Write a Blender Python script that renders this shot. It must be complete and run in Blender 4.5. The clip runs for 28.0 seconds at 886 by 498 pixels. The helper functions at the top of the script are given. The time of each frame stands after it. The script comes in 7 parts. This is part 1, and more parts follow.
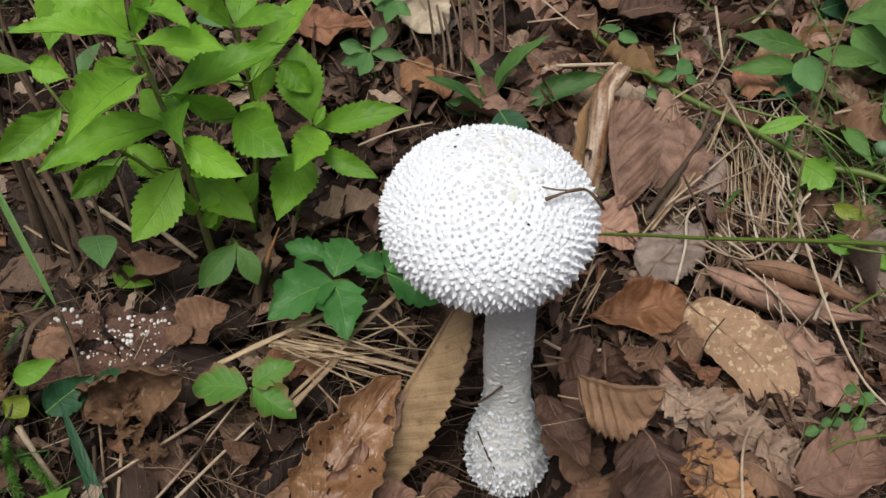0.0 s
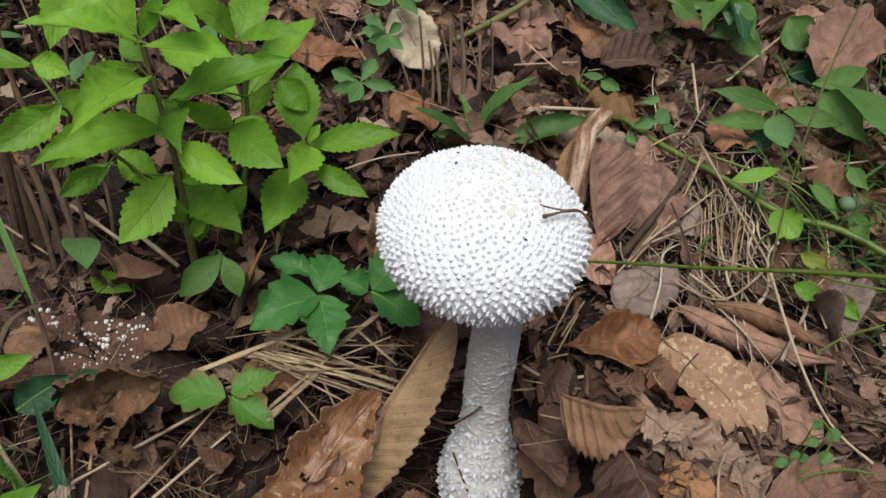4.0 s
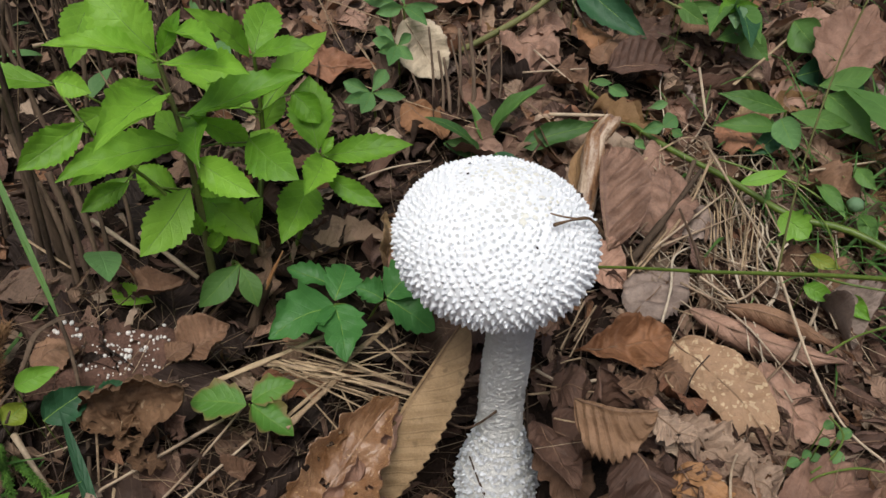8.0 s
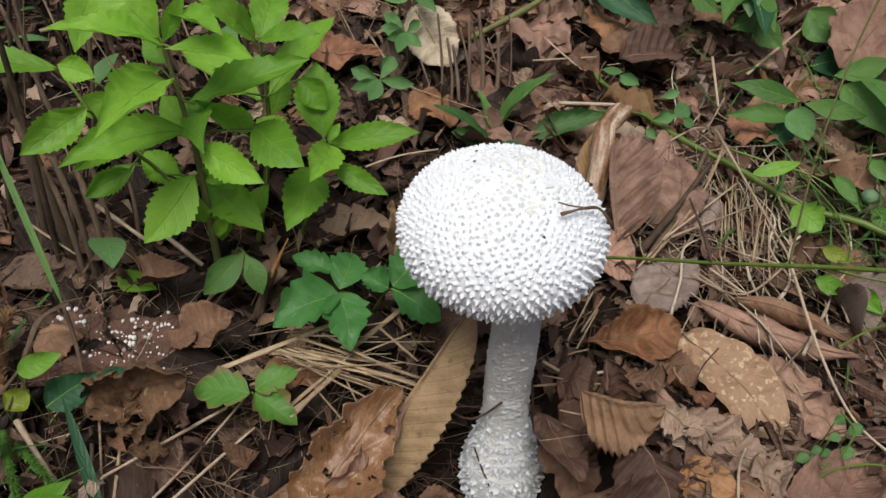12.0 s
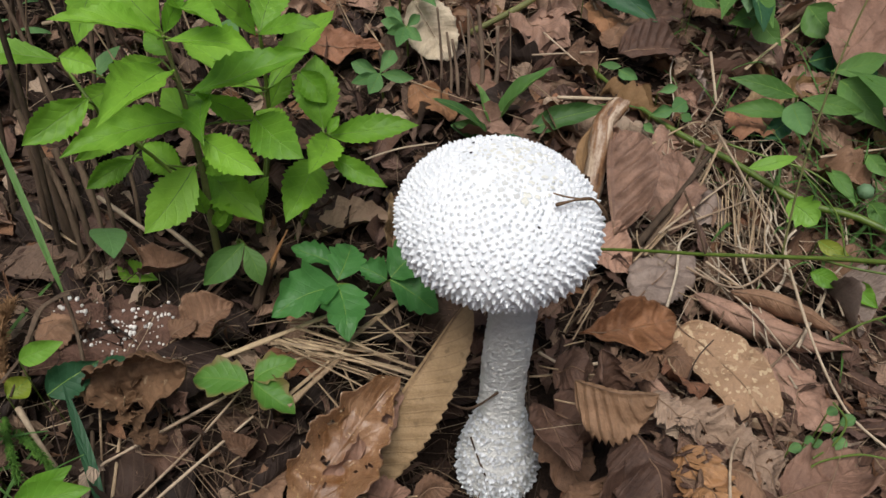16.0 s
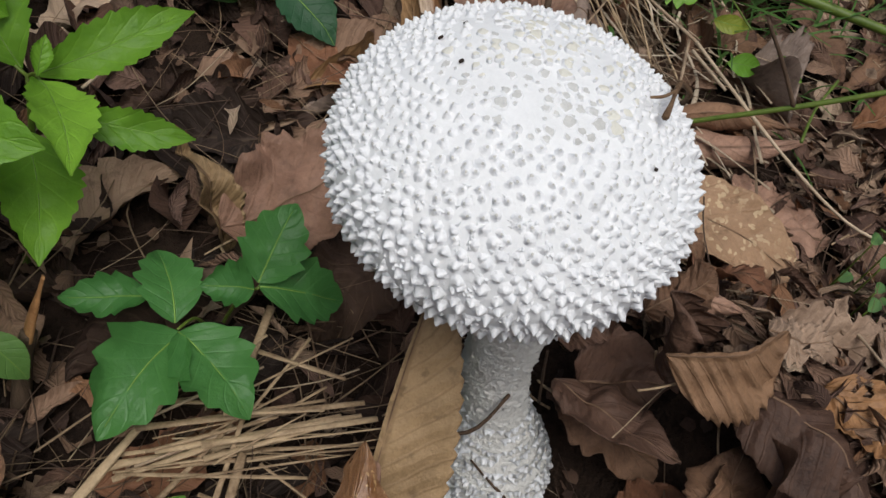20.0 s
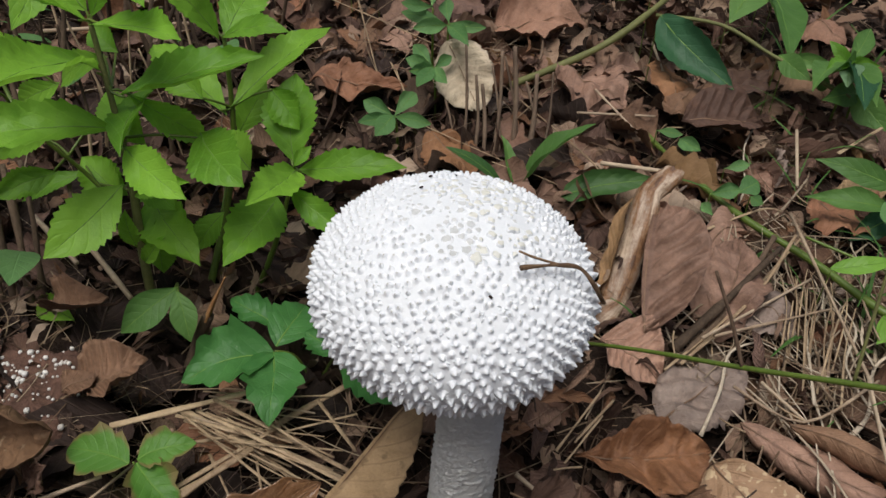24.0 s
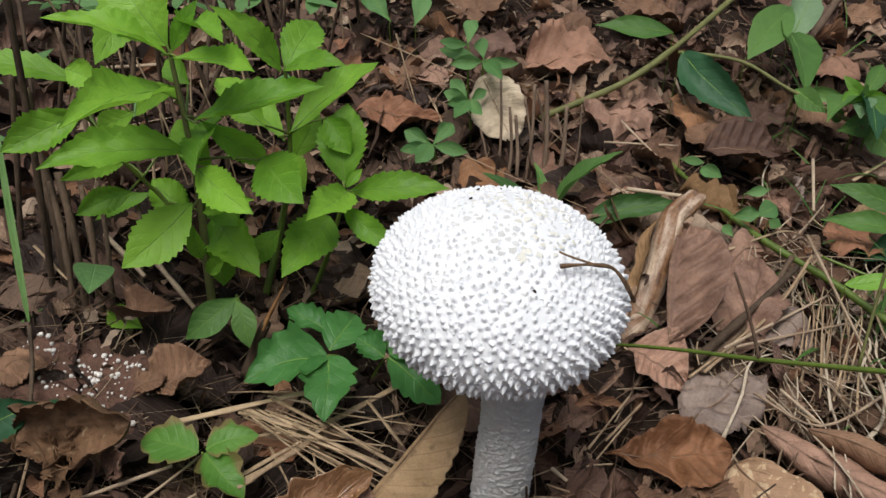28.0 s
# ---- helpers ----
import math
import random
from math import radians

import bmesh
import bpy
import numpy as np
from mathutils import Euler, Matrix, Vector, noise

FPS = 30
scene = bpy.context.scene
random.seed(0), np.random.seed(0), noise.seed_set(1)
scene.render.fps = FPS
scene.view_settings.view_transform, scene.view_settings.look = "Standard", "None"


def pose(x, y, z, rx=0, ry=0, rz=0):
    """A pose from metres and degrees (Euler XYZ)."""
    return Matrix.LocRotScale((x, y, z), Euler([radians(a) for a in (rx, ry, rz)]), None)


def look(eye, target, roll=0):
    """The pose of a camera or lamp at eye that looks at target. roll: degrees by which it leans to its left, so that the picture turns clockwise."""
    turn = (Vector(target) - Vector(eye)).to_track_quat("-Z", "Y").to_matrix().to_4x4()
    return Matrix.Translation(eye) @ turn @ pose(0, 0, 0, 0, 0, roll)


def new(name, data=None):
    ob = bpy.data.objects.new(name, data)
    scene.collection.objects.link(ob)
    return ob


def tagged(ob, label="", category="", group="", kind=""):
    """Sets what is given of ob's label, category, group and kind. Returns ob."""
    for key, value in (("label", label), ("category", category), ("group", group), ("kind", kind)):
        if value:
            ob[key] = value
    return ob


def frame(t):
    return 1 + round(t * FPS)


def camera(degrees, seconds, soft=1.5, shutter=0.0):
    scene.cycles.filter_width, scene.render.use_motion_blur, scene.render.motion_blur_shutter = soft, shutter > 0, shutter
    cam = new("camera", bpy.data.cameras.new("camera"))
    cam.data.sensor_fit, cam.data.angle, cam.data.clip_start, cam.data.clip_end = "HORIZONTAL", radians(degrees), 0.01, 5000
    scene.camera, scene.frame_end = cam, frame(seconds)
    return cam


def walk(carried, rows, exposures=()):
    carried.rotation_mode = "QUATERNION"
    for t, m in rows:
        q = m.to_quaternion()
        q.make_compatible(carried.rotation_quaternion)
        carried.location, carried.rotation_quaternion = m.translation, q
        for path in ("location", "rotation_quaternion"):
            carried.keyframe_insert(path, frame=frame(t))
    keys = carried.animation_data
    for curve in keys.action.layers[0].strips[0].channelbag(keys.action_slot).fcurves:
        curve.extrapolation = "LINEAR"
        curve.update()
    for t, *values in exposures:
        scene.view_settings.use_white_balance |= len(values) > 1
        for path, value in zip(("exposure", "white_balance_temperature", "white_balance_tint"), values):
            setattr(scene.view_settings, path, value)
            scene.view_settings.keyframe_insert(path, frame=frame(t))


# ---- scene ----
cam = camera(56.33, 28.0)
EXPOSURE = [(0, -0.05), (17.5, -0.05), (18.5, -0.15), (19.5, -0.3), (22.5, -0.45), (24.5, -0.15), (28, -0.05)]
PATH = [
    (0.0, -0.0390, -0.2635, 0.4692, 44.00, 0.00, 0.00),
    (0.5, -0.0371, -0.2558, 0.4456, 45.34, -3.03, -1.35),
    (1.0, -0.0472, -0.2668, 0.4381, 47.06, -4.48, -0.21),
    (1.5, -0.0541, -0.2767, 0.4488, 47.34, -4.64, 0.03),
    (2.0, -0.0537, -0.2770, 0.4531, 47.42, -4.81, 0.01),
    (2.5, -0.0520, -0.2752, 0.4575, 47.59, -4.48, -0.24),
    (3.0, -0.0536, -0.2775, 0.4610, 47.72, -4.43, -0.16),
    (3.5, -0.0598, -0.2842, 0.4609, 47.72, -4.72, 0.03),
    (5.5, -0.0587, -0.2841, 0.4560, 48.15, -4.75, -0.15),
    (6.0, -0.0613, -0.2856, 0.4577, 48.07, -4.50, -0.34),
    (6.5, -0.0591, -0.2858, 0.4610, 48.06, -4.15, -0.22),
    (7.0, -0.0614, -0.2869, 0.4579, 48.05, -4.15, -0.09),
    (7.5, -0.0619, -0.2873, 0.4629, 48.00, -4.06, -0.23),
    (8.0, -0.0614, -0.2895, 0.4686, 48.02, -3.54, -0.05),
    (8.5, -0.0662, -0.2925, 0.4680, 47.93, -3.04, 0.67),
    (9.0, -0.0662, -0.2946, 0.4670, 47.91, -2.91, 0.81),
    (9.5, -0.0659, -0.2975, 0.4720, 47.95, -2.98, 0.83),
    (10.0, -0.0658, -0.2940, 0.4682, 47.82, -3.16, 0.83),
    (10.5, -0.0658, -0.2951, 0.4695, 47.84, -3.11, 0.89),
    (11.0, -0.0695, -0.2962, 0.4675, 47.81, -3.21, 0.90),
    (11.5, -0.0591, -0.2859, 0.4568, 47.70, -3.37, 0.84),
    (12.0, -0.0588, -0.2857, 0.4640, 47.32, -3.43, 0.80),
    (12.5, -0.0567, -0.2868, 0.4607, 47.15, -3.47, 0.83),
    (14.5, -0.0532, -0.2910, 0.4694, 47.05, -3.33, 0.92),
    (15.0, -0.0535, -0.2902, 0.4692, 46.98, -3.27, 0.98),
    (15.5, -0.0557, -0.2944, 0.4702, 47.08, -3.30, 1.03),
    (16.0, -0.0561, -0.2913, 0.4649, 47.09, -3.52, 1.06),
    (16.5, -0.0559, -0.2922, 0.4640, 47.05, -3.49, 1.08),
    (17.0, -0.0525, -0.2907, 0.4583, 47.03, -3.40, 1.16),
    (17.5, -0.0544, -0.2677, 0.4450, 46.39, -2.98, 0.39),
    (18.0, -0.0690, -0.2618, 0.4180, 46.98, -5.75, -2.82),
    (18.5, -0.0769, -0.2195, 0.3852, 49.06, -8.31, -15.63),
    (19.0, -0.1012, -0.1481, 0.3388, 51.34, -8.63, -29.80),
    (19.5, -0.1395, -0.1106, 0.3423, 43.80, -6.62, -32.65),
    (20.0, -0.1372, -0.0829, 0.3576, 36.49, -8.83, -30.11),
    (20.5, -0.1154, -0.0721, 0.3936, 33.00, -9.89, -15.76),
    (21.0, -0.0643, -0.0917, 0.4056, 30.01, -7.57, 2.57),
    (21.5, -0.0258, -0.0873, 0.4007, 30.05, -7.51, 10.10),
    (22.0, 0.0136, -0.0951, 0.3988, 33.30, -4.86, 15.18),
    (22.5, 0.0507, -0.1077, 0.3793, 41.76, -4.88, 21.04),
    (24.5, -0.0038, -0.2329, 0.3865, 53.07, -5.19, 7.51),
    (25.0, 0.0083, -0.2430, 0.3768, 53.45, -6.99, 8.91),
    (25.5, 0.0001, -0.2395, 0.3729, 54.39, -7.18, 10.03),
    (26.0, -0.0022, -0.2477, 0.3924, 55.48, -7.13, 10.74),
    (26.5, -0.0017, -0.2550, 0.4042, 55.52, -6.82, 11.09),
    (27.0, 0.0001, -0.2560, 0.4047, 55.40, -5.59, 12.60),
    (27.5, 0.0022, -0.2529, 0.4088, 55.39, -4.76, 11.95),
    (28.0, 0.0003, -0.2460, 0.3959, 55.23, -4.03, 11.26),
]
walk(cam, [(t, pose(*p)) for t, *p in PATH], EXPOSURE)

# ---- world and light: a bright overcast sky over a clearing in the wood ----
world = bpy.data.worlds.new("World")
scene.world = world
world.use_nodes = True
wn, wl = world.node_tree.nodes, world.node_tree.links
sky = wn.new("ShaderNodeTexSky")
sky.sky_type, sky.sun_disc = "NISHITA", False
sky.sun_elevation, sky.sun_rotation = radians(70), radians(205)
sky.dust_density, sky.ozone_density = 6.0, 0.6
wl.new(sky.outputs[0], wn["Background"].inputs[0])
wn["Background"].inputs[1].default_value = 0.085
sun = new("sun", bpy.data.lights.new("sun", "SUN"))
sun.data.energy, sun.data.angle, sun.data.color = 2.95, radians(34), (0.965, 0.99, 1.0)
sun.matrix_world = look((-0.12, -0.3, 1.0), (0, 0, 0))


# ---- materials ----
def start(name):
    m = bpy.data.materials.new(name)
    m.use_nodes = True
    return m, m.node_tree.nodes, m.node_tree.links, m.node_tree.nodes["Principled BSDF"]


def math_node(n, l, op, a, b=None, c=None):
    q = n.new("ShaderNodeMath")
    q.operation = op
    for i, v in enumerate((a, b, c)):
        if v is None:
            continue
        if isinstance(v, (int, float)):
            q.inputs[i].default_value = v
        else:
            l.new(v, q.inputs[i])
    return q.outputs[0]


def noise_node(n, l, scale, detail=4.0, rough=0.6, coord=None):
    q = n.new("ShaderNodeTexNoise")
    q.inputs["Scale"].default_value, q.inputs["Detail"].default_value, q.inputs["Roughness"].default_value = scale, detail, rough
    if coord is not None:
        l.new(coord, q.inputs["Vector"])
    return q.outputs["Fac"]


def ramp(n, l, fac, *stops):
    q = n.new("ShaderNodeValToRGB")
    e = q.color_ramp.elements
    while len(e) < len(stops):
        e.new(0.5)
    for s, (p, c) in zip(e, stops):
        s.position, s.color = p, (*c, 1) if len(c) == 3 else c
    l.new(fac, q.inputs[0])
    return q.outputs[0]


def mix(n, l, fac, a, b, how="MIX"):
    q = n.new("ShaderNodeMix")
    q.data_type, q.blend_type = "RGBA", how
    for s, v in ((q.inputs[0], fac), (q.inputs[6], a), (q.inputs[7], b)):
        if isinstance(v, (int, float)):
            s.default_value = v
        elif isinstance(v, tuple):
            s.default_value = (*v, 1)
        else:
            l.new(v, s)
    return q.outputs[2]


def bump(n, l, p, height, strength, dist):
    q = n.new("ShaderNodeBump")
    q.inputs["Strength"].default_value, q.inputs["Distance"].default_value = strength, dist
    l.new(height, q.inputs["Height"])
    l.new(q.outputs[0], p.inputs["Normal"])


def veins(n, l, count, slope):
    """How near a point of the blade is to its midrib or a side vein, 0 to 1."""
    uv = n.new("ShaderNodeUVMap")
    sep = n.new("ShaderNodeSeparateXYZ")
    l.new(uv.outputs[0], sep.inputs[0])
    side = math_node(n, l, "ABSOLUTE", math_node(n, l, "MULTIPLY_ADD", sep.outputs[0], 2.0, -1.0))
    run = math_node(n, l, "SUBTRACT", math_node(n, l, "MULTIPLY", sep.outputs[1], count), math_node(n, l, "MULTIPLY", side, slope))
    drift = noise_node(n, l, 38, 2, 0.5, n.new("ShaderNodeTexCoord").outputs["Object"])
    run = math_node(n, l, "ADD", run, math_node(n, l, "MULTIPLY", drift, 0.3))
    saw = math_node(n, l, "PINGPONG", run, 0.5)
    rib = n.new("ShaderNodeMapRange")
    rib.inputs["From Min"].default_value, rib.inputs["From Max"].default_value = 0.10, 0.0
    l.new(saw, rib.inputs["Value"])
    mid = n.new("ShaderNodeMapRange")
    mid.inputs["From Min"].default_value, mid.inputs["From Max"].default_value = 0.07, 0.01
    l.new(side, mid.inputs["Value"])
    near = math_node(n, l, "MAXIMUM", math_node(n, l, "MULTIPLY", rib.outputs[0], 0.6), mid.outputs[0])
    return near, saw, side


def green_material(name, dark, light, rough=0.42, count=7.0, through_light=0.35, rim=None):
    m, n, l, p = start(name)
    v, saw, side = veins(n, l, count, 1.6)
    tc = n.new("ShaderNodeTexCoord").outputs["Object"]
    info = n.new("ShaderNodeObjectInfo").outputs["Random"]
    blotch = noise_node(n, l, 70, 5, 0.65, tc)
    f = math_node(n, l, "ADD", math_node(n, l, "MULTIPLY", blotch, 0.75), math_node(n, l, "MULTIPLY", info, 0.5))
    f = math_node(n, l, "SUBTRACT", f, math_node(n, l, "MULTIPLY", saw, 0.05))
    col = ramp(n, l, f, (0.20, dark), (0.85, light))
    col = mix(n, l, math_node(n, l, "MULTIPLY", v, 0.20), col, tuple(min(1, c * 1.5 + 0.02) for c in light))
    spots = ramp(n, l, noise_node(n, l, 420, 2, 0.5, tc), (0.70, (0, 0, 0)), (0.78, (1, 1, 1)))
    col = mix(n, l, math_node(n, l, "MULTIPLY", spots, 0.45), col, (0.10, 0.09, 0.03))
    if rim:
        worn = math_node(n, l, "ADD", math_node(n, l, "MULTIPLY", side, 0.7), math_node(n, l, "MULTIPLY", blotch, 0.7))
        worn = ramp(n, l, worn, (0.86, (0, 0, 0)), (1.0, (1, 1, 1)))
        col = mix(n, l, math_node(n, l, "MULTIPLY", worn, 0.7), col, rim)
    l.new(col, p.inputs["Base Color"])
    p.inputs["Roughness"].default_value = rough
    p.inputs["Specular IOR Level"].default_value = 0.35
    fine = math_node(n, l, "SUBTRACT", math_node(n, l, "MULTIPLY", noise_node(n, l, 700, 3, 0.6, tc), 0.4), math_node(n, l, "MULTIPLY", v, 0.35))
    fine = math_node(n, l, "ADD", fine, math_node(n, l, "MULTIPLY", saw, 0.30))
    fine = math_node(n, l, "ADD", fine, math_node(n, l, "MULTIPLY", noise_node(n, l, 190, 2, 0.5, tc), 1.2))
    bump(n, l, p, fine, 0.75, 0.0009)
    t = n.new("ShaderNodeBsdfTranslucent")
    l.new(mix(n, l, 0.5, col, tuple(min(1, c * 1.4) for c in light)), t.inputs[0])
    s = n.new("ShaderNodeMixShader")
    s.inputs[0].default_value = through_light
    l.new(p.outputs[0], s.inputs[1])
    l.new(t.outputs[0], s.inputs[2])
    l.new(s.outputs[0], n["Material Output"].inputs[0])
    return m


def dead_material(name, dark, light, vein, rough=0.7, count=9.0, spots=None, gloss=0.3, amount=0.09):
    m, n, l, p = start(name)
    v, saw, side = veins(n, l, count, 2.2)
    tc = n.new("ShaderNodeTexCoord").outputs["Object"]
    info = n.new("ShaderNodeObjectInfo").outputs["Random"]
    big = noise_node(n, l, 45, 5, 0.65, tc)
    grain = noise_node(n, l, 500, 4, 0.7, tc)
    f = math_node(n, l, "ADD", math_node(n, l, "MULTIPLY", big, 0.75), math_node(n, l, "MULTIPLY", grain, 0.35))
    f = math_node(n, l, "ADD", f, math_node(n, l, "MULTIPLY", math_node(n, l, "SUBTRACT", info, 0.5), 0.3))
    col = ramp(n, l, f, (0.30, tuple(c * 0.75 for c in dark)), (0.82, tuple(c * 1.05 for c in light)))
    col = mix(n, l, math_node(n, l, "MULTIPLY", v, amount), col, vein)
    stain = ramp(n, l, noise_node(n, l, 150, 3, 0.6, tc), (0.60, (0, 0, 0)), (0.72, (1, 1, 1)))
    col = mix(n, l, math_node(n, l, "MULTIPLY", stain, 0.5), col, tuple(c * 0.5 for c in dark))
    if spots:
        vo = n.new("ShaderNodeTexVoronoi")
        vo.inputs["Scale"].default_value = spots[1]
        warp = n.new("ShaderNodeVectorMath")
        warp.operation = "MULTIPLY_ADD"
        l.new(n.new("ShaderNodeTexCoord").outputs["Object"], warp.inputs[2])
        nz = n.new("ShaderNodeTexNoise")
        nz.inputs["Scale"].default_value = 160
        l.new(tc, nz.inputs["Vector"])
        l.new(nz.outputs["Color"], warp.inputs[0])
        warp.inputs[1].default_value = (0.012, 0.012, 0.012)
        l.new(warp.outputs[0], vo.inputs["Vector"])
        dots = ramp(n, l, vo.outputs["Distance"], (spots[2], (1, 1, 1)), (spots[2] + 0.08, (0, 0, 0)))
        patch = ramp(n, l, noise_node(n, l, 55, 2, 0.5, tc), (0.40, (0, 0, 0)), (0.56, (1, 1, 1)))
        col = mix(n, l, math_node(n, l, "MULTIPLY", math_node(n, l, "MULTIPLY", dots, patch), 0.62), col, spots[0])
    l.new(col, p.inputs["Base Color"])
    p.inputs["Roughness"].default_value = rough
    p.inputs["Specular IOR Level"].default_value = gloss
    frayed = ramp(n, l, math_node(n, l, "ADD", side, math_node(n, l, "MULTIPLY", big, 0.5)), (1.02, (0, 0, 0)), (1.32, (1, 1, 1)))
    col = mix(n, l, math_node(n, l, "MULTIPLY", frayed, 0.45), col, tuple(min(1, c * 1.5) for c in light))
    l.new(col, p.inputs["Base Color"])
    h = math_node(n, l, "ADD", math_node(n, l, "MULTIPLY", grain, 0.5), math_node(n, l, "MULTIPLY", v, 0.4))
    h = math_node(n, l, "ADD", h, math_node(n, l, "MULTIPLY", saw, 0.7))
    h = math_node(n, l, "ADD", h, math_node(n, l, "MULTIPLY", noise_node(n, l, 130, 3, 0.6, tc), 0.7))
    bump(n, l, p, h, 0.9, 0.0013)
    return m


def plain_material(name, dark, light, scale, rough, depth=0.001, spec=0.3, stretch=None):
    m, n, l, p = start(name)
    tc = n.new("ShaderNodeNewGeometry").outputs["Position"]
    if stretch:
        mp = n.new("ShaderNodeMapping")
        mp.inputs["Scale"].default_value = stretch
        l.new(tc, mp.inputs[0])
        tc = mp.outputs[0]
    info = n.new("ShaderNodeObjectInfo").outputs["Random"]
    a = noise_node(n, l, scale, 5, 0.65, tc)
    b = noise_node(n, l, scale * 7, 3, 0.6, tc)
    f = math_node(n, l, "ADD", math_node(n, l, "MULTIPLY", a, 0.7), math_node(n, l, "MULTIPLY", b, 0.35))
    f = math_node(n, l, "ADD", f, math_node(n, l, "MULTIPLY", math_node(n, l, "SUBTRACT", info, 0.5), 0.25))
    l.new(ramp(n, l, f, (0.30, dark), (0.75, light)), p.inputs["Base Color"])
    p.inputs["Roughness"].default_value = rough
    p.inputs["Specular IOR Level"].default_value = spec
    bump(n, l, p, b, 0.8, depth)
    return m


def litter_material(name, colours, rough=0.75, uvs=True):
    """Many small pieces in one mesh, each with a colour of its own."""
    m, n, l, p = start(name)
    g = n.new("ShaderNodeNewGeometry").outputs["Random Per Island"]
    tc = n.new("ShaderNodeTexCoord").outputs["Object"]
    q = n.new("ShaderNodeValToRGB")
    q.color_ramp.interpolation = "CONSTANT"
    e = q.color_ramp.elements
    while len(e) < len(colours):
        e.new(0.5)
    for i, (s, c) in enumerate(zip(e, colours)):
        s.position, s.color = i / len(colours), (*c, 1)
    l.new(g, q.inputs[0])
    big = noise_node(n, l, 40, 5, 0.7, tc)
    grain = noise_node(n, l, 450, 4, 0.7, tc)
    f = math_node(n, l, "ADD", math_node(n, l, "MULTIPLY", big, 1.2), math_node(n, l, "MULTIPLY", grain, 0.8))
    col = mix(n, l, 1.0, q.outputs[0], ramp(n, l, f, (0.55, (0.30, 0.27, 0.25)), (1.35, (1.0, 1.0, 1.0))), "MULTIPLY")
    h = grain
    if uvs:
        v, saw, side = veins(n, l, 9.0, 2.2)
        col = mix(n, l, math_node(n, l, "MULTIPLY", v, 0.12), col, (0.33, 0.23, 0.15))
        h = math_node(n, l, "ADD", math_node(n, l, "MULTIPLY", grain, 0.5), math_node(n, l, "MULTIPLY", v, 0.5))
        h = math_node(n, l, "ADD", h, math_node(n, l, "MULTIPLY", saw, 1.0))
        h = math_node(n, l, "ADD", h, math_node(n, l, "MULTIPLY", noise_node(n, l, 130, 3, 0.6, tc), 1.0))
    l.new(col, p.inputs["Base Color"])
    p.inputs["Roughness"].default_value = rough
    p.inputs["Specular IOR Level"].default_value = 0.25
    bump(n, l, p, h, 0.85, 0.0013)
    return m


LEAF_GREEN = green_material("leaf_green", (0.080, 0.215, 0.014), (0.25, 0.485, 0.047), 0.46, 6.0, 0.38)
GREENS = {
    "lance": green_material("leaf_lance", (0.06, 0.15, 0.028), (0.13, 0.26, 0.062), 0.5),
    "dark": green_material("leaf_dark", (0.02, 0.075, 0.03), (0.045, 0.13, 0.055), 0.5),
    "bright": green_material("leaf_bright", (0.10, 0.25, 0.02), (0.20, 0.40, 0.05)),
    "yellow": green_material("leaf_yellow", (0.17, 0.24, 0.02), (0.32, 0.34, 0.05)),
    "small": green_material("leaf_small", (0.07, 0.18, 0.05), (0.15, 0.30, 0.10), 0.55),
    "pale": green_material("leaf_pale", (0.13, 0.24, 0.12), (0.22, 0.34, 0.18), 0.55),
    "trefoil": green_material("leaf_trefoil", (0.035, 0.135, 0.030), (0.085, 0.245, 0.058), 0.42, 6.0),
    "young": green_material("leaf_young", (0.07, 0.20, 0.025), (0.15, 0.31, 0.055), 0.45, 6.0, 0.35, (0.26, 0.13, 0.07)),
}
GREENS["round"] = GREENS["small"]
GREENS["blade"] = GREENS["lance"]
GREENS["bladedark"] = green_material("leaf_blade", (0.035, 0.10, 0.025), (0.085, 0.175, 0.045), 0.5)
GREENS["lobed"] = GREENS["bright"]
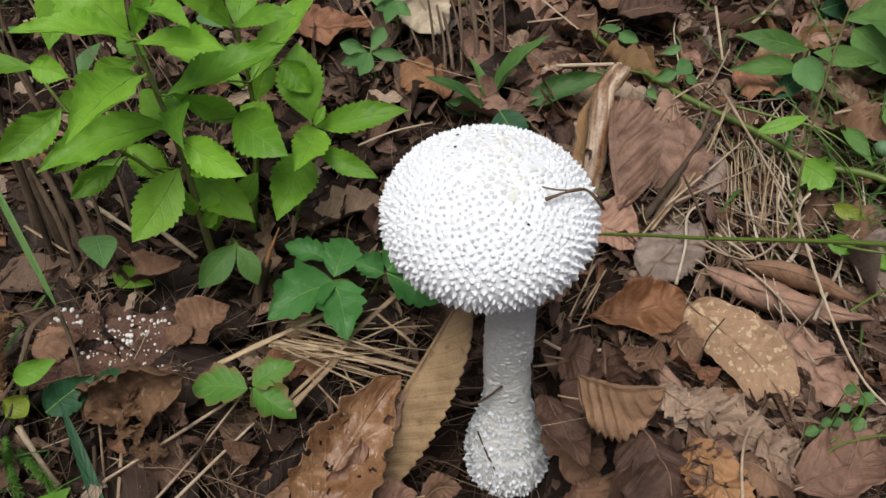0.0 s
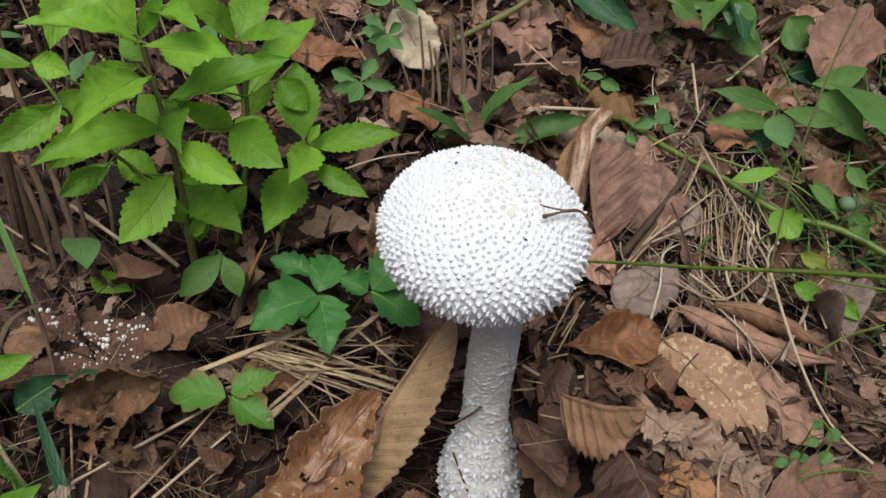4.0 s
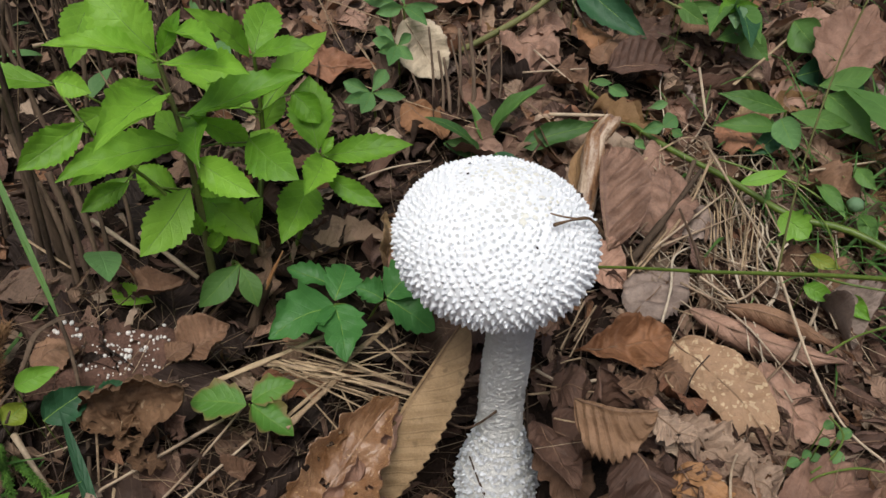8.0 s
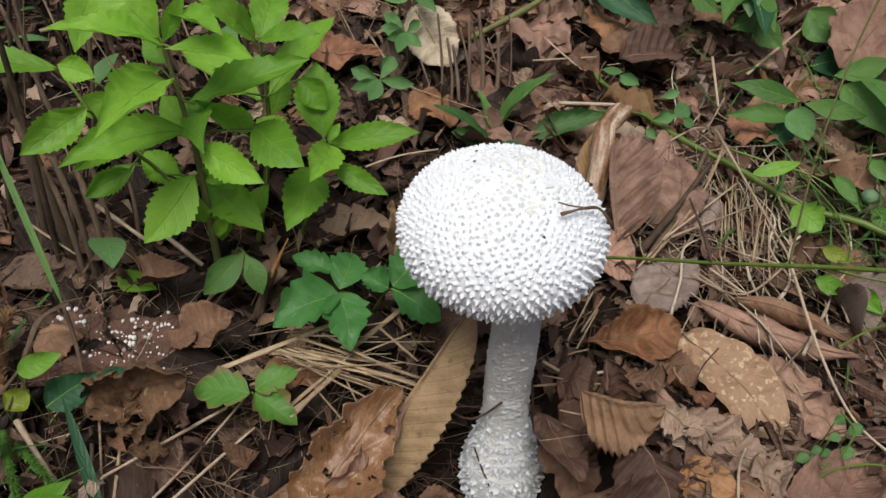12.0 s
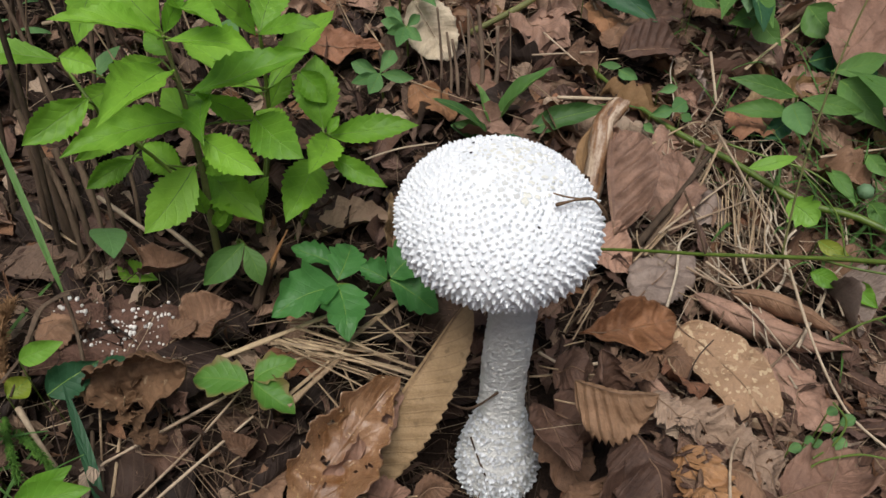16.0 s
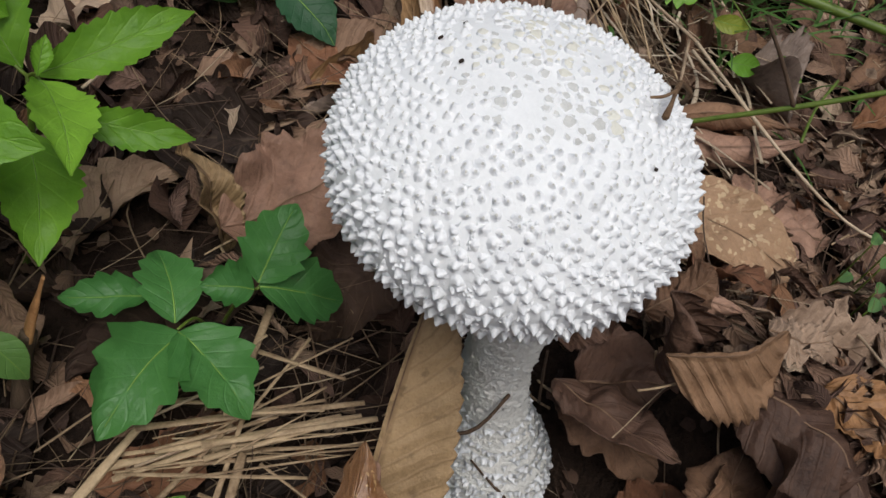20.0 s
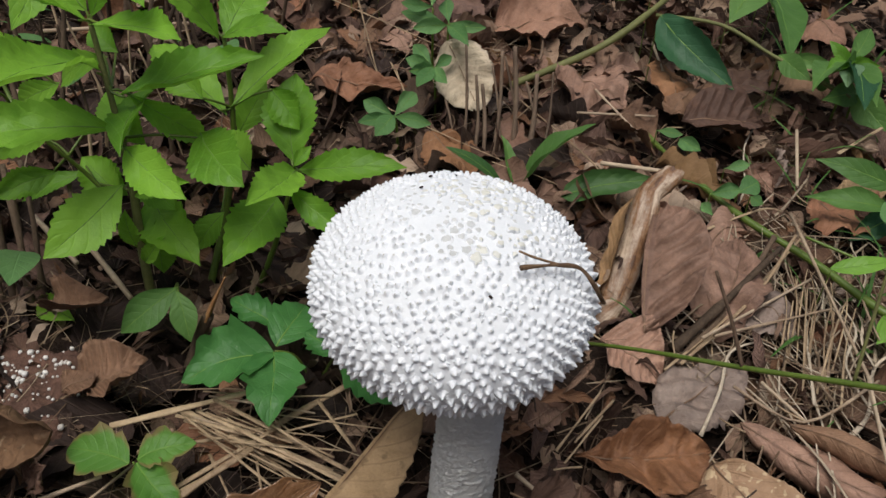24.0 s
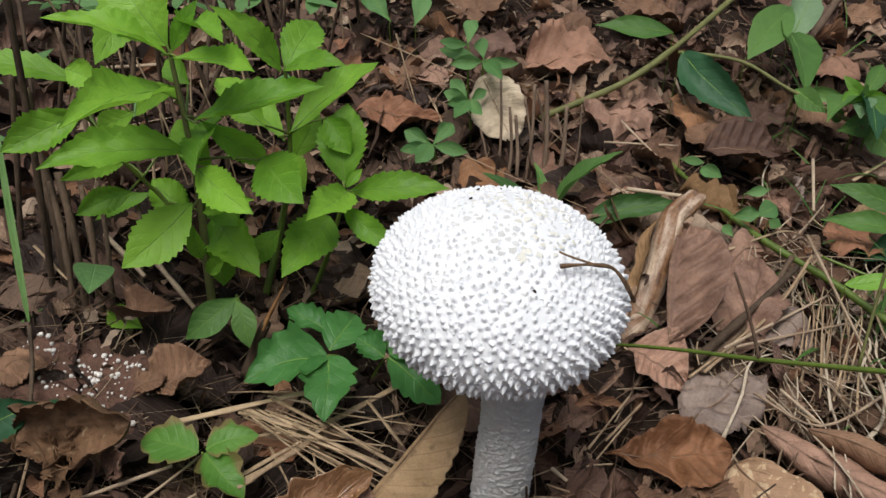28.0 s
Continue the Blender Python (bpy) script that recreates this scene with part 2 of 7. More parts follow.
DEAD = {
    "tan": dead_material("dead_tan", (0.20, 0.125, 0.06), (0.36, 0.24, 0.125), (0.12, 0.068, 0.032), 0.6, 14.0, None, 0.3, 0.40),
    "tan2": dead_material("dead_yellow_tan", (0.15, 0.080, 0.032), (0.29, 0.17, 0.078), (0.12, 0.065, 0.03), 0.65, 9.0),
    "tanb": dead_material("dead_folded_tan", (0.12, 0.064, 0.032), (0.28, 0.160, 0.088), (0.09, 0.048, 0.024), 0.65, 9.0),
    "wet": dead_material("dead_wet", (0.19, 0.080, 0.026), (0.47, 0.29, 0.17), (0.30, 0.17, 0.08), 0.28, 6.0, ((0.62, 0.42, 0.20), 330, 0.20), 0.6, 0.03),
    "speck": dead_material("dead_speckled", (0.20, 0.115, 0.060), (0.34, 0.21, 0.122), (0.17, 0.10, 0.050), 0.6, 7.0, ((0.60, 0.46, 0.28), 190, 0.30), 0.3, 0.2),
    "mauve": dead_material("dead_mauve", (0.150, 0.082, 0.054), (0.38, 0.225, 0.155), (0.080, 0.043, 0.030), 0.6, 7.0, None, 0.3, 0.42),
    "brown": dead_material("dead_brown", (0.10, 0.05, 0.028), (0.24, 0.135, 0.078), (0.28, 0.17, 0.10), 0.7, 8.0),
    "gray": dead_material("dead_gray", (0.17, 0.12, 0.095), (0.33, 0.25, 0.20), (0.38, 0.30, 0.24), 0.6, 7.0),
    "gray2": dead_material("dead_tattered", (0.19, 0.115, 0.075), (0.42, 0.30, 0.21), (0.45, 0.34, 0.25), 0.75, 8.0),
    "orange": dead_material("dead_orange", (0.168, 0.070, 0.029), (0.351, 0.169, 0.081), (0.12, 0.055, 0.025), 0.6, 6.0),
    "amber": dead_material("dead_amber", (0.20, 0.092, 0.036), (0.46, 0.245, 0.11), (0.28, 0.14, 0.06), 0.5, 6.0),
    "orange2": dead_material("dead_rusty", (0.15, 0.06, 0.025), (0.30, 0.15, 0.07), (0.18, 0.09, 0.04), 0.7, 7.0),
    "dark": dead_material("dead_dark", (0.045, 0.022, 0.014), (0.125, 0.068, 0.045), (0.15, 0.085, 0.055), 0.65, 8.0),
    "pink": dead_material("dead_pink", (0.17, 0.09, 0.058), (0.33, 0.19, 0.13), (0.20, 0.11, 0.07), 0.65, 8.0),
    "pale": dead_material("dead_pale", (0.34, 0.26, 0.17), (0.52, 0.42, 0.30), (0.40, 0.31, 0.21), 0.8, 11.0),
    "rust": dead_material("dead_rust", (0.13, 0.055, 0.028), (0.28, 0.13, 0.07), (0.19, 0.10, 0.05), 0.65, 8.0),
    "rust2": dead_material("dead_rose", (0.18, 0.09, 0.055), (0.36, 0.20, 0.13), (0.38, 0.24, 0.16), 0.7, 8.0),
}
BARK = plain_material("dark_bark", (0.032, 0.020, 0.013), (0.125, 0.080, 0.052), 60, 0.85, 0.002, 0.2, (1, 1, 0.25))
STRAW = plain_material("dry_straw", (0.16, 0.10, 0.055), (0.45, 0.33, 0.20), 110, 0.6, 0.0006, 0.3)
PALE_STICK = plain_material("pale_stick", (0.24, 0.165, 0.105), (0.50, 0.39, 0.27), 80, 0.6, 0.0006, 0.3)
MIDRIB = plain_material("green_midrib", (0.11, 0.22, 0.03), (0.20, 0.34, 0.07), 120, 0.5, 0.0002, 0.3)
DEAD_RIB = plain_material("dead_midrib", (0.11, 0.065, 0.04), (0.24, 0.15, 0.095), 150, 0.7, 0.0004, 0.2)
GREEN_STEM = plain_material("green_stem", (0.058, 0.095, 0.012), (0.13, 0.185, 0.028), 70, 0.45, 0.0003, 0.4)
BROWN_STEM = plain_material("brown_stem", (0.080, 0.085, 0.026), (0.18, 0.18, 0.062), 80, 0.6, 0.0005, 0.3)


def streaked_material(name, stops, rough=0.5):
    """A rolled leaf: streaks that run along it, broken by blotches."""
    m, n, l, p = start(name)
    mp = n.new("ShaderNodeMapping")
    mp.inputs["Scale"].default_value = (11, 3.2, 1)
    l.new(n.new("ShaderNodeUVMap").outputs[0], mp.inputs[0])
    streak = noise_node(n, l, 1.0, 5, 0.6, mp.outputs[0])
    tc = n.new("ShaderNodeTexCoord").outputs["Object"]
    grain = noise_node(n, l, 420, 4, 0.65, tc)
    f = math_node(n, l, "ADD", math_node(n, l, "MULTIPLY", streak, 0.8), math_node(n, l, "MULTIPLY", grain, 0.2))
    l.new(ramp(n, l, f, *stops), p.inputs["Base Color"])
    p.inputs["Roughness"].default_value = rough
    bump(n, l, p, math_node(n, l, "ADD", streak, math_node(n, l, "MULTIPLY", grain, 0.3)), 0.9, 0.002)
    return m


ROLLED = streaked_material("rolled_leaf", ((0.38, (0.085, 0.035, 0.014)), (0.45, (0.22, 0.105, 0.040)), (0.51, (0.26, 0.17, 0.11)), (0.62, (0.50, 0.38, 0.27))))
CUT_WOOD = plain_material("cut_wood", (0.20, 0.085, 0.03), (0.42, 0.22, 0.09), 90, 0.6, 0.001, 0.3)
ROTTEN = plain_material("rotten_wood", (0.03, 0.017, 0.012), (0.16, 0.085, 0.06), 55, 0.85, 0.003, 0.2)
CRUMB = plain_material("crumbling_bark", (0.042, 0.021, 0.011), (0.185, 0.105, 0.055), 60, 0.85, 0.003, 0.2)
SOIL = plain_material("soil", (0.009, 0.006, 0.005), (0.036, 0.023, 0.016), 45, 0.95, 0.006, 0.1)
BEAD = plain_material("white_bead", (0.55, 0.50, 0.44), (0.80, 0.77, 0.72), 300, 0.7, 0.0005, 0.2)
SPECK = plain_material("dark_speck", (0.015, 0.011, 0.009), (0.06, 0.04, 0.03), 500, 0.8, 0.0003, 0.2)
CAP_WHITE = plain_material("cap_white", (0.69, 0.70, 0.705), (0.79, 0.80, 0.805), 120, 0.75, 0.0004, 0.25)
WART_WHITE = plain_material("wart_white", (0.71, 0.72, 0.73), (0.81, 0.82, 0.83), 200, 0.7, 0.0006, 0.25)
WART_BEIGE = plain_material("wart_beige", (0.58, 0.56, 0.47), (0.73, 0.72, 0.65), 160, 0.75, 0.0006, 0.25)
WART_GREY = plain_material("wart_grey", (0.44, 0.44, 0.41), (0.62, 0.615, 0.58), 200, 0.75, 0.0006, 0.25)
WART_DULL = plain_material("wart_dull", (0.45, 0.45, 0.43), (0.65, 0.65, 0.63), 260, 0.75, 0.0006, 0.25)
STIPE = plain_material("stipe_white", (0.60, 0.585, 0.545), (0.77, 0.76, 0.725), 130, 0.7, 0.0016, 0.25, (1, 1, 3))
WITHERED_MOSS = plain_material("moss_withered", (0.11, 0.058, 0.026), (0.30, 0.175, 0.088), 200, 0.85, 0.001, 0.1)
MOSS = plain_material("moss_green", (0.028, 0.075, 0.010), (0.085, 0.18, 0.024), 200, 0.7, 0.001, 0.2)
DRY_STALK = plain_material("dry_stalk", (0.034, 0.023, 0.015), (0.145, 0.098, 0.064), 60, 0.8, 0.0015, 0.2, (1, 1, 0.25))
STUB = plain_material("brown_stub", (0.09, 0.060, 0.042), (0.25, 0.175, 0.12), 80, 0.75, 0.001, 0.2, (1, 1, 0.25))
STALKS = {"greenstem": GREEN_STEM, "bark": DRY_STALK, "straw": STRAW, "palestick": PALE_STICK, "brownstem": BROWN_STEM, "stub": STUB}
LITTER = litter_material("leaf_litter", [(0.19, 0.112, 0.077), (0.115, 0.063, 0.043), (0.255, 0.158, 0.105), (0.075, 0.042, 0.030), (0.32, 0.215, 0.145), (0.21, 0.105, 0.055), (0.16, 0.095, 0.071), (0.37, 0.27, 0.19), (0.105, 0.058, 0.040), (0.21, 0.128, 0.083)])
# rotting leaves on the left; the shade there is put into these low colours
SHADED_ROT = litter_material("rotting_leaves", [(0.034, 0.020, 0.015), (0.058, 0.033, 0.023), (0.025, 0.016, 0.012), (0.085, 0.050, 0.034), (0.045, 0.026, 0.018), (0.032, 0.020, 0.015), (0.13, 0.083, 0.057)])
CHAFF = litter_material("dry_grass", [(0.24, 0.165, 0.10), (0.13, 0.08, 0.048), (0.38, 0.29, 0.19), (0.085, 0.052, 0.033), (0.16, 0.10, 0.06), (0.24, 0.165, 0.10), (0.06, 0.037, 0.026), (0.10, 0.062, 0.04)], 0.65, False)
BLEACHED = litter_material("bleached_grass", [(0.40, 0.31, 0.215), (0.28, 0.20, 0.13), (0.50, 0.41, 0.30), (0.20, 0.135, 0.085), (0.38, 0.30, 0.21)], 0.6, False)
CRUMBS = litter_material("leaf_crumbs", [(0.09, 0.052, 0.034), (0.05, 0.029, 0.021), (0.13, 0.078, 0.05), (0.035, 0.022, 0.016), (0.20, 0.135, 0.09)], 0.85, False)


# ---- building blocks ----
def litter_height(x, y):
    """Top of the leaf litter: a gentle slope with a hollow round the mushroom."""
    hollow = 0.070 * math.exp(-((x + 0.024) ** 2 + (y + 0.008) ** 2) / 0.0040)
    heap = 0.071 * math.exp(-((x - 0.080) ** 2 + (y + 0.065) ** 2) / 0.0068)
    pit = 0.020 * math.exp(-((x - 0.030) ** 2 + (y + 0.022) ** 2) / 0.0009)
    pit += 0.034 * math.exp(-((x + 0.160) ** 2 + (y - 0.072) ** 2) / 0.0016)
    return 0.045 + 0.12 * y - hollow + heap - pit


def soil_height(x, y):
    rough = 0.010 * noise.noise((x * 9, y * 9, 0.3)) + 0.004 * noise.noise((x * 40, y * 40, 1.7))
    return litter_height(x, y) - 0.016 + rough


def mesh_object(name, verts, faces, material, origin=(0, 0, 0), parent=None, uvs=None, smooth=True):
    """An object from points in the world; its own origin lies at origin."""
    me = bpy.data.meshes.new(name)
    o = Vector(origin)
    me.from_pydata([Vector(v) - o for v in verts], [], faces)
    me.materials.append(material)
    if uvs:
        layer = me.uv_layers.new(name="UVMap")
        flat = [uvs[i] for f in faces for i in f]
        layer.data.foreach_set("uv", [c for uv in flat for c in uv])
    if smooth:
        me.polygons.foreach_set("use_smooth", [True] * len(me.polygons))
    me.update()
    ob = new(name, me)
    if parent is not None:
        ob.parent = parent
        ob.location = o - Vector(parent["at"])
    else:
        ob.location = o
    ob["at"] = tuple(o)
    return ob


def thing(name, at, label, category, group=""):
    ob = new(name)
    ob.empty_display_size = 0.01
    ob.location = at
    ob["at"] = tuple(at)
    return tagged(ob, label, category, group)


OUTLINE = {"strap": (0.46, 0.48), "blunt": (0.52, 0.34), "ovate": (0.42, 0.85), "lance": (0.44, 1.15), "oblong": (0.48, 0.55), "round": (0.52, 0.55), "obovate": (0.60, 0.9), "blade": (0.35, 0.7), "toothed": (0.43, 0.80), "elliptic": (0.50, 0.98)}


def sheet(length, width, outline="ovate", teeth=0, depth=0.0, nv=12, nu=6, arch=0.0, cup=0.0, roll=0.0, crumple=0.0, rib=0.0, ribs=8, twist=0.0, seed=0.0, torn=0.0, edge=0.0, bow=0.0, holes=0.0, crush=0.0, folds=17.0, pleat=0.0, half_blade=0):
    """A leaf blade along y, its upper side to z: points, faces, uvs. pleat: ridges along the side veins; half_blade: 1 or -1, folded along the midrib."""
    peak, power = OUTLINE[outline]
    k = math.log(0.5) / math.log(peak)
    if teeth:
        nv = teeth * 4
    verts, uvs, faces = [], [], []
    for i in range(nv + 1):
        v = i / nv
        half = max(0.5 * width * math.sin(math.pi * v ** k) ** power, 0.0004)
        bite = 0.0
        if teeth:
            bite = depth * (((v * teeth) % 1.0) ** 0.8 - 0.5) * min(1.0, max(0.0, (1 - v) / 0.14 - 0.1), max(0.0, (v - 0.16) / 0.14))
        for j in range(nu + 1):
            u = -1 + 2 * j / nu
            if half_blade:
                u = half_blade * (-0.10 + 1.10 * j / nu) if half_blade > 0 else -1.0 + 1.10 * j / nu
            h = half * (1 + bite * (abs(u) ** 3))
            if torn and abs(u) > 0.5:
                h *= 1 + torn * (noise.noise((v * 7 + seed, 2.0 * (u > 0), seed)) + 0.5 * noise.noise((v * 23 + seed, 5.0 * (u > 0), seed)))
            x, z = u * h, 0.0
            if roll:
                x, z = h / roll * math.sin(roll * u), h / roll * (1 - math.cos(roll * u))
            z += edge * u ** 4 * h * (0.6 + noise.noise((v * 4, 3.0 * (u > 0), seed + 7)))
            x += bow * length * (v - 0.5) ** 2
            z += cup * abs(u) * h + arch * length * 4 * v * (1 - v)
            if rib:
                z += rib * (0.65 + 0.7 * noise.noise((v * 5 + seed, u * 2, seed + 9))) * math.cos(2 * math.pi * (ribs * v + 0.9 * noise.noise((v * 3.5 + seed, 1.5 * (u > 0), seed)) - 0.28 * ribs * abs(u) * width / length)) * min(1, abs(u) * 3) * (1 - u * u * 0.3)
            if pleat:
                z += pleat * (1 - abs(math.sin(math.pi * (ribs * v - 1.4 * abs(u) + 0.15 + 0.25 * noise.noise((v * 2 + seed, u, seed)))))) ** 1.5 * min(1, abs(u) * 4) * min(1, (1 - abs(u)) * 3 + 0.25)
            if crush:
                q = (x * folds + seed, v * length * folds + seed * 0.7, seed)
                z += crush * (1.4 * noise.noise(q) + 1.3 * abs(noise.noise((q[0] * 2.1, q[1] * 2.1, seed + 3))))
            if crumple:
                z += crumple * (noise.noise((x * 45 + seed, v * length * 45, seed)) + 0.5 * noise.noise((x * 110, v * length * 110 + seed, seed)))
            a = twist * (v - 0.5)
            verts.append((x * math.cos(a) - z * math.sin(a), v * length, x * math.sin(a) + z * math.cos(a)))
            uvs.append(((u + 1) / 2, v))
    w = nu + 1
    for i in range(nv):
        for j in range(nu):
            mid = verts[i * w + j]
            if holes and noise.noise((mid[0] * 130 + seed, mid[1] * 130, seed)) + 0.4 * noise.noise((mid[0] * 420, mid[1] * 420, seed)) > 0.66 - holes:
                continue
            q = i * w + j
            faces.append((q, q + 1, q + w + 1, q + w))
    return verts, faces, uvs


def thicken(verts, faces, uvs, nv, nu, t):
    """A second skin below the first, joined round the rim."""
    n = len(verts)
    low = [(x, y, z - t) for x, y, z in verts]
    back = [tuple(reversed([i + n for i in f])) for f in faces]
    w = nu + 1
    rim = [j for j in range(w)] + [i * w + nu for i in range(1, nv + 1)] + [nv * w + j for j in range(nu - 1, -1, -1)] + [i * w for i in range(nv - 1, 0, -1)]
    side = [(rim[i], rim[(i + 1) % len(rim)], rim[(i + 1) % len(rim)] + n, rim[i] + n) for i in range(len(rim))]
    side = [tuple(reversed(s)) for s in side]
    return verts + low, faces + back + side, uvs + uvs


def laid(verts, base, tip, normal):
    """Points of a sheet moved so that it runs from base to tip with its face to normal."""
    b, y = Vector(base), (Vector(tip) - Vector(base)).normalized()
    z = Vector(normal)
    z = (z - y * z.dot(y)).normalized()
    x = y.cross(z)
    return [b + x * p[0] + y * p[1] + z * p[2] for p in verts]


def tube(points, r0, r1, sides=6, wobble=0.0, cap_ends=True, flat=1.0):
    """A tapering round stem through the points: verts, faces."""
    pts = [Vector(p) for p in points]
    fine = []
    for i in range(len(pts) - 1):
        p0, p1, p2, p3 = pts[max(i - 1, 0)], pts[i], pts[i + 1], pts[min(i + 2, len(pts) - 1)]
        for s in range(5):
            t = s / 5
            fine.append(0.5 * ((2 * p1) + (p2 - p0) * t + (2 * p0 - 5 * p1 + 4 * p2 - p3) * t * t + (3 * p1 - p0 - 3 * p2 + p3) * t ** 3))
    fine.append(pts[-1])
    verts, faces = [], []
    n = len(fine)
    for i, p in enumerate(fine):
        d = (fine[min(i + 1, n - 1)] - fine[max(i - 1, 0)]).normalized()
        a = d.cross(Vector((0.31, 0.2, 0.93)) if abs(d.z) < 0.9 else Vector((1, 0.1, 0))).normalized()
        b = d.cross(a)
        r = r0 + (r1 - r0) * i / (n - 1)
        r *= 1 + wobble * noise.noise(p * 90)
        for s in range(sides):
            w = 2 * math.pi * s / sides
            verts.append(p + a * (r * math.cos(w)) + b * (r * flat * math.sin(w)))
    for i in range(n - 1):
        for s in range(sides):
            q, e = i * sides + s, i * sides + (s + 1) % sides
            faces.append((q, e, e + sides, q + sides))
    if cap_ends:
        faces.append(tuple(reversed(range(sides))))
        faces.append(tuple(range((n - 1) * sides, n * sides)))
    return verts, faces


# ---- the ground ----
verts, faces = [], []
side = 150


def spread(i):
    s = 2 * i / side - 1
    return 0.75 * s + 39.0 * s ** 9


for i in range(side + 1):
    for j in range(side + 1):
        x, y = spread(j), spread(i) + 0.15
        yy = max(min(y, 3.0), -2.0)
        z = soil_height(x, yy) if abs(x) < 3 and -2 < y < 3 else litter_height(0.5, yy) - 0.016
        verts.append((x, y, z))
for i in range(side):
    for j in range(side):
        q = i * (side + 1) + j
        faces.append((q, q + 1, q + side + 2, q + side + 1))
ground = mesh_object("ground", verts, faces, SOIL)
tagged(ground, "dark damp forest soil under leaf litter", "ground", kind="structure")

# ---- the mushroom ----
CAP_AT = Vector((-0.0161, 0.0322, 0.1874))
CAP_AXIS = Vector((0.0076, -0.0456, 0.9989))
CAP_R, CAP_H = 0.0528, 0.0347
mushroom = thing("mushroom", (0, 0.003, -0.015), "white spiny cap mushroom on a scaly bulbous stem", "mushroom")
turn = CAP_AXIS.to_track_quat("Z", "Y").to_matrix().to_4x4()
verts, faces = [], []
rings, seg = 40, 72
for i in range(rings + 1):
    a = math.pi * i / rings
    for j in range(seg):
        w = 2 * math.pi * j / seg
        d = Vector((math.sin(a) * math.cos(w), math.sin(a) * math.sin(w), math.cos(a)))
        lump = 1 + 0.010 * noise.noise(d * 3) + 0.006 * noise.noise(d * 14)
        z = d.z * CAP_H
        if d.z < -0.80:
            z = -0.80 * CAP_H - (d.z + 0.80) * CAP_H * 0.3
        verts.append(CAP_AT + turn.to_3x3() @ (Vector((d.x * CAP_R, d.y * CAP_R, z)) * lump))
for i in range(rings):
    for j in range(seg):
        q, e = i * seg + j, i * seg + (j + 1) % seg
        faces.append((q + seg, e + seg, e, q))
cap = mesh_object("cap", verts, faces, CAP_WHITE, CAP_AT, mushroom)
cap["label"] = "white rounded cap with pyramid warts"


def wart_mesh(name, kind, seed):
    """A crooked pyramid with a spreading foot; towards the crown a stub or a low flat patch."""
    rnd = random.Random(seed)
    n = {"sharp": 6, "middle": 7, "blunt": 13, "greyed": 13}[kind]
    patch = kind in ("blunt", "greyed")
    levels = {"sharp": ((1.30, -0.10), (0.92, 0.10), (0.64, 0.38), (0.40, 0.70), (0.20, 0.93), (0.08, 1.0)),
              "middle": ((1.35, -0.12), (0.85, 0.18), (0.55, 0.52), (0.40, 0.82), (0.30, 0.94), (0.12, 1.0)),
              "blunt": ((1.18, -0.35), (1.0, 0.35), (0.84, 0.70), (0.55, 0.82)),
              "greyed": ((1.25, -0.35), (1.0, 0.25), (0.80, 0.55), (0.5, 0.50))}[kind]
    vs, fs = [], []
    k = [rnd.uniform(0.74, 1.22) if not patch else 1 + 0.55 * noise.noise((seed * 3.1, 1.8 * math.cos(6.2832 * q / n), 1.8 * math.sin(6.2832 * q / n))) + rnd.uniform(-0.08, 0.08) for q in range(n)]
    lean = (rnd.uniform(-0.2, 0.2), rnd.uniform(-0.2, 0.2))
    for r, h in levels:
        for s in range(n):
            w = 2 * math.pi * (s + 0.3 * k[s]) / n
            q = r * (k[s] + rnd.uniform(-0.07, 0.07))
            vs.append((q * math.cos(w) + lean[0] * h * h, q * math.sin(w) + lean[1] * h * h, h + rnd.uniform(-0.04, 0.04)))
    for i in range(len(levels) - 1):
        for s in range(n):
            q, e = i * n + s, i * n + (s + 1) % n
            fs.append((q, e, e + n, q + n))
    top = (len(levels) - 1) * n
    fs.append(tuple(range(top, top + n)))
    me = bpy.data.meshes.new(name)
    me.from_pydata(vs, [], fs)
    me.materials.append({"sharp": WART_WHITE, "middle": WART_GREY, "blunt": WART_BEIGE, "greyed": WART_DULL}[kind])
    if kind != "sharp":
        me.materials.append(WART_WHITE)
        for f in me.polygons:
            f.material_index = 0 if f.index >= len(fs) - 1 - n else 1
    for f in me.polygons:
        f.use_smooth = f.index < len(fs) - 1
    me.update()
    return me


MIDDLE = [wart_mesh("wart_middle", "middle", s + 40) for s in range(9)]
SHARP = [wart_mesh("wart", "sharp", s) for s in range(11)]
BLUNT = [wart_mesh("wart_blunt", "blunt", s + 20) for s in range(10)]
GREYED = [wart_mesh("wart_greyed", "greyed", s + 60) for s in range(14)]
# bands that hold equal numbers, closer together towards the crown
STEPS = 400
lower = [0.0]
for i in range(STEPS):
    a = math.pi * (i + 0.5) / STEPS
    crowd = 0.62 + 0.63 * min(1.0, max(0.0, (math.cos(a) + 0.15) / 0.6))
    lower.append(lower[-1] + crowd * math.sin(a) * math.hypot(CAP_R * math.cos(a), CAP_H * math.sin(a)))


def cap_angle(share):
    want = share * lower[-1]
    k = next(i for i in range(STEPS) if lower[i + 1] >= want)
    return math.pi * (k + (want - lower[k]) / (lower[k + 1] - lower[k])) / STEPS


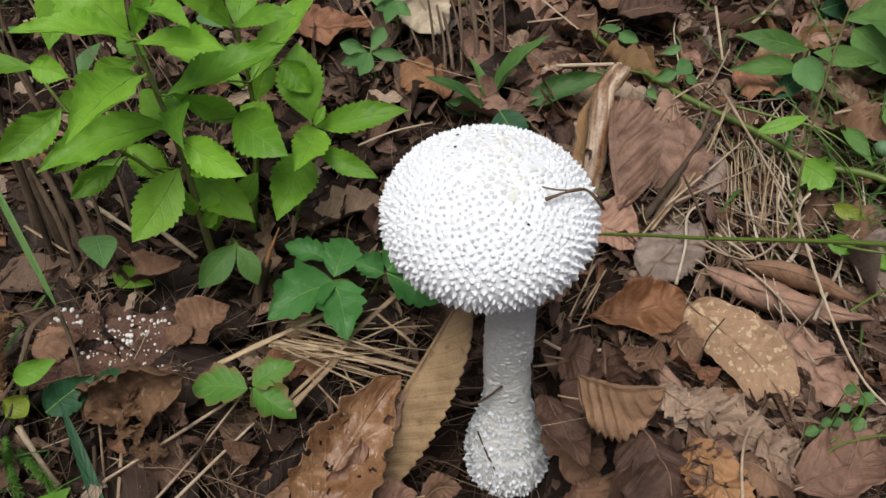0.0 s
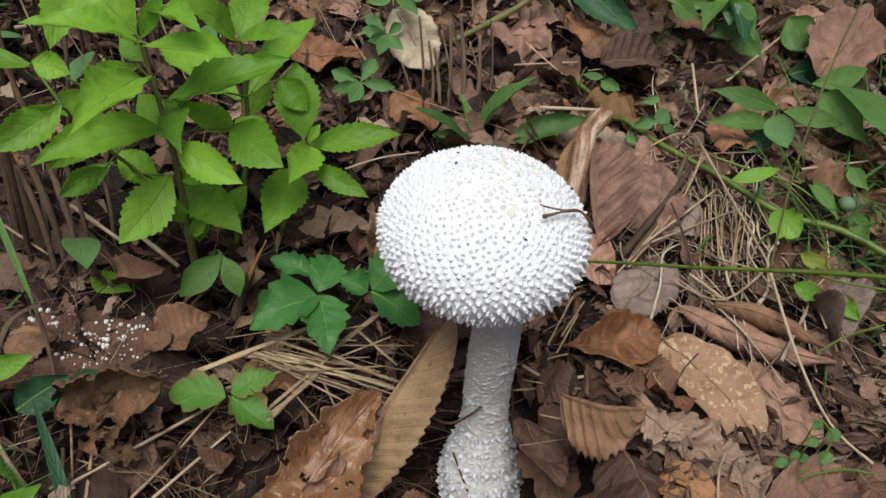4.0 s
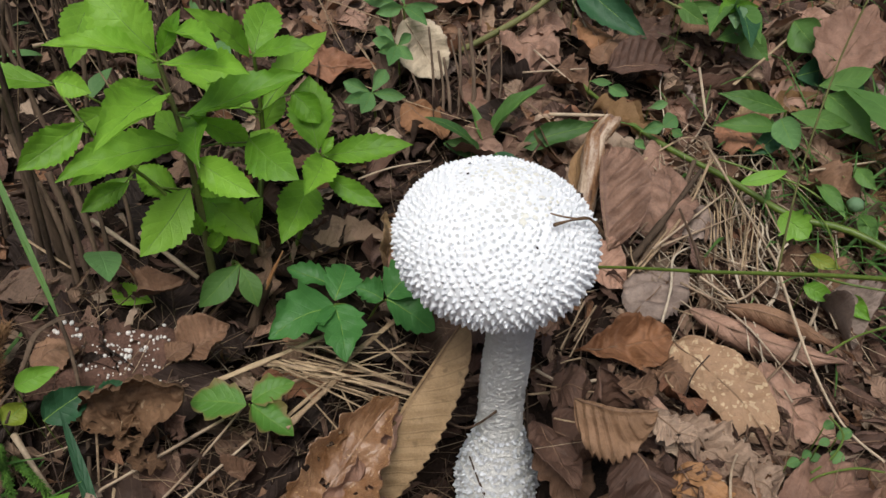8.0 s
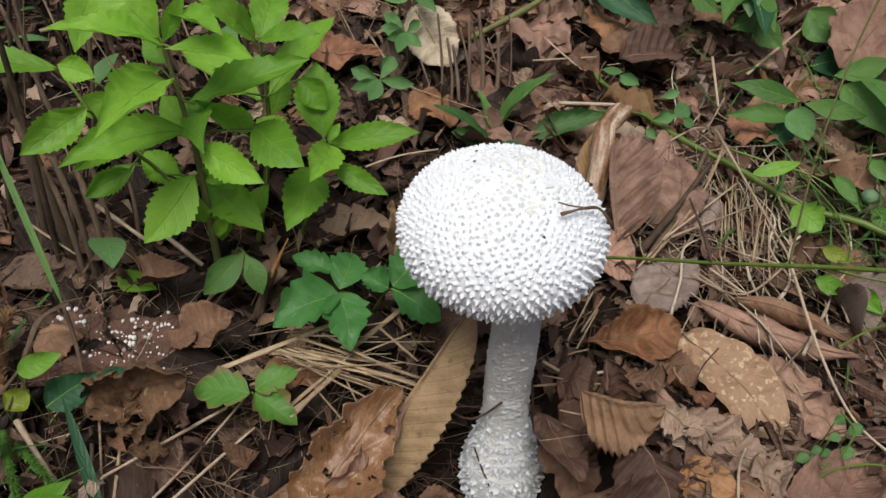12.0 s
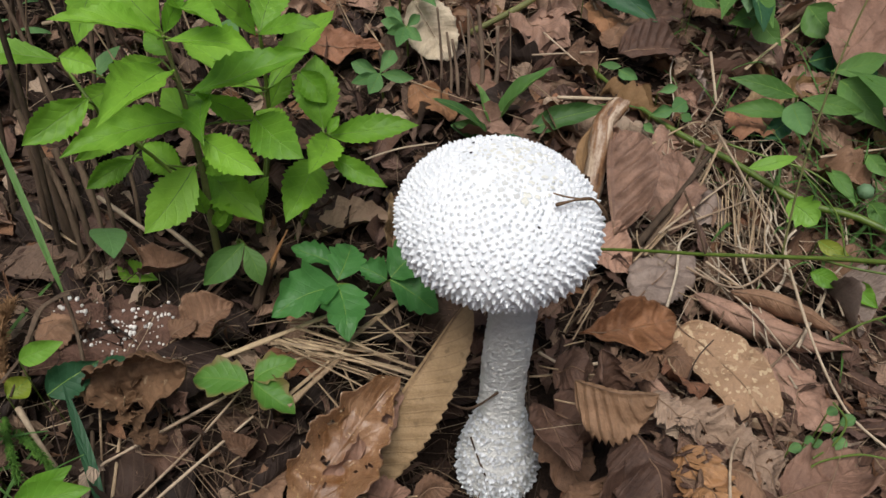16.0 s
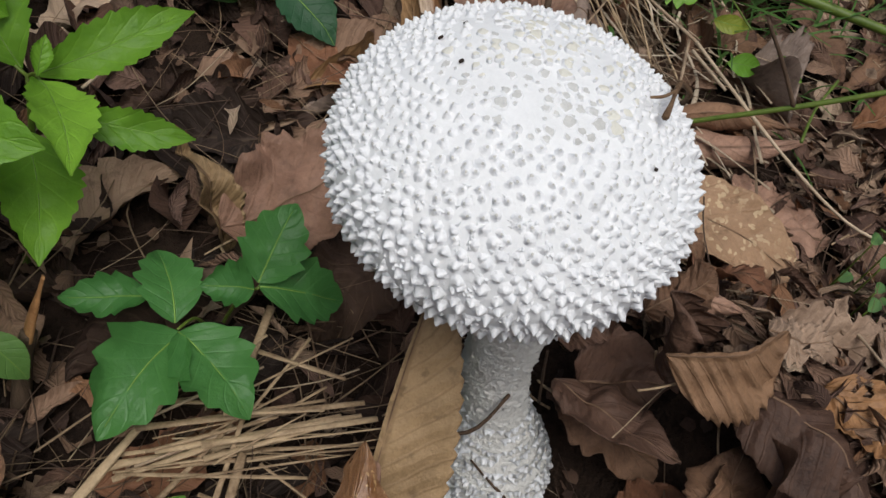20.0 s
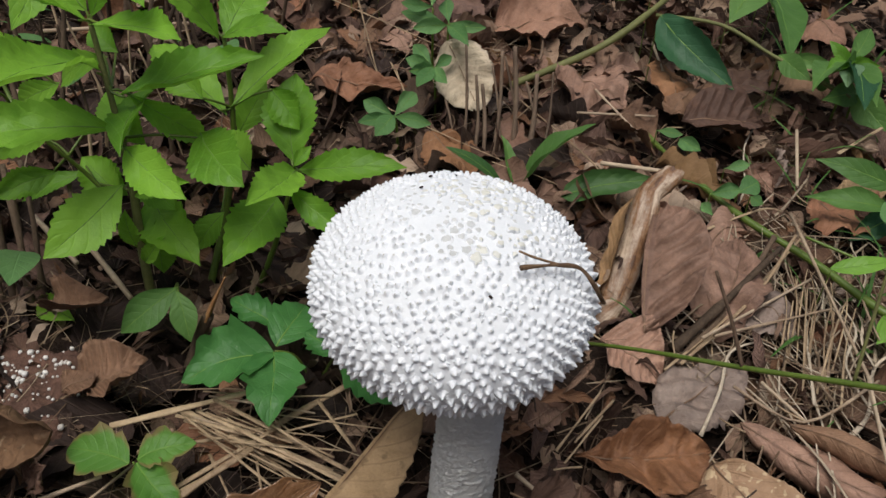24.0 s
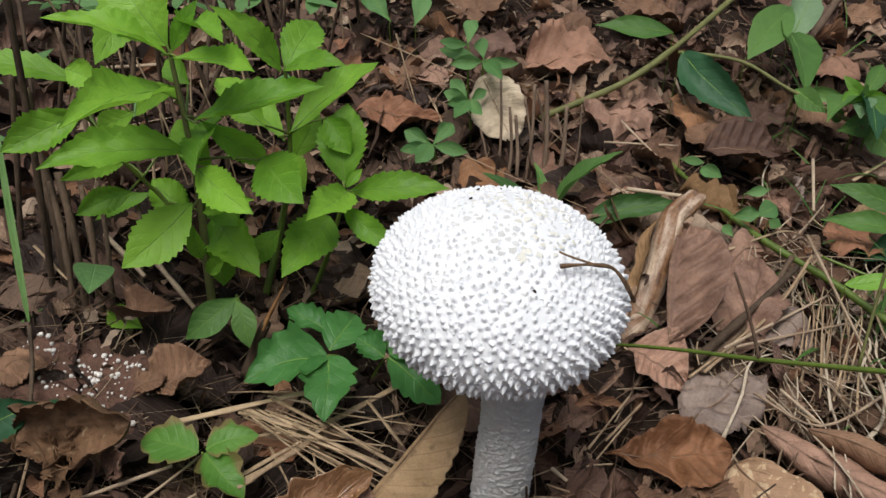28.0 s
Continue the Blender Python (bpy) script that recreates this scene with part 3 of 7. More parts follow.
rnd = random.Random(5)
rest_v, rest_f, rest_m = [], [], []
made = 0
TOTAL = 1640
for i in range(TOTAL):
    a = cap_angle((i + 0.5) / TOTAL) + rnd.gauss(0, 0.011)
    z = math.cos(a)
    if z < -0.84:
        continue
    w = i * 2.399963 + rnd.gauss(0, 0.012) / max(0.08, math.sin(a))
    s = math.sqrt(max(0.0, 1 - z * z))
    d = Vector((s * math.cos(w), s * math.sin(w), z))
    p = Vector((d.x * CAP_R, d.y * CAP_R, d.z * CAP_H)) * (1 + 0.010 * noise.noise(d * 3) + 0.006 * noise.noise(d * 14))
    n = Vector((d.x / CAP_R, d.y / CAP_R, d.z / CAP_H)).normalized()
    n = (n + Vector((0, 0, -0.55 * max(0.0, 0.15 - z))) + Vector((rnd.gauss(0, 0.07), rnd.gauss(0, 0.07), rnd.gauss(0, 0.05)))).normalized()
    crown = z + 0.05 * d.x + 0.07 * d.y
    blunt = crown > 0.88 + rnd.gauss(0, 0.025)
    if blunt and rnd.random() < 0.12:
        continue
    if blunt:
        yellow = noise.noise((d.x * 2.6 + 4.0, d.y * 2.6, 1.0)) + 0.5 * d.x > 0.08
        base, tall, me = rnd.choice((0.0006, 0.0009, 0.0012, 0.0014, 0.0019)) * rnd.uniform(0.85, 1.15), rnd.uniform(0.0009, 0.0018) if yellow else rnd.uniform(0.0005, 0.0009), rnd.choice(BLUNT if yellow else GREYED)
    elif crown > 0.50 + rnd.gauss(0, 0.07):
        base, tall, me = rnd.uniform(0.0012, 0.0016), rnd.uniform(0.0012, 0.0018), rnd.choice(MIDDLE)
    else:
        base, tall, me = rnd.uniform(0.0015, 0.0018) + 0.0005 * min(1.0, max(0.0, 0.4 - z)), rnd.uniform(0.0017, 0.0023) + 0.0007 * max(0.0, min(0.6, 0.25 - z)), rnd.choice(SHARP)
    rot = n.to_track_quat("Z", "Y").to_matrix().to_4x4() @ Matrix.Rotation(rnd.uniform(0, 6.28), 4, "Z")
    m = turn @ (Matrix.Translation(p) @ rot @ Matrix.Diagonal((base, base * rnd.uniform(0.8, 1.1), tall, 1)))
    if made < 300 and d.y < -0.05 and -0.6 < d.z < 0.95 and rnd.random() < 0.45:
        ob = new("wart", me)
        ob.parent = cap
        ob.matrix_basis = m
        made += 1
    else:
        k = len(rest_v)
        rest_v += [CAP_AT + m @ v.co for v in me.vertices]
        rest_f += [tuple(q + k for q in f.vertices) for f in me.polygons]
        rest_m += [(WART_WHITE, WART_GREY, WART_BEIGE, WART_DULL).index(me.materials[f.material_index]) for f in me.polygons]
# fine crumbs between the warts
small_v, small_f = [], []
for i in range(2600):
    z = rnd.uniform(-0.82, 0.75)
    w = rnd.uniform(0, 6.2832)
    s = math.sqrt(1 - z * z)
    d = Vector((s * math.cos(w), s * math.sin(w), z))
    n = Vector((d.x / CAP_R, d.y / CAP_R, d.z / CAP_H)).normalized()
    n = (n + Vector((0, 0, -0.5 * max(0.0, 0.15 - z)))).normalized()
    p = Vector((d.x * CAP_R, d.y * CAP_R, d.z * CAP_H)) * (1 + 0.010 * noise.noise(d * 3) + 0.006 * noise.noise(d * 14))
    b = rnd.uniform(0.0003, 0.0008)
    m = turn @ (Matrix.Translation(p) @ n.to_track_quat("Z", "Y").to_matrix().to_4x4() @ Matrix.Rotation(w * 7, 4, "Z") @ Matrix.Diagonal((b, b * 1.4, b * 1.3, 1)))
    k = len(small_v)
    small_v += [CAP_AT + m @ Vector(q) for q in ((-1, -1, -0.2), (1, -1, -0.2), (0, 1.2, -0.2), (0.1, 0, 1))]
    small_f += [(k, k + 1, k + 3), (k + 1, k + 2, k + 3), (k + 2, k, k + 3)]
ob = mesh_object("outer_warts", rest_v, rest_f, WART_WHITE, CAP_AT, cap)
ob.data.materials.append(WART_GREY)
ob.data.materials.append(WART_BEIGE)
ob.data.materials.append(WART_DULL)
ob.data.polygons.foreach_set("material_index", rest_m)
tagged(ob, kind="stuff")
ob = mesh_object("wart_crumbs", small_v, small_f, WART_WHITE, CAP_AT, cap, smooth=False)
tagged(ob, kind="stuff")

# stem: slim above, a scaly bulb below
PROFILE = ((0.165, 0.0150), (0.150, 0.0136), (0.127, 0.0131), (0.101, 0.0136), (0.080, 0.0136), (0.062, 0.0133), (0.052, 0.0138), (0.043, 0.0166), (0.034, 0.0200), (0.022, 0.0241), (0.012, 0.0251), (0.002, 0.0238), (-0.006, 0.0196), (-0.012, 0.0120), (-0.015, 0.003))
LEAN = ((0.165, -0.0040, 0.0230), (0.120, -0.0022, 0.0215), (0.078, -0.0018, 0.0214), (0.060, -0.0010, 0.0165), (0.045, -0.0004, 0.0112), (0.028, 0.0002, 0.0062), (0.010, 0.0008, 0.0030), (-0.020, 0.0008, 0.0030))


def stem_at(z):
    """The middle of the stem, which leans back from the bulb."""
    for (z0, x0, y0), (z1, x1, y1) in zip(LEAN, LEAN[1:]):
        if z1 <= z <= z0:
            t = (z0 - z) / (z0 - z1)
            return Vector((x0 + (x1 - x0) * t, y0 + (y1 - y0) * t, z))
    return Vector((*LEAN[-1][1:], z))


def stem_radius(z):
    for (z0, r0), (z1, r1) in zip(PROFILE, PROFILE[1:]):
        if z1 <= z <= z0:
            t = (z0 - z) / (z0 - z1)
            t = t * t * (3 - 2 * t)
            return r0 + (r1 - r0) * t
    return PROFILE[-1][1]


def stem_part(name, top, low, rows, scaly):
    vs, fs = [], []
    for i in range(rows + 1):
        z = top + (low - top) * i / rows
        c, r = stem_at(z), stem_radius(z)
        for j in range(96):
            w = 2 * math.pi * j / 96
            d = Vector((math.cos(w), math.sin(w), 0))
            flake = noise.noise((d.x * 9, d.y * 9, z * 560)) + 0.6 * noise.noise((d.x * 19, d.y * 19, z * 1000))
            rr = r * (1 + 0.012 * noise.noise((d.x * 2, d.y * 2, z * 40))) + scaly * max(-0.1, flake) * 0.0013
            vs.append(c + d * rr)
    for i in range(rows):
        for j in range(96):
            q, e = i * 96 + j, i * 96 + (j + 1) % 96
            fs.append((q + 96, e + 96, e, q))
    return mesh_object(name, vs, fs, STIPE, stem_at(low), mushroom)


stipe = stem_part("stem", 0.165, 0.046, 260, 1.0)
bulb = stem_part("bulb", 0.046, -0.015, 90, 0.8)
bulb["label"] = "swollen white bulb with rings of scales"
rnd = random.Random(8)
vs, fs = [], []
scale_count = 0
for row in range(15):
    z = 0.053 - 0.0044 * row
    r = stem_radius(z)
    for k in range(int(2 * math.pi * r / 0.0026)):
        w = 2 * math.pi * (k + rnd.uniform(0, 1)) * 0.0026 / (2 * math.pi * r)
        if rnd.random() < 0.08:
            continue
        zz = z + rnd.uniform(-0.0011, 0.0011)
        d = Vector((math.cos(w), math.sin(w), -0.25 + rnd.uniform(-0.3, 0.2))).normalized()
        b = rnd.uniform(0.0015, 0.0027) * (0.85 if row < 3 else 1.0)
        m = Matrix.Translation(stem_at(zz) + Vector((math.cos(w), math.sin(w), 0)) * stem_radius(zz)) @ d.to_track_quat("Z", "Y").to_matrix().to_4x4() @ Matrix.Rotation(rnd.uniform(0, 6), 4, "Z") @ Matrix.Diagonal((b, b * 0.8, b * rnd.uniform(0.75, 1.15), 1))
        me = rnd.choice(SHARP)
        if d.y < -0.2 and scale_count < 200:
            ob = new("bulb_scale", me)
            ob.parent = bulb
            ob.matrix_basis = Matrix.Translation(-Vector(stem_at(-0.015))) @ m
            scale_count += 1
        else:
            q = len(vs)
            vs += [m @ v.co for v in me.vertices]
            fs += [tuple(i + q for i in f.vertices) for f in me.polygons]
ob = mesh_object("far_scales", vs, fs, WART_WHITE, stem_at(-0.015), bulb, smooth=False)
tagged(ob, kind="stuff")


def cap_twig(points):
    v, f = tube(points, 0.0008, 0.0007, 7, 0.7)
    ob = mesh_object("twig", v, f, BROWN_TWIG, points[0])
    return tagged(ob, "small forked brown twig stuck on the white cap", "twig")


def cap_twig_fork(points):
    v, f = tube(points, 0.0004, 0.0006, 5, 0.3)
    mesh_object("fork", v, f, BROWN_TWIG, points[0], fork_twig)


def cap_speck(at):
    # down on to the skin of the cap, among the warts
    d = turn.to_3x3().inverted() @ (Vector(at) - CAP_AT)
    at = CAP_AT + turn.to_3x3() @ (d * (1.025 / Vector((d.x / CAP_R, d.y / CAP_R, d.z / CAP_H)).length))
    v, f, _ = sheet(0.0013, 0.0008, "round", nv=4, nu=3, crumple=0.0002)
    v, f, _ = thicken(v, f, _, 4, 3, 0.0006)
    n = (Vector(at) - CAP_AT).normalized()
    v = laid([(x, y - 0.0008, z) for x, y, z in v], at, Vector(at) + n.cross(Vector((0.3, 1, 0.2))), n)
    ob = mesh_object("debris_speck", v, f, SPECK, at)
    tagged(ob, "tiny dark speck of debris on the mushroom cap", "debris", "specks on the cap")


BROWN_TWIG = plain_material("brown_twig", (0.07, 0.040, 0.022), (0.28, 0.175, 0.10), 200, 0.8, 0.0006, 0.2)
fork_twig = cap_twig([(0.007, 0.009, 0.219), (0.013, 0.013, 0.218), (0.020, 0.018, 0.216), (0.027, 0.022, 0.213), (0.033, 0.022, 0.207), (0.037, 0.025, 0.199), (0.039, 0.029, 0.194)])
cap_twig_fork([(0.0055, 0.0145, 0.2215), (0.011, 0.0145, 0.2200), (0.0195, 0.0177, 0.2163)])
for at in ((-0.023, 0.059, 0.2185), (-0.034, 0.045, 0.2215), (-0.0326, 0.0577, 0.2190), (0.000, -0.003, 0.2145)):
    cap_speck(at)


# ---- twigs against the stem ----
def loose_stick(points, r0, r1, material, label, category="twig", group=""):
    v, f = tube(points, r0, r1, 7, 0.35)
    return tagged(mesh_object({"stick": "stick", "grass": "grass_blade"}.get(category, "twig"), v, f, material, points[0]), label, category, group)


loose_stick([(-0.040, 0.022, 0.050), (-0.022, 0.005, 0.062), (-0.0056, 0.0062, 0.0778)], 0.0009, 0.0007, BARK, "thin dark twig resting against the mushroom stem")
loose_stick([(-0.0185, 0.0005, 0.040), (-0.0125, -0.0105, 0.031), (-0.0060, -0.0185, 0.021)], 0.0006, 0.0006, BARK, "short dark twig lying on the scaly bulb")
loose_stick([(0.016, 0.006, 0.052), (0.0125, 0.009, 0.078), (0.010, 0.010, 0.094)], 0.0007, 0.0006, BARK, "thin dark twig standing beside the mushroom stem")


# ---- green plants ----
def blade_part(plant, base, tip, width, normal, material, outline="ovate", teeth=0, depth=0.0, arch=0.05, cup=0.12, name="leaf", seed=0.0, crumple=0.0016, nu=8, roll=0.0):
    length = (Vector(tip) - Vector(base)).length
    v, f, uv = sheet(length, width, outline, teeth, depth, 14, nu, arch, cup, roll, crumple, 0.00012, 7, 0.35 * math.sin(seed * 3.1), seed, 0.05, 0.35 + 0.35 * math.sin(seed * 1.7 + 1), 0.16 * math.sin(seed * 2.3))
    pts = laid(v, base, tip, normal)
    blade = mesh_object(name, pts, f, material, base, plant, uv)
    rows = len(v) // (nu + 1)
    line = [pts[i * (nu + 1) + nu // 2] for i in range(0, rows, max(1, rows // 7))]
    mv, mf = tube(line, min(0.00045, width * 0.018), 0.00012, 4)
    mesh_object("midrib", mv, mf, MIDRIB, base, blade)
    return blade


def stem_of(plant, points, r0, r1, material, name="stem"):
    v, f = tube(points, r0, r1, 7, 0.12)
    return mesh_object(name, v, f, material, points[0], plant)


shrub = thing("shrub_seedling", (-0.196, 0.125, 0.045), "bright green leafy shrub seedling with toothed leaves", "shrub")
stem_of(shrub, [(-0.194, 0.124, 0.03), (-0.195, 0.122, 0.09), (-0.197, 0.126, 0.14), (-0.202, 0.130, 0.181), (-0.209, 0.134, 0.224)], 0.0032, 0.0012, BROWN_STEM)
stem_of(shrub, [(-0.176, 0.150, 0.04), (-0.168, 0.176, 0.10), (-0.164, 0.184, 0.145), (-0.165, 0.184, 0.203)], 0.0026, 0.0012, GREEN_STEM)
stem_of(shrub, [(-0.150, 0.160, 0.04), (-0.134, 0.166, 0.09), (-0.124, 0.170, 0.137)], 0.0022, 0.0010, GREEN_STEM)
stem_of(shrub, [(-0.198, 0.126, 0.10), (-0.226, 0.140, 0.125), (-0.250, 0.125, 0.170), (-0.285, 0.160, 0.187)], 0.0014, 0.0010, GREEN_STEM)
stem_of(shrub, [(-0.185, 0.132, 0.03), (-0.182, 0.130, 0.072)], 0.0014, 0.0009, GREEN_STEM)
leaf_no = [0]


def shrub_leaf(base, tip, width, normal, material=None, teeth=12):
    leaf_no[0] += 1
    k = leaf_no[0]
    b, t = Vector(base), Vector(tip)
    part_leaf = blade_part(shrub, base, tip, width * 1.06, normal, material or LEAF_GREEN, "elliptic", teeth, 0.17 if teeth else 0.0, 0.08 + 0.04 * math.sin(k), 0.18, seed=k * 0.7)
    # the stalk that ties the blade to the nearest stem
    near = min(STEM_NODES, key=lambda q: (Vector(q) - b).length)
    if (Vector(near) - b).length < 0.05:
        stem_of(shrub, [near, (Vector(near) + b) / 2 + Vector((0, 0, 0.001)), b + (t - b) * 0.06], 0.0008, 0.0006, GREEN_STEM, "leaf_stalk")


STEM_NODES = ((-0.209, 0.134, 0.222), (-0.202, 0.130, 0.190), (-0.200, 0.128, 0.165), (-0.197, 0.126, 0.14), (-0.195, 0.122, 0.10), (-0.165, 0.184, 0.200), (-0.164, 0.184, 0.160), (-0.166, 0.180, 0.125), (-0.124, 0.170, 0.136), (-0.132, 0.166, 0.100), (-0.285, 0.160, 0.187), (-0.255, 0.128, 0.172), (-0.235, 0.134, 0.145), (-0.226, 0.140, 0.125), (-0.182, 0.130, 0.072))
shrub_leaf((-0.206, 0.127, 0.225), (-0.257, 0.101, 0.245), 0.018, (0.36, 0.01, 0.93))
shrub_leaf((-0.210, 0.135, 0.227), (-0.246, 0.149, 0.259), 0.034, (0.18, -0.81, 0.56))
shrub_leaf((-0.284, 0.237, 0.206), (-0.279, 0.168, 0.195), 0.023, (0.46, -0.1, 0.88))
shrub_leaf((-0.209, 0.136, 0.224), (-0.194, 0.141, 0.252), 0.010, (-0.04, -0.98, 0.21))
shrub_leaf((-0.206, 0.132, 0.223), (-0.151, 0.111, 0.232), 0.018, (-0.18, -0.08, 0.98))
shrub_leaf((-0.206, 0.144, 0.236), (-0.168, 0.110, 0.244), 0.016, (-0.13, 0.08, 0.99))
shrub_leaf((-0.168, 0.186, 0.200), (-0.198, 0.166, 0.242), 0.016, (0.79, -0.52, 0.32))
shrub_leaf((-0.166, 0.186, 0.200), (-0.162, 0.232, 0.215), 0.023, (0.3, -0.3, 0.9))
shrub_leaf((-0.165, 0.185, 0.201), (-0.125, 0.173, 0.216), 0.013, (-0.44, -0.45, 0.78))
shrub_leaf((-0.161, 0.180, 0.163), (-0.125, 0.249, 0.187), 0.024, (-0.09, -0.28, 0.96))
shrub_leaf((-0.199, 0.129, 0.186), (-0.127, 0.141, 0.213), 0.024, (-0.27, -0.34, 0.9))
shrub_leaf((-0.167, 0.180, 0.157), (-0.232, 0.230, 0.166), 0.025, (0.0, -0.17, 0.99))
shrub_leaf((-0.127, 0.172, 0.138), (-0.136, 0.208, 0.174), 0.029, (0.07, -0.7, 0.72))
shrub_leaf((-0.167, 0.199, 0.134), (-0.155, 0.217, 0.161), 0.017, (0.14, -0.85, 0.5))
shrub_leaf((-0.123, 0.172, 0.132), (-0.061, 0.171, 0.145), 0.019, (-0.17, -0.57, 0.81))
shrub_leaf((-0.122, 0.163, 0.142), (-0.115, 0.172, 0.151), 0.007, (0.16, -0.72, 0.67))
shrub_leaf((-0.120, 0.165, 0.137), (-0.123, 0.100, 0.156), 0.021, (0.39, 0.25, 0.89))
shrub_leaf((-0.119, 0.145, 0.139), (-0.080, 0.126, 0.128), 0.014, (-0.15, -0.72, 0.68))
shrub_leaf((-0.166, 0.144, 0.164), (-0.130, 0.109, 0.160), 0.028, (-0.39, -0.46, 0.8))
shrub_leaf((-0.131, 0.164, 0.118), (-0.141, 0.107, 0.110), 0.028, (0.3, -0.19, 0.93))
shrub_leaf((-0.206, 0.134, 0.198), (-0.218, 0.048, 0.218), 0.027, (0.17, 0.2, 0.96))
shrub_leaf((-0.201, 0.129, 0.171), (-0.260, 0.078, 0.177), 0.023, (0.36, -0.32, 0.88))
shrub_leaf((-0.193, 0.117, 0.166), (-0.150, 0.090, 0.161), 0.020, (-0.28, -0.59, 0.75))
shrub_leaf((-0.199, 0.123, 0.139), (-0.222, 0.080, 0.118), 0.027, (0.38, -0.56, 0.74))
shrub_leaf((-0.255, 0.172, 0.108), (-0.288, 0.156, 0.090), 0.012, (-0.12, -0.62, 0.78))
shrub_leaf((-0.249, 0.164, 0.122), (-0.221, 0.158, 0.106), 0.021, (0.19, -0.74, 0.64))
shrub_leaf((-0.201, 0.150, 0.115), (-0.159, 0.113, 0.102), 0.026, (-0.18, -0.51, 0.84))
shrub_leaf((-0.202, 0.143, 0.105), (-0.186, 0.118, 0.107), 0.013, (-0.33, -0.17, 0.93))
shrub_leaf((-0.193, 0.135, 0.095), (-0.195, 0.139, 0.070), 0.016, (-0.25, 0.96, 0.16))
shrub_leaf((-0.200, 0.133, 0.159), (-0.226, 0.167, 0.168), 0.019, (-0.18, -0.38, 0.91))
shrub_leaf((-0.184, 0.099, 0.175), (-0.198, 0.163, 0.177), 0.020, (-0.44, -0.12, 0.89))
shrub_leaf((-0.197, 0.131, 0.134), (-0.160, 0.117, 0.155), 0.015, (-0.52, -0.76, 0.39))
shrub_leaf((-0.196, 0.135, 0.187), (-0.168, 0.159, 0.152), 0.016, (0.74, -0.65, 0.14))
shrub_leaf((-0.224, 0.168, 0.190), (-0.266, 0.188, 0.155), 0.017, (-0.63, -0.69, 0.36))
shrub_leaf((-0.288, 0.168, 0.182), (-0.354, 0.152, 0.192), 0.021, (0.22, -0.31, 0.92))
shrub_leaf((-0.272, 0.135, 0.206), (-0.249, 0.129, 0.203), 0.015, (-0.11, -0.76, 0.64))
shrub_leaf((-0.249, 0.109, 0.195), (-0.279, 0.079, 0.181), 0.020, (0.43, -0.7, 0.57))
shrub_leaf((-0.248, 0.137, 0.152), (-0.263, 0.098, 0.159), 0.014, (0.77, -0.17, 0.62))
shrub_leaf((-0.1730, 0.1130, 0.0850), (-0.1975, 0.0915, 0.0650), 0.018, (0.13, -0.78, 0.61), GREENS["lance"], 0)
shrub_leaf((-0.1705, 0.1090, 0.0870), (-0.1585, 0.0950, 0.0650), 0.014, (0.33, -0.88, 0.34), GREENS["lance"], 0)
shrub_leaf((-0.232, 0.102, 0.057), (-0.268, 0.123, 0.046), 0.015, (-0.5, -0.45, 0.74))
shrub_leaf((-0.241, 0.130, 0.137), (-0.267, 0.110, 0.128), 0.015, (0.33, -0.73, 0.59))
shrub_leaf((-0.219, 0.150, 0.111), (-0.246, 0.160, 0.127), 0.020, (0.15, -0.72, 0.68))
shrub_leaf((-0.198, 0.120, 0.102), (-0.201, 0.120, 0.126), 0.010, (0.39, -0.92, 0.05))
shrub_leaf((-0.199, 0.140, 0.136), (-0.177, 0.130, 0.124), 0.017, (0.05, -0.71, 0.7))
shrub_leaf((-0.149, 0.170, 0.131), (-0.171, 0.180, 0.146), 0.022, (0.06, -0.77, 0.64))
shrub_leaf((-0.174, 0.170, 0.170), (-0.197, 0.180, 0.181), 0.017, (-0.04, -0.76, 0.65))
shrub_leaf((-0.143, 0.190, 0.173), (-0.123, 0.180, 0.156), 0.018, (0.07, -0.82, 0.57))
shrub_leaf((-0.224, 0.160, 0.163), (-0.200, 0.150, 0.149), 0.018, (0.08, -0.74, 0.67))
shrub_leaf((-0.164, 0.160, 0.106), (-0.179, 0.150, 0.083), 0.015, (0.02, -0.92, 0.38))
shrub_leaf((-0.256, 0.170, 0.166), (-0.285, 0.170, 0.148), 0.016, (-0.17, -0.94, 0.29))
shrub_leaf((-0.219, 0.170, 0.189), (-0.238, 0.180, 0.198), 0.014, (-0.03, -0.72, 0.7))
shrub_leaf((-0.193, 0.120, 0.093), (-0.180, 0.120, 0.113), 0.009, (-0.19, -0.97, 0.13))


def plant_with(name, at, label, category, calls, stems=(), group=""):
    """A small plant: its leaves and stems hang on one root."""
    root = thing(name, at, label, category, group)
    for k, (base, tip, width, normal, kind) in enumerate(calls):
        outline = {"round": "round", "blade": "blade", "bladedark": "blade", "small": "obovate", "lobed": "round"}.get(kind, {"lance": "lance", "trefoil": "toothed", "young": "toothed"}.get(kind, "ovate"))
        teeth, depth = {"trefoil": (5, 0.32), "young": (3, 0.40), "lobed": (4, 0.5), "dark": (8, 0.12)}.get(kind, (0, 0.0))
        blade_part(root, base, tip, width, normal, GREENS[kind], outline, teeth, depth, 0.08, 0.22 if kind in ("trefoil", "young") else 0.12, crumple=0.0030 if kind == "trefoil" else 0.0018, seed=k * 1.3 + at[0] * 40)
    for points, r0, r1 in stems:
        stem_of(root, points, r0, r1, GREEN_STEM)
    return root


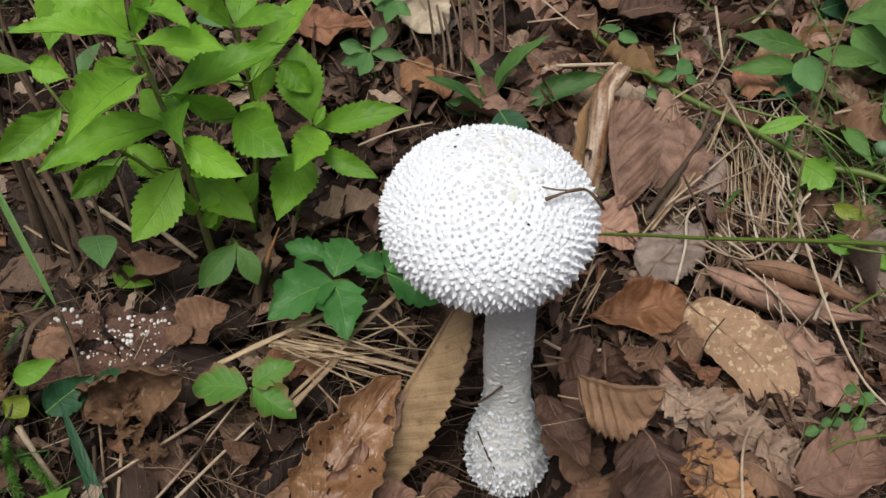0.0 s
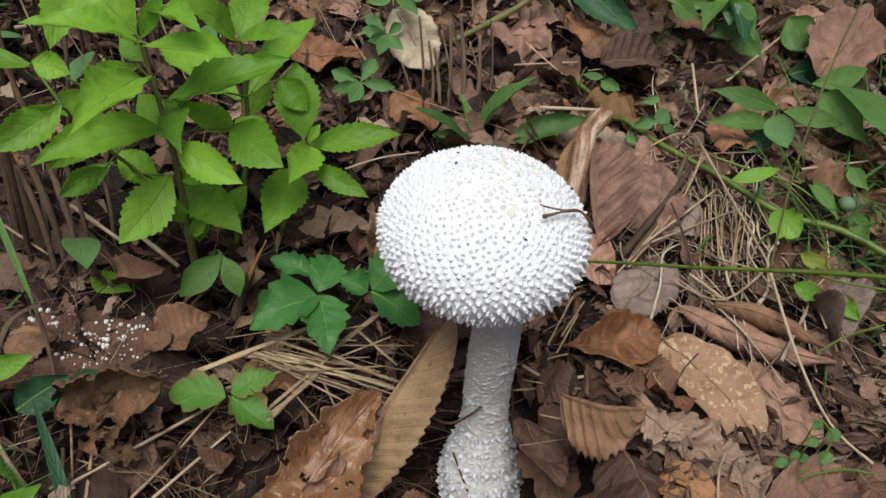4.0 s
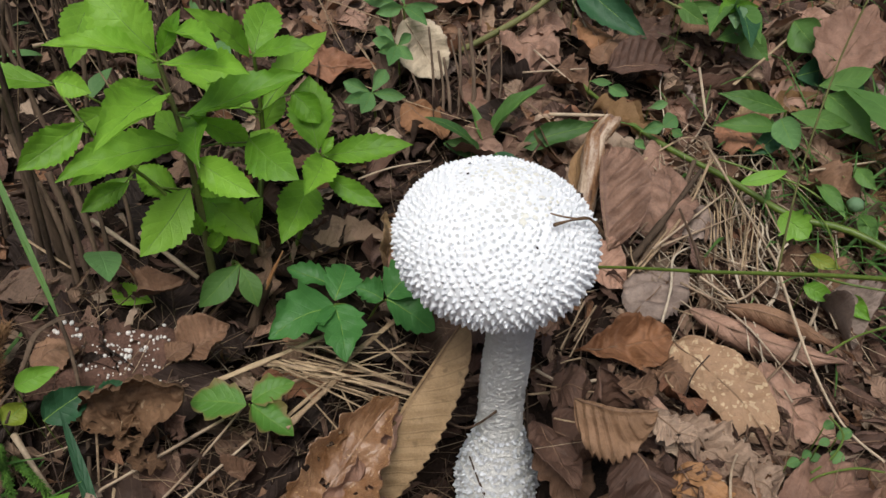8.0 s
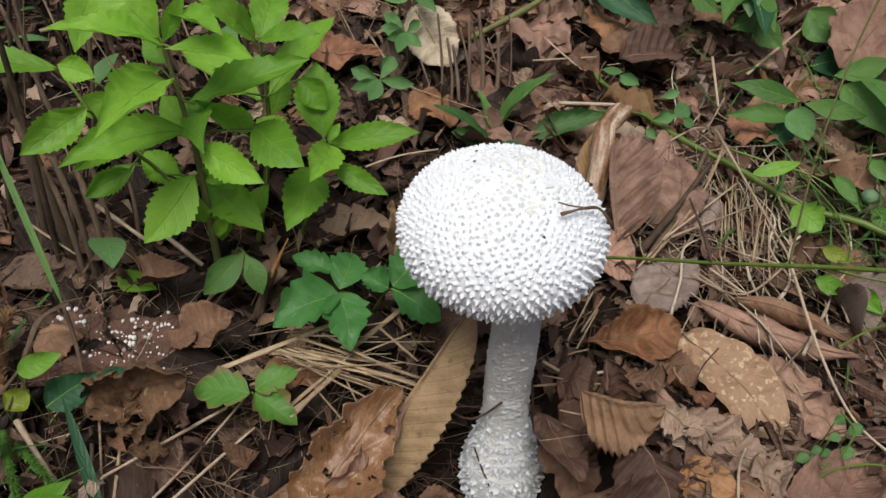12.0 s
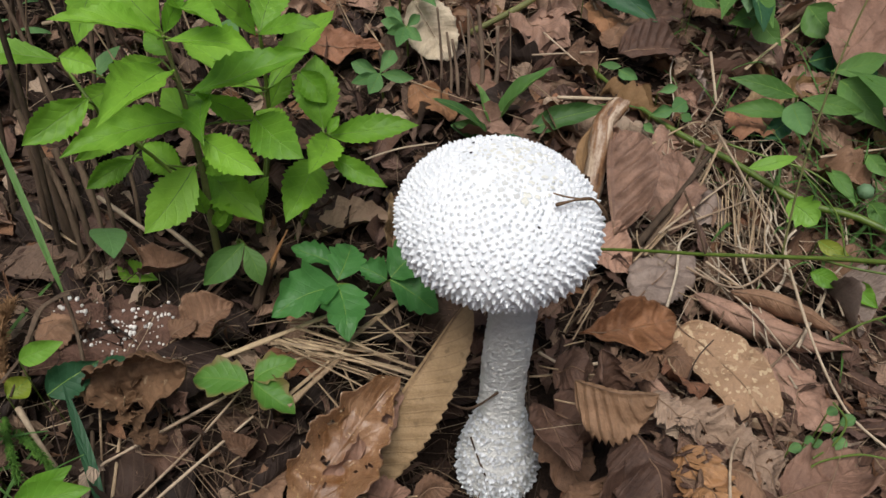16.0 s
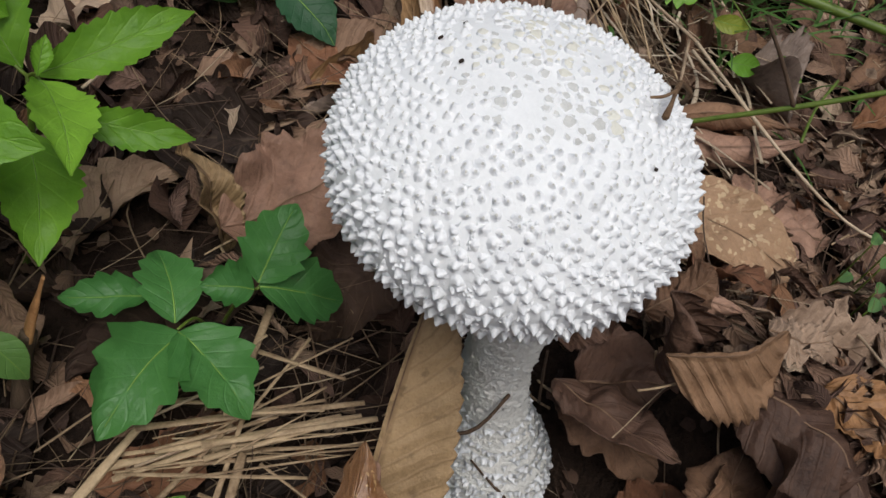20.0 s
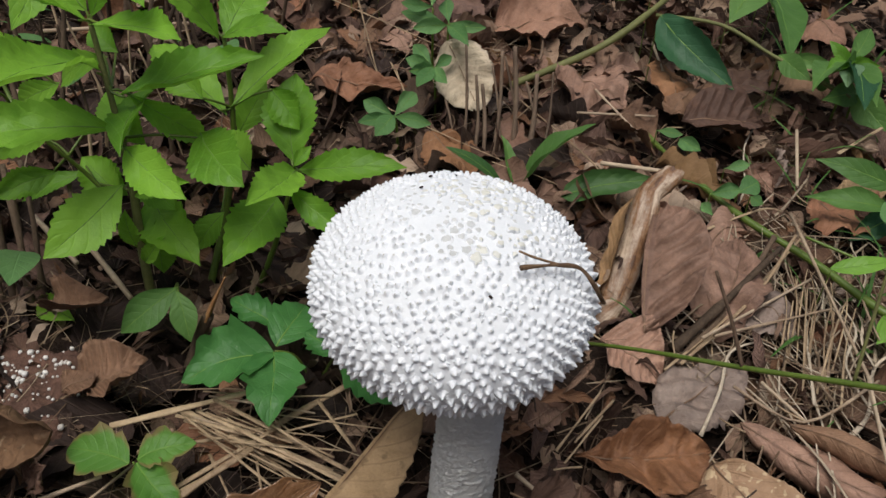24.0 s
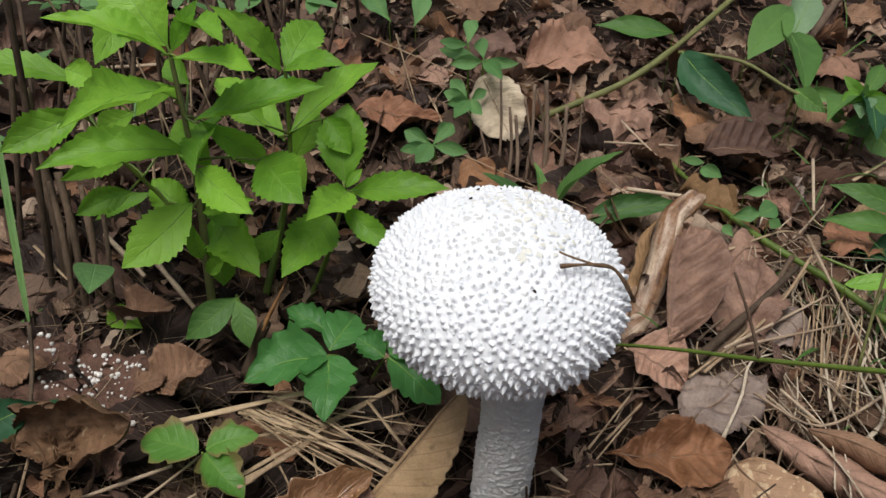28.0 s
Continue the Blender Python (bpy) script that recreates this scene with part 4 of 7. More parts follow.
plant_with("trefoil_creeper", (-0.09, 0.09, 0.05), "dark green trefoil creeper with coarsely toothed leaflets", "creeper", [
    ((-0.107, 0.081, 0.084), (-0.146, 0.055, 0.080), 0.031, (-0.1, -0.35, 0.93), "trefoil"),
    ((-0.106, 0.080, 0.084), (-0.095, 0.040, 0.078), 0.030, (0.1, -0.30, 0.95), "trefoil"),
    ((-0.106, 0.083, 0.085), (-0.101, 0.117, 0.086), 0.025, (0.1, -0.40, 0.92), "trefoil"),
    ((-0.112, 0.098, 0.084), (-0.141, 0.109, 0.086), 0.016, (0.0, -0.35, 0.93), "trefoil"),
    ((-0.074, 0.084, 0.087), (-0.042, 0.074, 0.070), 0.027, (0.2, -0.35, 0.90), "trefoil"),
    ((-0.074, 0.086, 0.088), (-0.050, 0.104, 0.104), 0.026, (-0.2, -0.5, 0.85), "trefoil"),
    ((-0.076, 0.084, 0.087), (-0.094, 0.092, 0.090), 0.017, (0.0, -0.4, 0.92), "trefoil")],
    [([(-0.090, 0.095, 0.045), (-0.098, 0.088, 0.075), (-0.107, 0.081, 0.084)], 0.0009, 0.0006), ([(-0.090, 0.095, 0.045), (-0.080, 0.090, 0.075), (-0.074, 0.084, 0.087)], 0.0009, 0.0006)])
plant_with("trefoil_seedling", (-0.146, 0.016, 0.04), "small pale green three-leaved seedling with reddish edges", "seedling", [
    ((-0.152, 0.012, 0.068), (-0.187, 0.019, 0.060), 0.025, (-0.1, -0.35, 0.93), "young"),
    ((-0.150, 0.014, 0.069), (-0.126, 0.025, 0.075), 0.019, (0.1, -0.35, 0.93), "young"),
    ((-0.150, 0.011, 0.068), (-0.124, -0.004, 0.059), 0.021, (0.1, -0.25, 0.95), "young")],
    [([(-0.146, 0.018, 0.035), (-0.149, 0.014, 0.055), (-0.151, 0.012, 0.068)], 0.0008, 0.0006)])
plant_with("lance_leaved_herb", (0.245, 0.295, 0.075), "low herb with narrow grey-green leaves", "herb", [
    ((0.245, 0.295, 0.115), (0.189, 0.306, 0.122), 0.017, (-0.1, -0.8, 0.59), "lance"),
    ((0.236, 0.276, 0.108), (0.181, 0.275, 0.108), 0.017, (0.0, -0.49, 0.87), "lance"),
    ((0.237, 0.282, 0.114), (0.238, 0.246, 0.109), 0.022, (-0.6, -0.11, 0.8), "round"),
    ((0.247, 0.290, 0.115), (0.300, 0.287, 0.109), 0.016, (0.01, -0.88, 0.47), "lance"),
    ((0.240, 0.282, 0.099), (0.214, 0.264, 0.089), 0.018, (0.08, -0.57, 0.82), "dark")],
    [([(0.249, 0.301, 0.055), (0.247, 0.297, 0.095), (0.245, 0.295, 0.115)], 0.0012, 0.0008)], "low herbs")
plant_with("lance_leaved_herb", (0.294, 0.328, 0.079), "grey-green herb with broad and narrow leaves", "herb", [
    ((0.294, 0.328, 0.114), (0.314, 0.264, 0.107), 0.029, (-0.74, -0.3, 0.61), "lance"),
    ((0.286, 0.333, 0.115), (0.342, 0.355, 0.123), 0.020, (0.19, -0.72, 0.66), "lance"),
    ((0.285, 0.379, 0.102), (0.329, 0.394, 0.104), 0.027, (0.24, -0.78, 0.58), "dark"),
    ((0.290, 0.432, 0.127), (0.314, 0.399, 0.113), 0.033, (-0.59, -0.63, 0.5), "lance"),
    ((0.326, 0.369, 0.101), (0.333, 0.341, 0.096), 0.026, (-0.71, -0.3, 0.64), "dark"),
    ((0.311, 0.304, 0.111), (0.335, 0.314, 0.113), 0.024, (0.25, -0.71, 0.66), "lance")],
    [([(0.297, 0.332, 0.064), (0.295, 0.329, 0.094), (0.294, 0.328, 0.114)], 0.0005, 0.0004),
     ([(0.289, 0.337, 0.065), (0.287, 0.334, 0.095), (0.286, 0.333, 0.115)], 0.0005, 0.0004),
     ([(0.288, 0.383, 0.070), (0.286, 0.380, 0.091), (0.285, 0.379, 0.102)], 0.0005, 0.0004),
     ([(0.293, 0.436, 0.077), (0.291, 0.433, 0.107), (0.290, 0.432, 0.127)], 0.0005, 0.0004),
     ([(0.329, 0.373, 0.069), (0.327, 0.370, 0.090), (0.326, 0.369, 0.101)], 0.0005, 0.0004),
     ([(0.314, 0.308, 0.061), (0.312, 0.305, 0.091), (0.311, 0.304, 0.111)], 0.0005, 0.0004)], "low herbs")
plant_with("lance_leaved_herb", (0.236, 0.412, 0.089), "small green herb above the leaf litter", "herb", [
    ((0.236, 0.412, 0.124), (0.259, 0.386, 0.111), 0.024, (-0.51, -0.7, 0.5), "lance"),
    ((0.239, 0.415, 0.125), (0.210, 0.398, 0.123), 0.020, (0.36, -0.69, 0.62), "lance"),
    ((0.219, 0.419, 0.125), (0.207, 0.422, 0.126), 0.012, (-0.21, -0.89, 0.4), "lance")],
    [([(0.240, 0.418, 0.069), (0.238, 0.414, 0.106), (0.236, 0.412, 0.124)], 0.0012, 0.0008)], "low herbs")
plant_with("lance_leaved_herb", (0.338, 0.215, 0.066), "herb with long spreading lance-shaped leaves", "herb", [
    ((0.338, 0.215, 0.121), (0.294, 0.327, 0.124), 0.036, (-0.13, -0.08, 0.99), "lance"),
    ((0.338, 0.215, 0.121), (0.367, 0.162, 0.104), 0.021, (-0.72, -0.53, 0.45), "lance"),
    ((0.338, 0.215, 0.121), (0.455, 0.237, 0.123), 0.036, (0.03, -0.27, 0.96), "lance"),
    ((0.347, 0.221, 0.122), (0.410, 0.252, 0.135), 0.021, (-0.3, 0.2, 0.93), "lance"),
    ((0.345, 0.221, 0.122), (0.397, 0.293, 0.140), 0.027, (0.52, -0.55, 0.65), "lance")],
    [([(0.342, 0.221, 0.046), (0.340, 0.217, 0.093), (0.338, 0.215, 0.121)], 0.0012, 0.0008)], "low herbs")
plant_with("whorled_seedling", (-0.098, 0.315, 0.078), "small seedling with a whorl of five leaflets", "seedling", [
    ((-0.098, 0.315, 0.098), (-0.122, 0.321, 0.104), 0.013, (-0.06, -0.84, 0.54), "small"),
    ((-0.098, 0.315, 0.098), (-0.119, 0.295, 0.100), 0.010, (0.6, -0.56, 0.57), "small"),
    ((-0.098, 0.315, 0.098), (-0.104, 0.283, 0.099), 0.014, (0.43, -0.06, 0.9), "small"),
    ((-0.098, 0.315, 0.098), (-0.088, 0.340, 0.106), 0.013, (0.34, -0.41, 0.85), "small"),
    ((-0.098, 0.315, 0.098), (-0.069, 0.306, 0.102), 0.011, (-0.33, -0.8, 0.5), "small")],
    [([(-0.094, 0.321, 0.058), (-0.096, 0.317, 0.088), (-0.098, 0.315, 0.098)], 0.0012, 0.0008)], "whorled seedlings")
plant_with("whorled_seedling", (-0.079, 0.362, 0.083), "yellowing seedling with whorled leaflets", "seedling", [
    ((-0.079, 0.362, 0.118), (-0.095, 0.345, 0.121), 0.010, (0.69, -0.58, 0.43), "small"),
    ((-0.079, 0.362, 0.118), (-0.083, 0.323, 0.119), 0.012, (0.09, -0.0, 1.0), "small"),
    ((-0.079, 0.362, 0.118), (-0.065, 0.333, 0.120), 0.010, (-0.56, -0.22, 0.8), "small"),
    ((-0.079, 0.362, 0.118), (-0.068, 0.372, 0.125), 0.009, (0.36, -0.74, 0.57), "small"),
    ((-0.079, 0.362, 0.118), (-0.098, 0.381, 0.126), 0.011, (-0.36, -0.61, 0.71), "small"),
    ((-0.079, 0.362, 0.118), (-0.100, 0.358, 0.123), 0.012, (0.24, -0.89, 0.39), "small")],
    [([(-0.075, 0.368, 0.063), (-0.077, 0.364, 0.101), (-0.079, 0.362, 0.118)], 0.0012, 0.0008)], "whorled seedlings")
plant_with("whorled_seedling", (-0.075, 0.389, 0.087), "green seedling with a whorl of small leaves", "seedling", [
    ((-0.075, 0.389, 0.142), (-0.098, 0.369, 0.144), 0.012, (0.63, -0.67, 0.39), "small"),
    ((-0.075, 0.389, 0.142), (-0.082, 0.417, 0.150), 0.012, (-0.14, -0.32, 0.94), "small"),
    ((-0.075, 0.389, 0.142), (-0.045, 0.381, 0.146), 0.009, (-0.28, -0.89, 0.35), "small"),
    ((-0.075, 0.389, 0.142), (-0.053, 0.355, 0.143), 0.012, (-0.49, -0.29, 0.82), "small"),
    ((-0.075, 0.389, 0.142), (-0.111, 0.391, 0.147), 0.011, (0.02, -0.92, 0.38), "small")],
    [([(-0.071, 0.395, 0.067), (-0.073, 0.391, 0.114), (-0.075, 0.389, 0.142)], 0.0012, 0.0008)], "whorled seedlings")
plant_with("whorled_seedling", (-0.088, 0.392, 0.087), "tip of a small green seedling", "seedling", [
    ((-0.088, 0.392, 0.152), (-0.092, 0.424, 0.161), 0.012, (0.06, -0.26, 0.96), "small"),
    ((-0.088, 0.392, 0.152), (-0.110, 0.380, 0.156), 0.009, (0.49, -0.81, 0.33), "small")],
    [([(-0.084, 0.398, 0.067), (-0.086, 0.394, 0.119), (-0.088, 0.392, 0.152)], 0.0012, 0.0008)], "whorled seedlings")
plant_with("grassy_shoot", (-0.001, 0.275, 0.073), "dark green grassy shoot behind the mushroom", "shoot", [
    ((-0.001, 0.275, 0.078), (0.042, 0.289, 0.130), 0.021, (-0.77, -0.03, 0.64), "blade"),
    ((-0.004, 0.269, 0.087), (-0.019, 0.290, 0.110), 0.010, (0.43, -0.5, 0.76), "blade"),
    ((-0.011, 0.261, 0.086), (-0.053, 0.269, 0.107), 0.014, (0.43, -0.1, 0.9), "bladedark"),
    ((0.027, 0.265, 0.087), (0.087, 0.278, 0.103), 0.019, (-0.08, -0.62, 0.78), "bladedark"),
    ((-0.007, 0.263, 0.082), (-0.037, 0.264, 0.087), 0.016, (0.08, -0.84, 0.54), "bladedark"),
    ((0.005, 0.243, 0.094), (0.019, 0.208, 0.080), 0.026, (-0.14, -0.42, 0.9), "dark")],
    [([(0.003, 0.281, 0.053), (0.001, 0.277, 0.075), (-0.001, 0.275, 0.078)], 0.0012, 0.0008)])
plant_with("low_herb", (-0.266, -0.002, 0.04), "dark and bright green leaves beside rotten wood", "herb", [
    ((-0.266, -0.002, 0.065), (-0.240, 0.015, 0.077), 0.021, (0.17, -0.73, 0.66), "dark"),
    ((-0.240, 0.013, 0.067), (-0.219, 0.018, 0.072), 0.017, (-0.01, -0.72, 0.7), "dark"),
    ((-0.279, 0.005, 0.086), (-0.254, 0.012, 0.096), 0.013, (-0.03, -0.8, 0.6), "bright"),
    ((-0.288, -0.005, 0.064), (-0.279, 0.008, 0.066), 0.015, (0.51, -0.41, 0.75), "yellow")],
    [([(-0.263, 0.002, 0.025), (-0.265, -0.001, 0.050), (-0.266, -0.002, 0.065)], 0.0005, 0.0004),
     ([(-0.237, 0.017, 0.027), (-0.239, 0.014, 0.052), (-0.240, 0.013, 0.067)], 0.0005, 0.0004),
     ([(-0.276, 0.009, 0.026), (-0.278, 0.006, 0.061), (-0.279, 0.005, 0.086)], 0.0005, 0.0004),
     ([(-0.285, -0.001, 0.024), (-0.287, -0.004, 0.049), (-0.288, -0.005, 0.064)], 0.0005, 0.0004)], "low herbs")
plant_with("low_herb", (-0.29, -0.045, 0.035), "bright green oval leaves near the ground", "herb", [
    ((-0.290, -0.045, 0.070), (-0.278, -0.024, 0.087), 0.018, (0.33, -0.71, 0.62), "bright"),
    ((-0.256, -0.074, 0.066), (-0.216, -0.069, 0.082), 0.019, (-0.2, -0.66, 0.73), "bright"),
    ((-0.255, -0.070, 0.067), (-0.227, -0.060, 0.083), 0.013, (-0.1, -0.77, 0.63), "bright")],
    [([(-0.286, -0.039, 0.015), (-0.288, -0.043, 0.053), (-0.290, -0.045, 0.070)], 0.0012, 0.0008)], "low herbs")
plant_with("chickweed", (0.105, 0.335, 0.08), "tiny green leaves scattered in dry grass", "herb", [
    ((0.105, 0.335, 0.105), (0.118, 0.315, 0.108), 0.011, (-0.74, -0.4, 0.54), "small"),
    ((0.089, 0.341, 0.106), (0.106, 0.332, 0.110), 0.007, (-0.5, -0.75, 0.44), "small"),
    ((0.135, 0.308, 0.102), (0.151, 0.310, 0.107), 0.008, (-0.08, -0.82, 0.56), "small"),
    ((0.124, 0.278, 0.098), (0.142, 0.280, 0.104), 0.011, (-0.08, -0.81, 0.58), "small"),
    ((0.142, 0.283, 0.099), (0.155, 0.292, 0.105), 0.015, (0.08, -0.64, 0.76), "small"),
    ((0.094, 0.258, 0.096), (0.099, 0.236, 0.098), 0.009, (-0.66, -0.08, 0.75), "small"),
    ((0.118, 0.267, 0.097), (0.123, 0.250, 0.100), 0.007, (-0.75, -0.09, 0.66), "small"),
    ((0.150, 0.281, 0.099), (0.156, 0.268, 0.102), 0.008, (-0.84, -0.24, 0.49), "small")],
    [([(0.108, 0.339, 0.065), (0.106, 0.336, 0.090), (0.105, 0.335, 0.105)], 0.0005, 0.0004),
     ([(0.092, 0.345, 0.066), (0.090, 0.342, 0.091), (0.089, 0.341, 0.106)], 0.0005, 0.0004),
     ([(0.138, 0.312, 0.062), (0.136, 0.309, 0.087), (0.135, 0.308, 0.102)], 0.0005, 0.0004),
     ([(0.127, 0.282, 0.058), (0.125, 0.279, 0.083), (0.124, 0.278, 0.098)], 0.0005, 0.0004),
     ([(0.145, 0.287, 0.059), (0.143, 0.284, 0.084), (0.142, 0.283, 0.099)], 0.0005, 0.0004),
     ([(0.097, 0.262, 0.056), (0.095, 0.259, 0.081), (0.094, 0.258, 0.096)], 0.0005, 0.0004),
     ([(0.121, 0.271, 0.057), (0.119, 0.268, 0.082), (0.118, 0.267, 0.097)], 0.0005, 0.0004),
     ([(0.153, 0.285, 0.059), (0.151, 0.282, 0.084), (0.150, 0.281, 0.099)], 0.0005, 0.0004)], "low herbs")
plant_with("lobed_creeper", (0.218, 0.191, 0.063), "bright green creeper with lobed leaf and tendrils", "creeper", [
    ((0.218, 0.191, 0.088), (0.233, 0.169, 0.085), 0.024, (-0.61, -0.49, 0.62), "lobed"),
    ((0.182, 0.197, 0.109), (0.218, 0.206, 0.115), 0.011, (-0.02, -0.51, 0.86), "bright"),
    ((0.248, 0.215, 0.101), (0.261, 0.178, 0.096), 0.012, (-0.37, -0.23, 0.9), "lance"),
    ((0.228, 0.151, 0.083), (0.246, 0.138, 0.082), 0.011, (-0.43, -0.69, 0.58), "yellow"),
    ((0.215, 0.122, 0.080), (0.234, 0.112, 0.078), 0.013, (-0.33, -0.72, 0.61), "bright"),
    ((0.247, 0.119, 0.074), (0.256, 0.098, 0.072), 0.013, (-0.64, -0.36, 0.68), "bright"),
    ((0.280, 0.194, 0.088), (0.285, 0.169, 0.085), 0.014, (-0.68, -0.21, 0.7), "lance"),
    ((0.286, 0.234, 0.103), (0.294, 0.210, 0.100), 0.013, (-0.71, -0.3, 0.63), "lance")],
    [([(0.221, 0.195, 0.048), (0.219, 0.192, 0.073), (0.218, 0.191, 0.088)], 0.0005, 0.0004),
     ([(0.185, 0.201, 0.049), (0.183, 0.198, 0.084), (0.182, 0.197, 0.109)], 0.0005, 0.0004),
     ([(0.251, 0.219, 0.051), (0.249, 0.216, 0.081), (0.248, 0.215, 0.101)], 0.0005, 0.0004),
     ([(0.231, 0.155, 0.043), (0.229, 0.152, 0.068), (0.228, 0.151, 0.083)], 0.0005, 0.0004),
     ([(0.218, 0.126, 0.040), (0.216, 0.123, 0.065), (0.215, 0.122, 0.080)], 0.0005, 0.0004),
     ([(0.250, 0.123, 0.039), (0.248, 0.120, 0.062), (0.247, 0.119, 0.074)], 0.0005, 0.0004),
     ([(0.283, 0.198, 0.048), (0.281, 0.195, 0.073), (0.280, 0.194, 0.088)], 0.0005, 0.0004),
     ([(0.289, 0.238, 0.053), (0.287, 0.235, 0.083), (0.286, 0.234, 0.103)], 0.0005, 0.0004)])
plant_with("leafy_vine", (0.078, 0.482, 0.098), "green vine with broad leaves over the litter", "vine", [
    ((0.078, 0.482, 0.153), (0.010, 0.476, 0.152), 0.021, (0.04, -0.65, 0.76), "lance"),
    ((0.084, 0.446, 0.149), (0.142, 0.389, 0.122), 0.031, (-0.46, -0.72, 0.53), "dark"),
    ((0.138, 0.458, 0.150), (0.182, 0.553, 0.171), 0.033, (0.29, -0.34, 0.89), "lance"),
    ((0.178, 0.553, 0.151), (0.185, 0.428, 0.136), 0.038, (0.27, -0.1, 0.96), "lance"),
    ((0.184, 0.526, 0.148), (0.212, 0.609, 0.168), 0.030, (0.09, -0.26, 0.96), "pale"),
    ((0.179, 0.435, 0.137), (0.200, 0.404, 0.133), 0.018, (-0.69, -0.52, 0.5), "lance"),
    ((0.185, 0.435, 0.137), (0.220, 0.431, 0.137), 0.012, (-0.09, -0.93, 0.35), "lance")],
    [([(0.081, 0.486, 0.083), (0.079, 0.483, 0.123), (0.078, 0.482, 0.153)], 0.0005, 0.0004),
     ([(0.087, 0.450, 0.079), (0.085, 0.447, 0.119), (0.084, 0.446, 0.149)], 0.0005, 0.0004),
     ([(0.141, 0.462, 0.080), (0.139, 0.459, 0.120), (0.138, 0.458, 0.150)], 0.0005, 0.0004),
     ([(0.181, 0.557, 0.091), (0.179, 0.554, 0.126), (0.178, 0.553, 0.151)], 0.0005, 0.0004),
     ([(0.187, 0.530, 0.088), (0.185, 0.527, 0.123), (0.184, 0.526, 0.148)], 0.0005, 0.0004),
     ([(0.182, 0.439, 0.077), (0.180, 0.436, 0.112), (0.179, 0.435, 0.137)], 0.0005, 0.0004),
     ([(0.188, 0.439, 0.077), (0.186, 0.436, 0.112), (0.185, 0.435, 0.137)], 0.0005, 0.0004)], "leafy vines")
plant_with("leafy_vine", (0.234, 0.438, 0.093), "pale green leafy vine end", "vine", [
    ((0.234, 0.438, 0.138), (0.216, 0.448, 0.149), 0.010, (-0.29, -0.9, 0.33), "bright"),
    ((0.234, 0.438, 0.138), (0.254, 0.479, 0.152), 0.016, (0.03, -0.35, 0.93), "lance"),
    ((0.234, 0.438, 0.138), (0.249, 0.422, 0.146), 0.011, (-0.76, -0.62, 0.19), "bright"),
    ((0.234, 0.438, 0.138), (0.217, 0.385, 0.141), 0.020, (-0.02, 0.07, 1.0), "pale"),
    ((0.234, 0.438, 0.138), (0.205, 0.392, 0.142), 0.016, (0.01, 0.09, 1.0), "bright"),
    ((0.234, 0.438, 0.138), (0.223, 0.357, 0.138), 0.025, (0.25, -0.03, 0.97), "dark"),
    ((0.234, 0.438, 0.138), (0.239, 0.365, 0.139), 0.022, (-0.42, -0.01, 0.91), "lance"),
    ((0.234, 0.438, 0.138), (0.189, 0.371, 0.140), 0.024, (-0.23, 0.18, 0.96), "lance")],
    [([(0.238, 0.444, 0.073), (0.236, 0.440, 0.116), (0.234, 0.438, 0.138)], 0.0012, 0.0008)], "leafy vines")
plant_with("low_herb", (-0.179, 0.494, 0.099), "small green leaves among dry grass", "herb", [
    ((-0.179, 0.494, 0.124), (-0.213, 0.537, 0.139), 0.023, (-0.32, -0.54, 0.78), "small"),
    ((-0.153, 0.490, 0.124), (-0.157, 0.541, 0.140), 0.019, (0.22, -0.28, 0.94), "small")],
    [([(-0.176, 0.498, 0.084), (-0.178, 0.495, 0.109), (-0.179, 0.494, 0.124)], 0.0005, 0.0004),
     ([(-0.150, 0.494, 0.084), (-0.152, 0.491, 0.109), (-0.153, 0.490, 0.124)], 0.0005, 0.0004)], "low herbs")
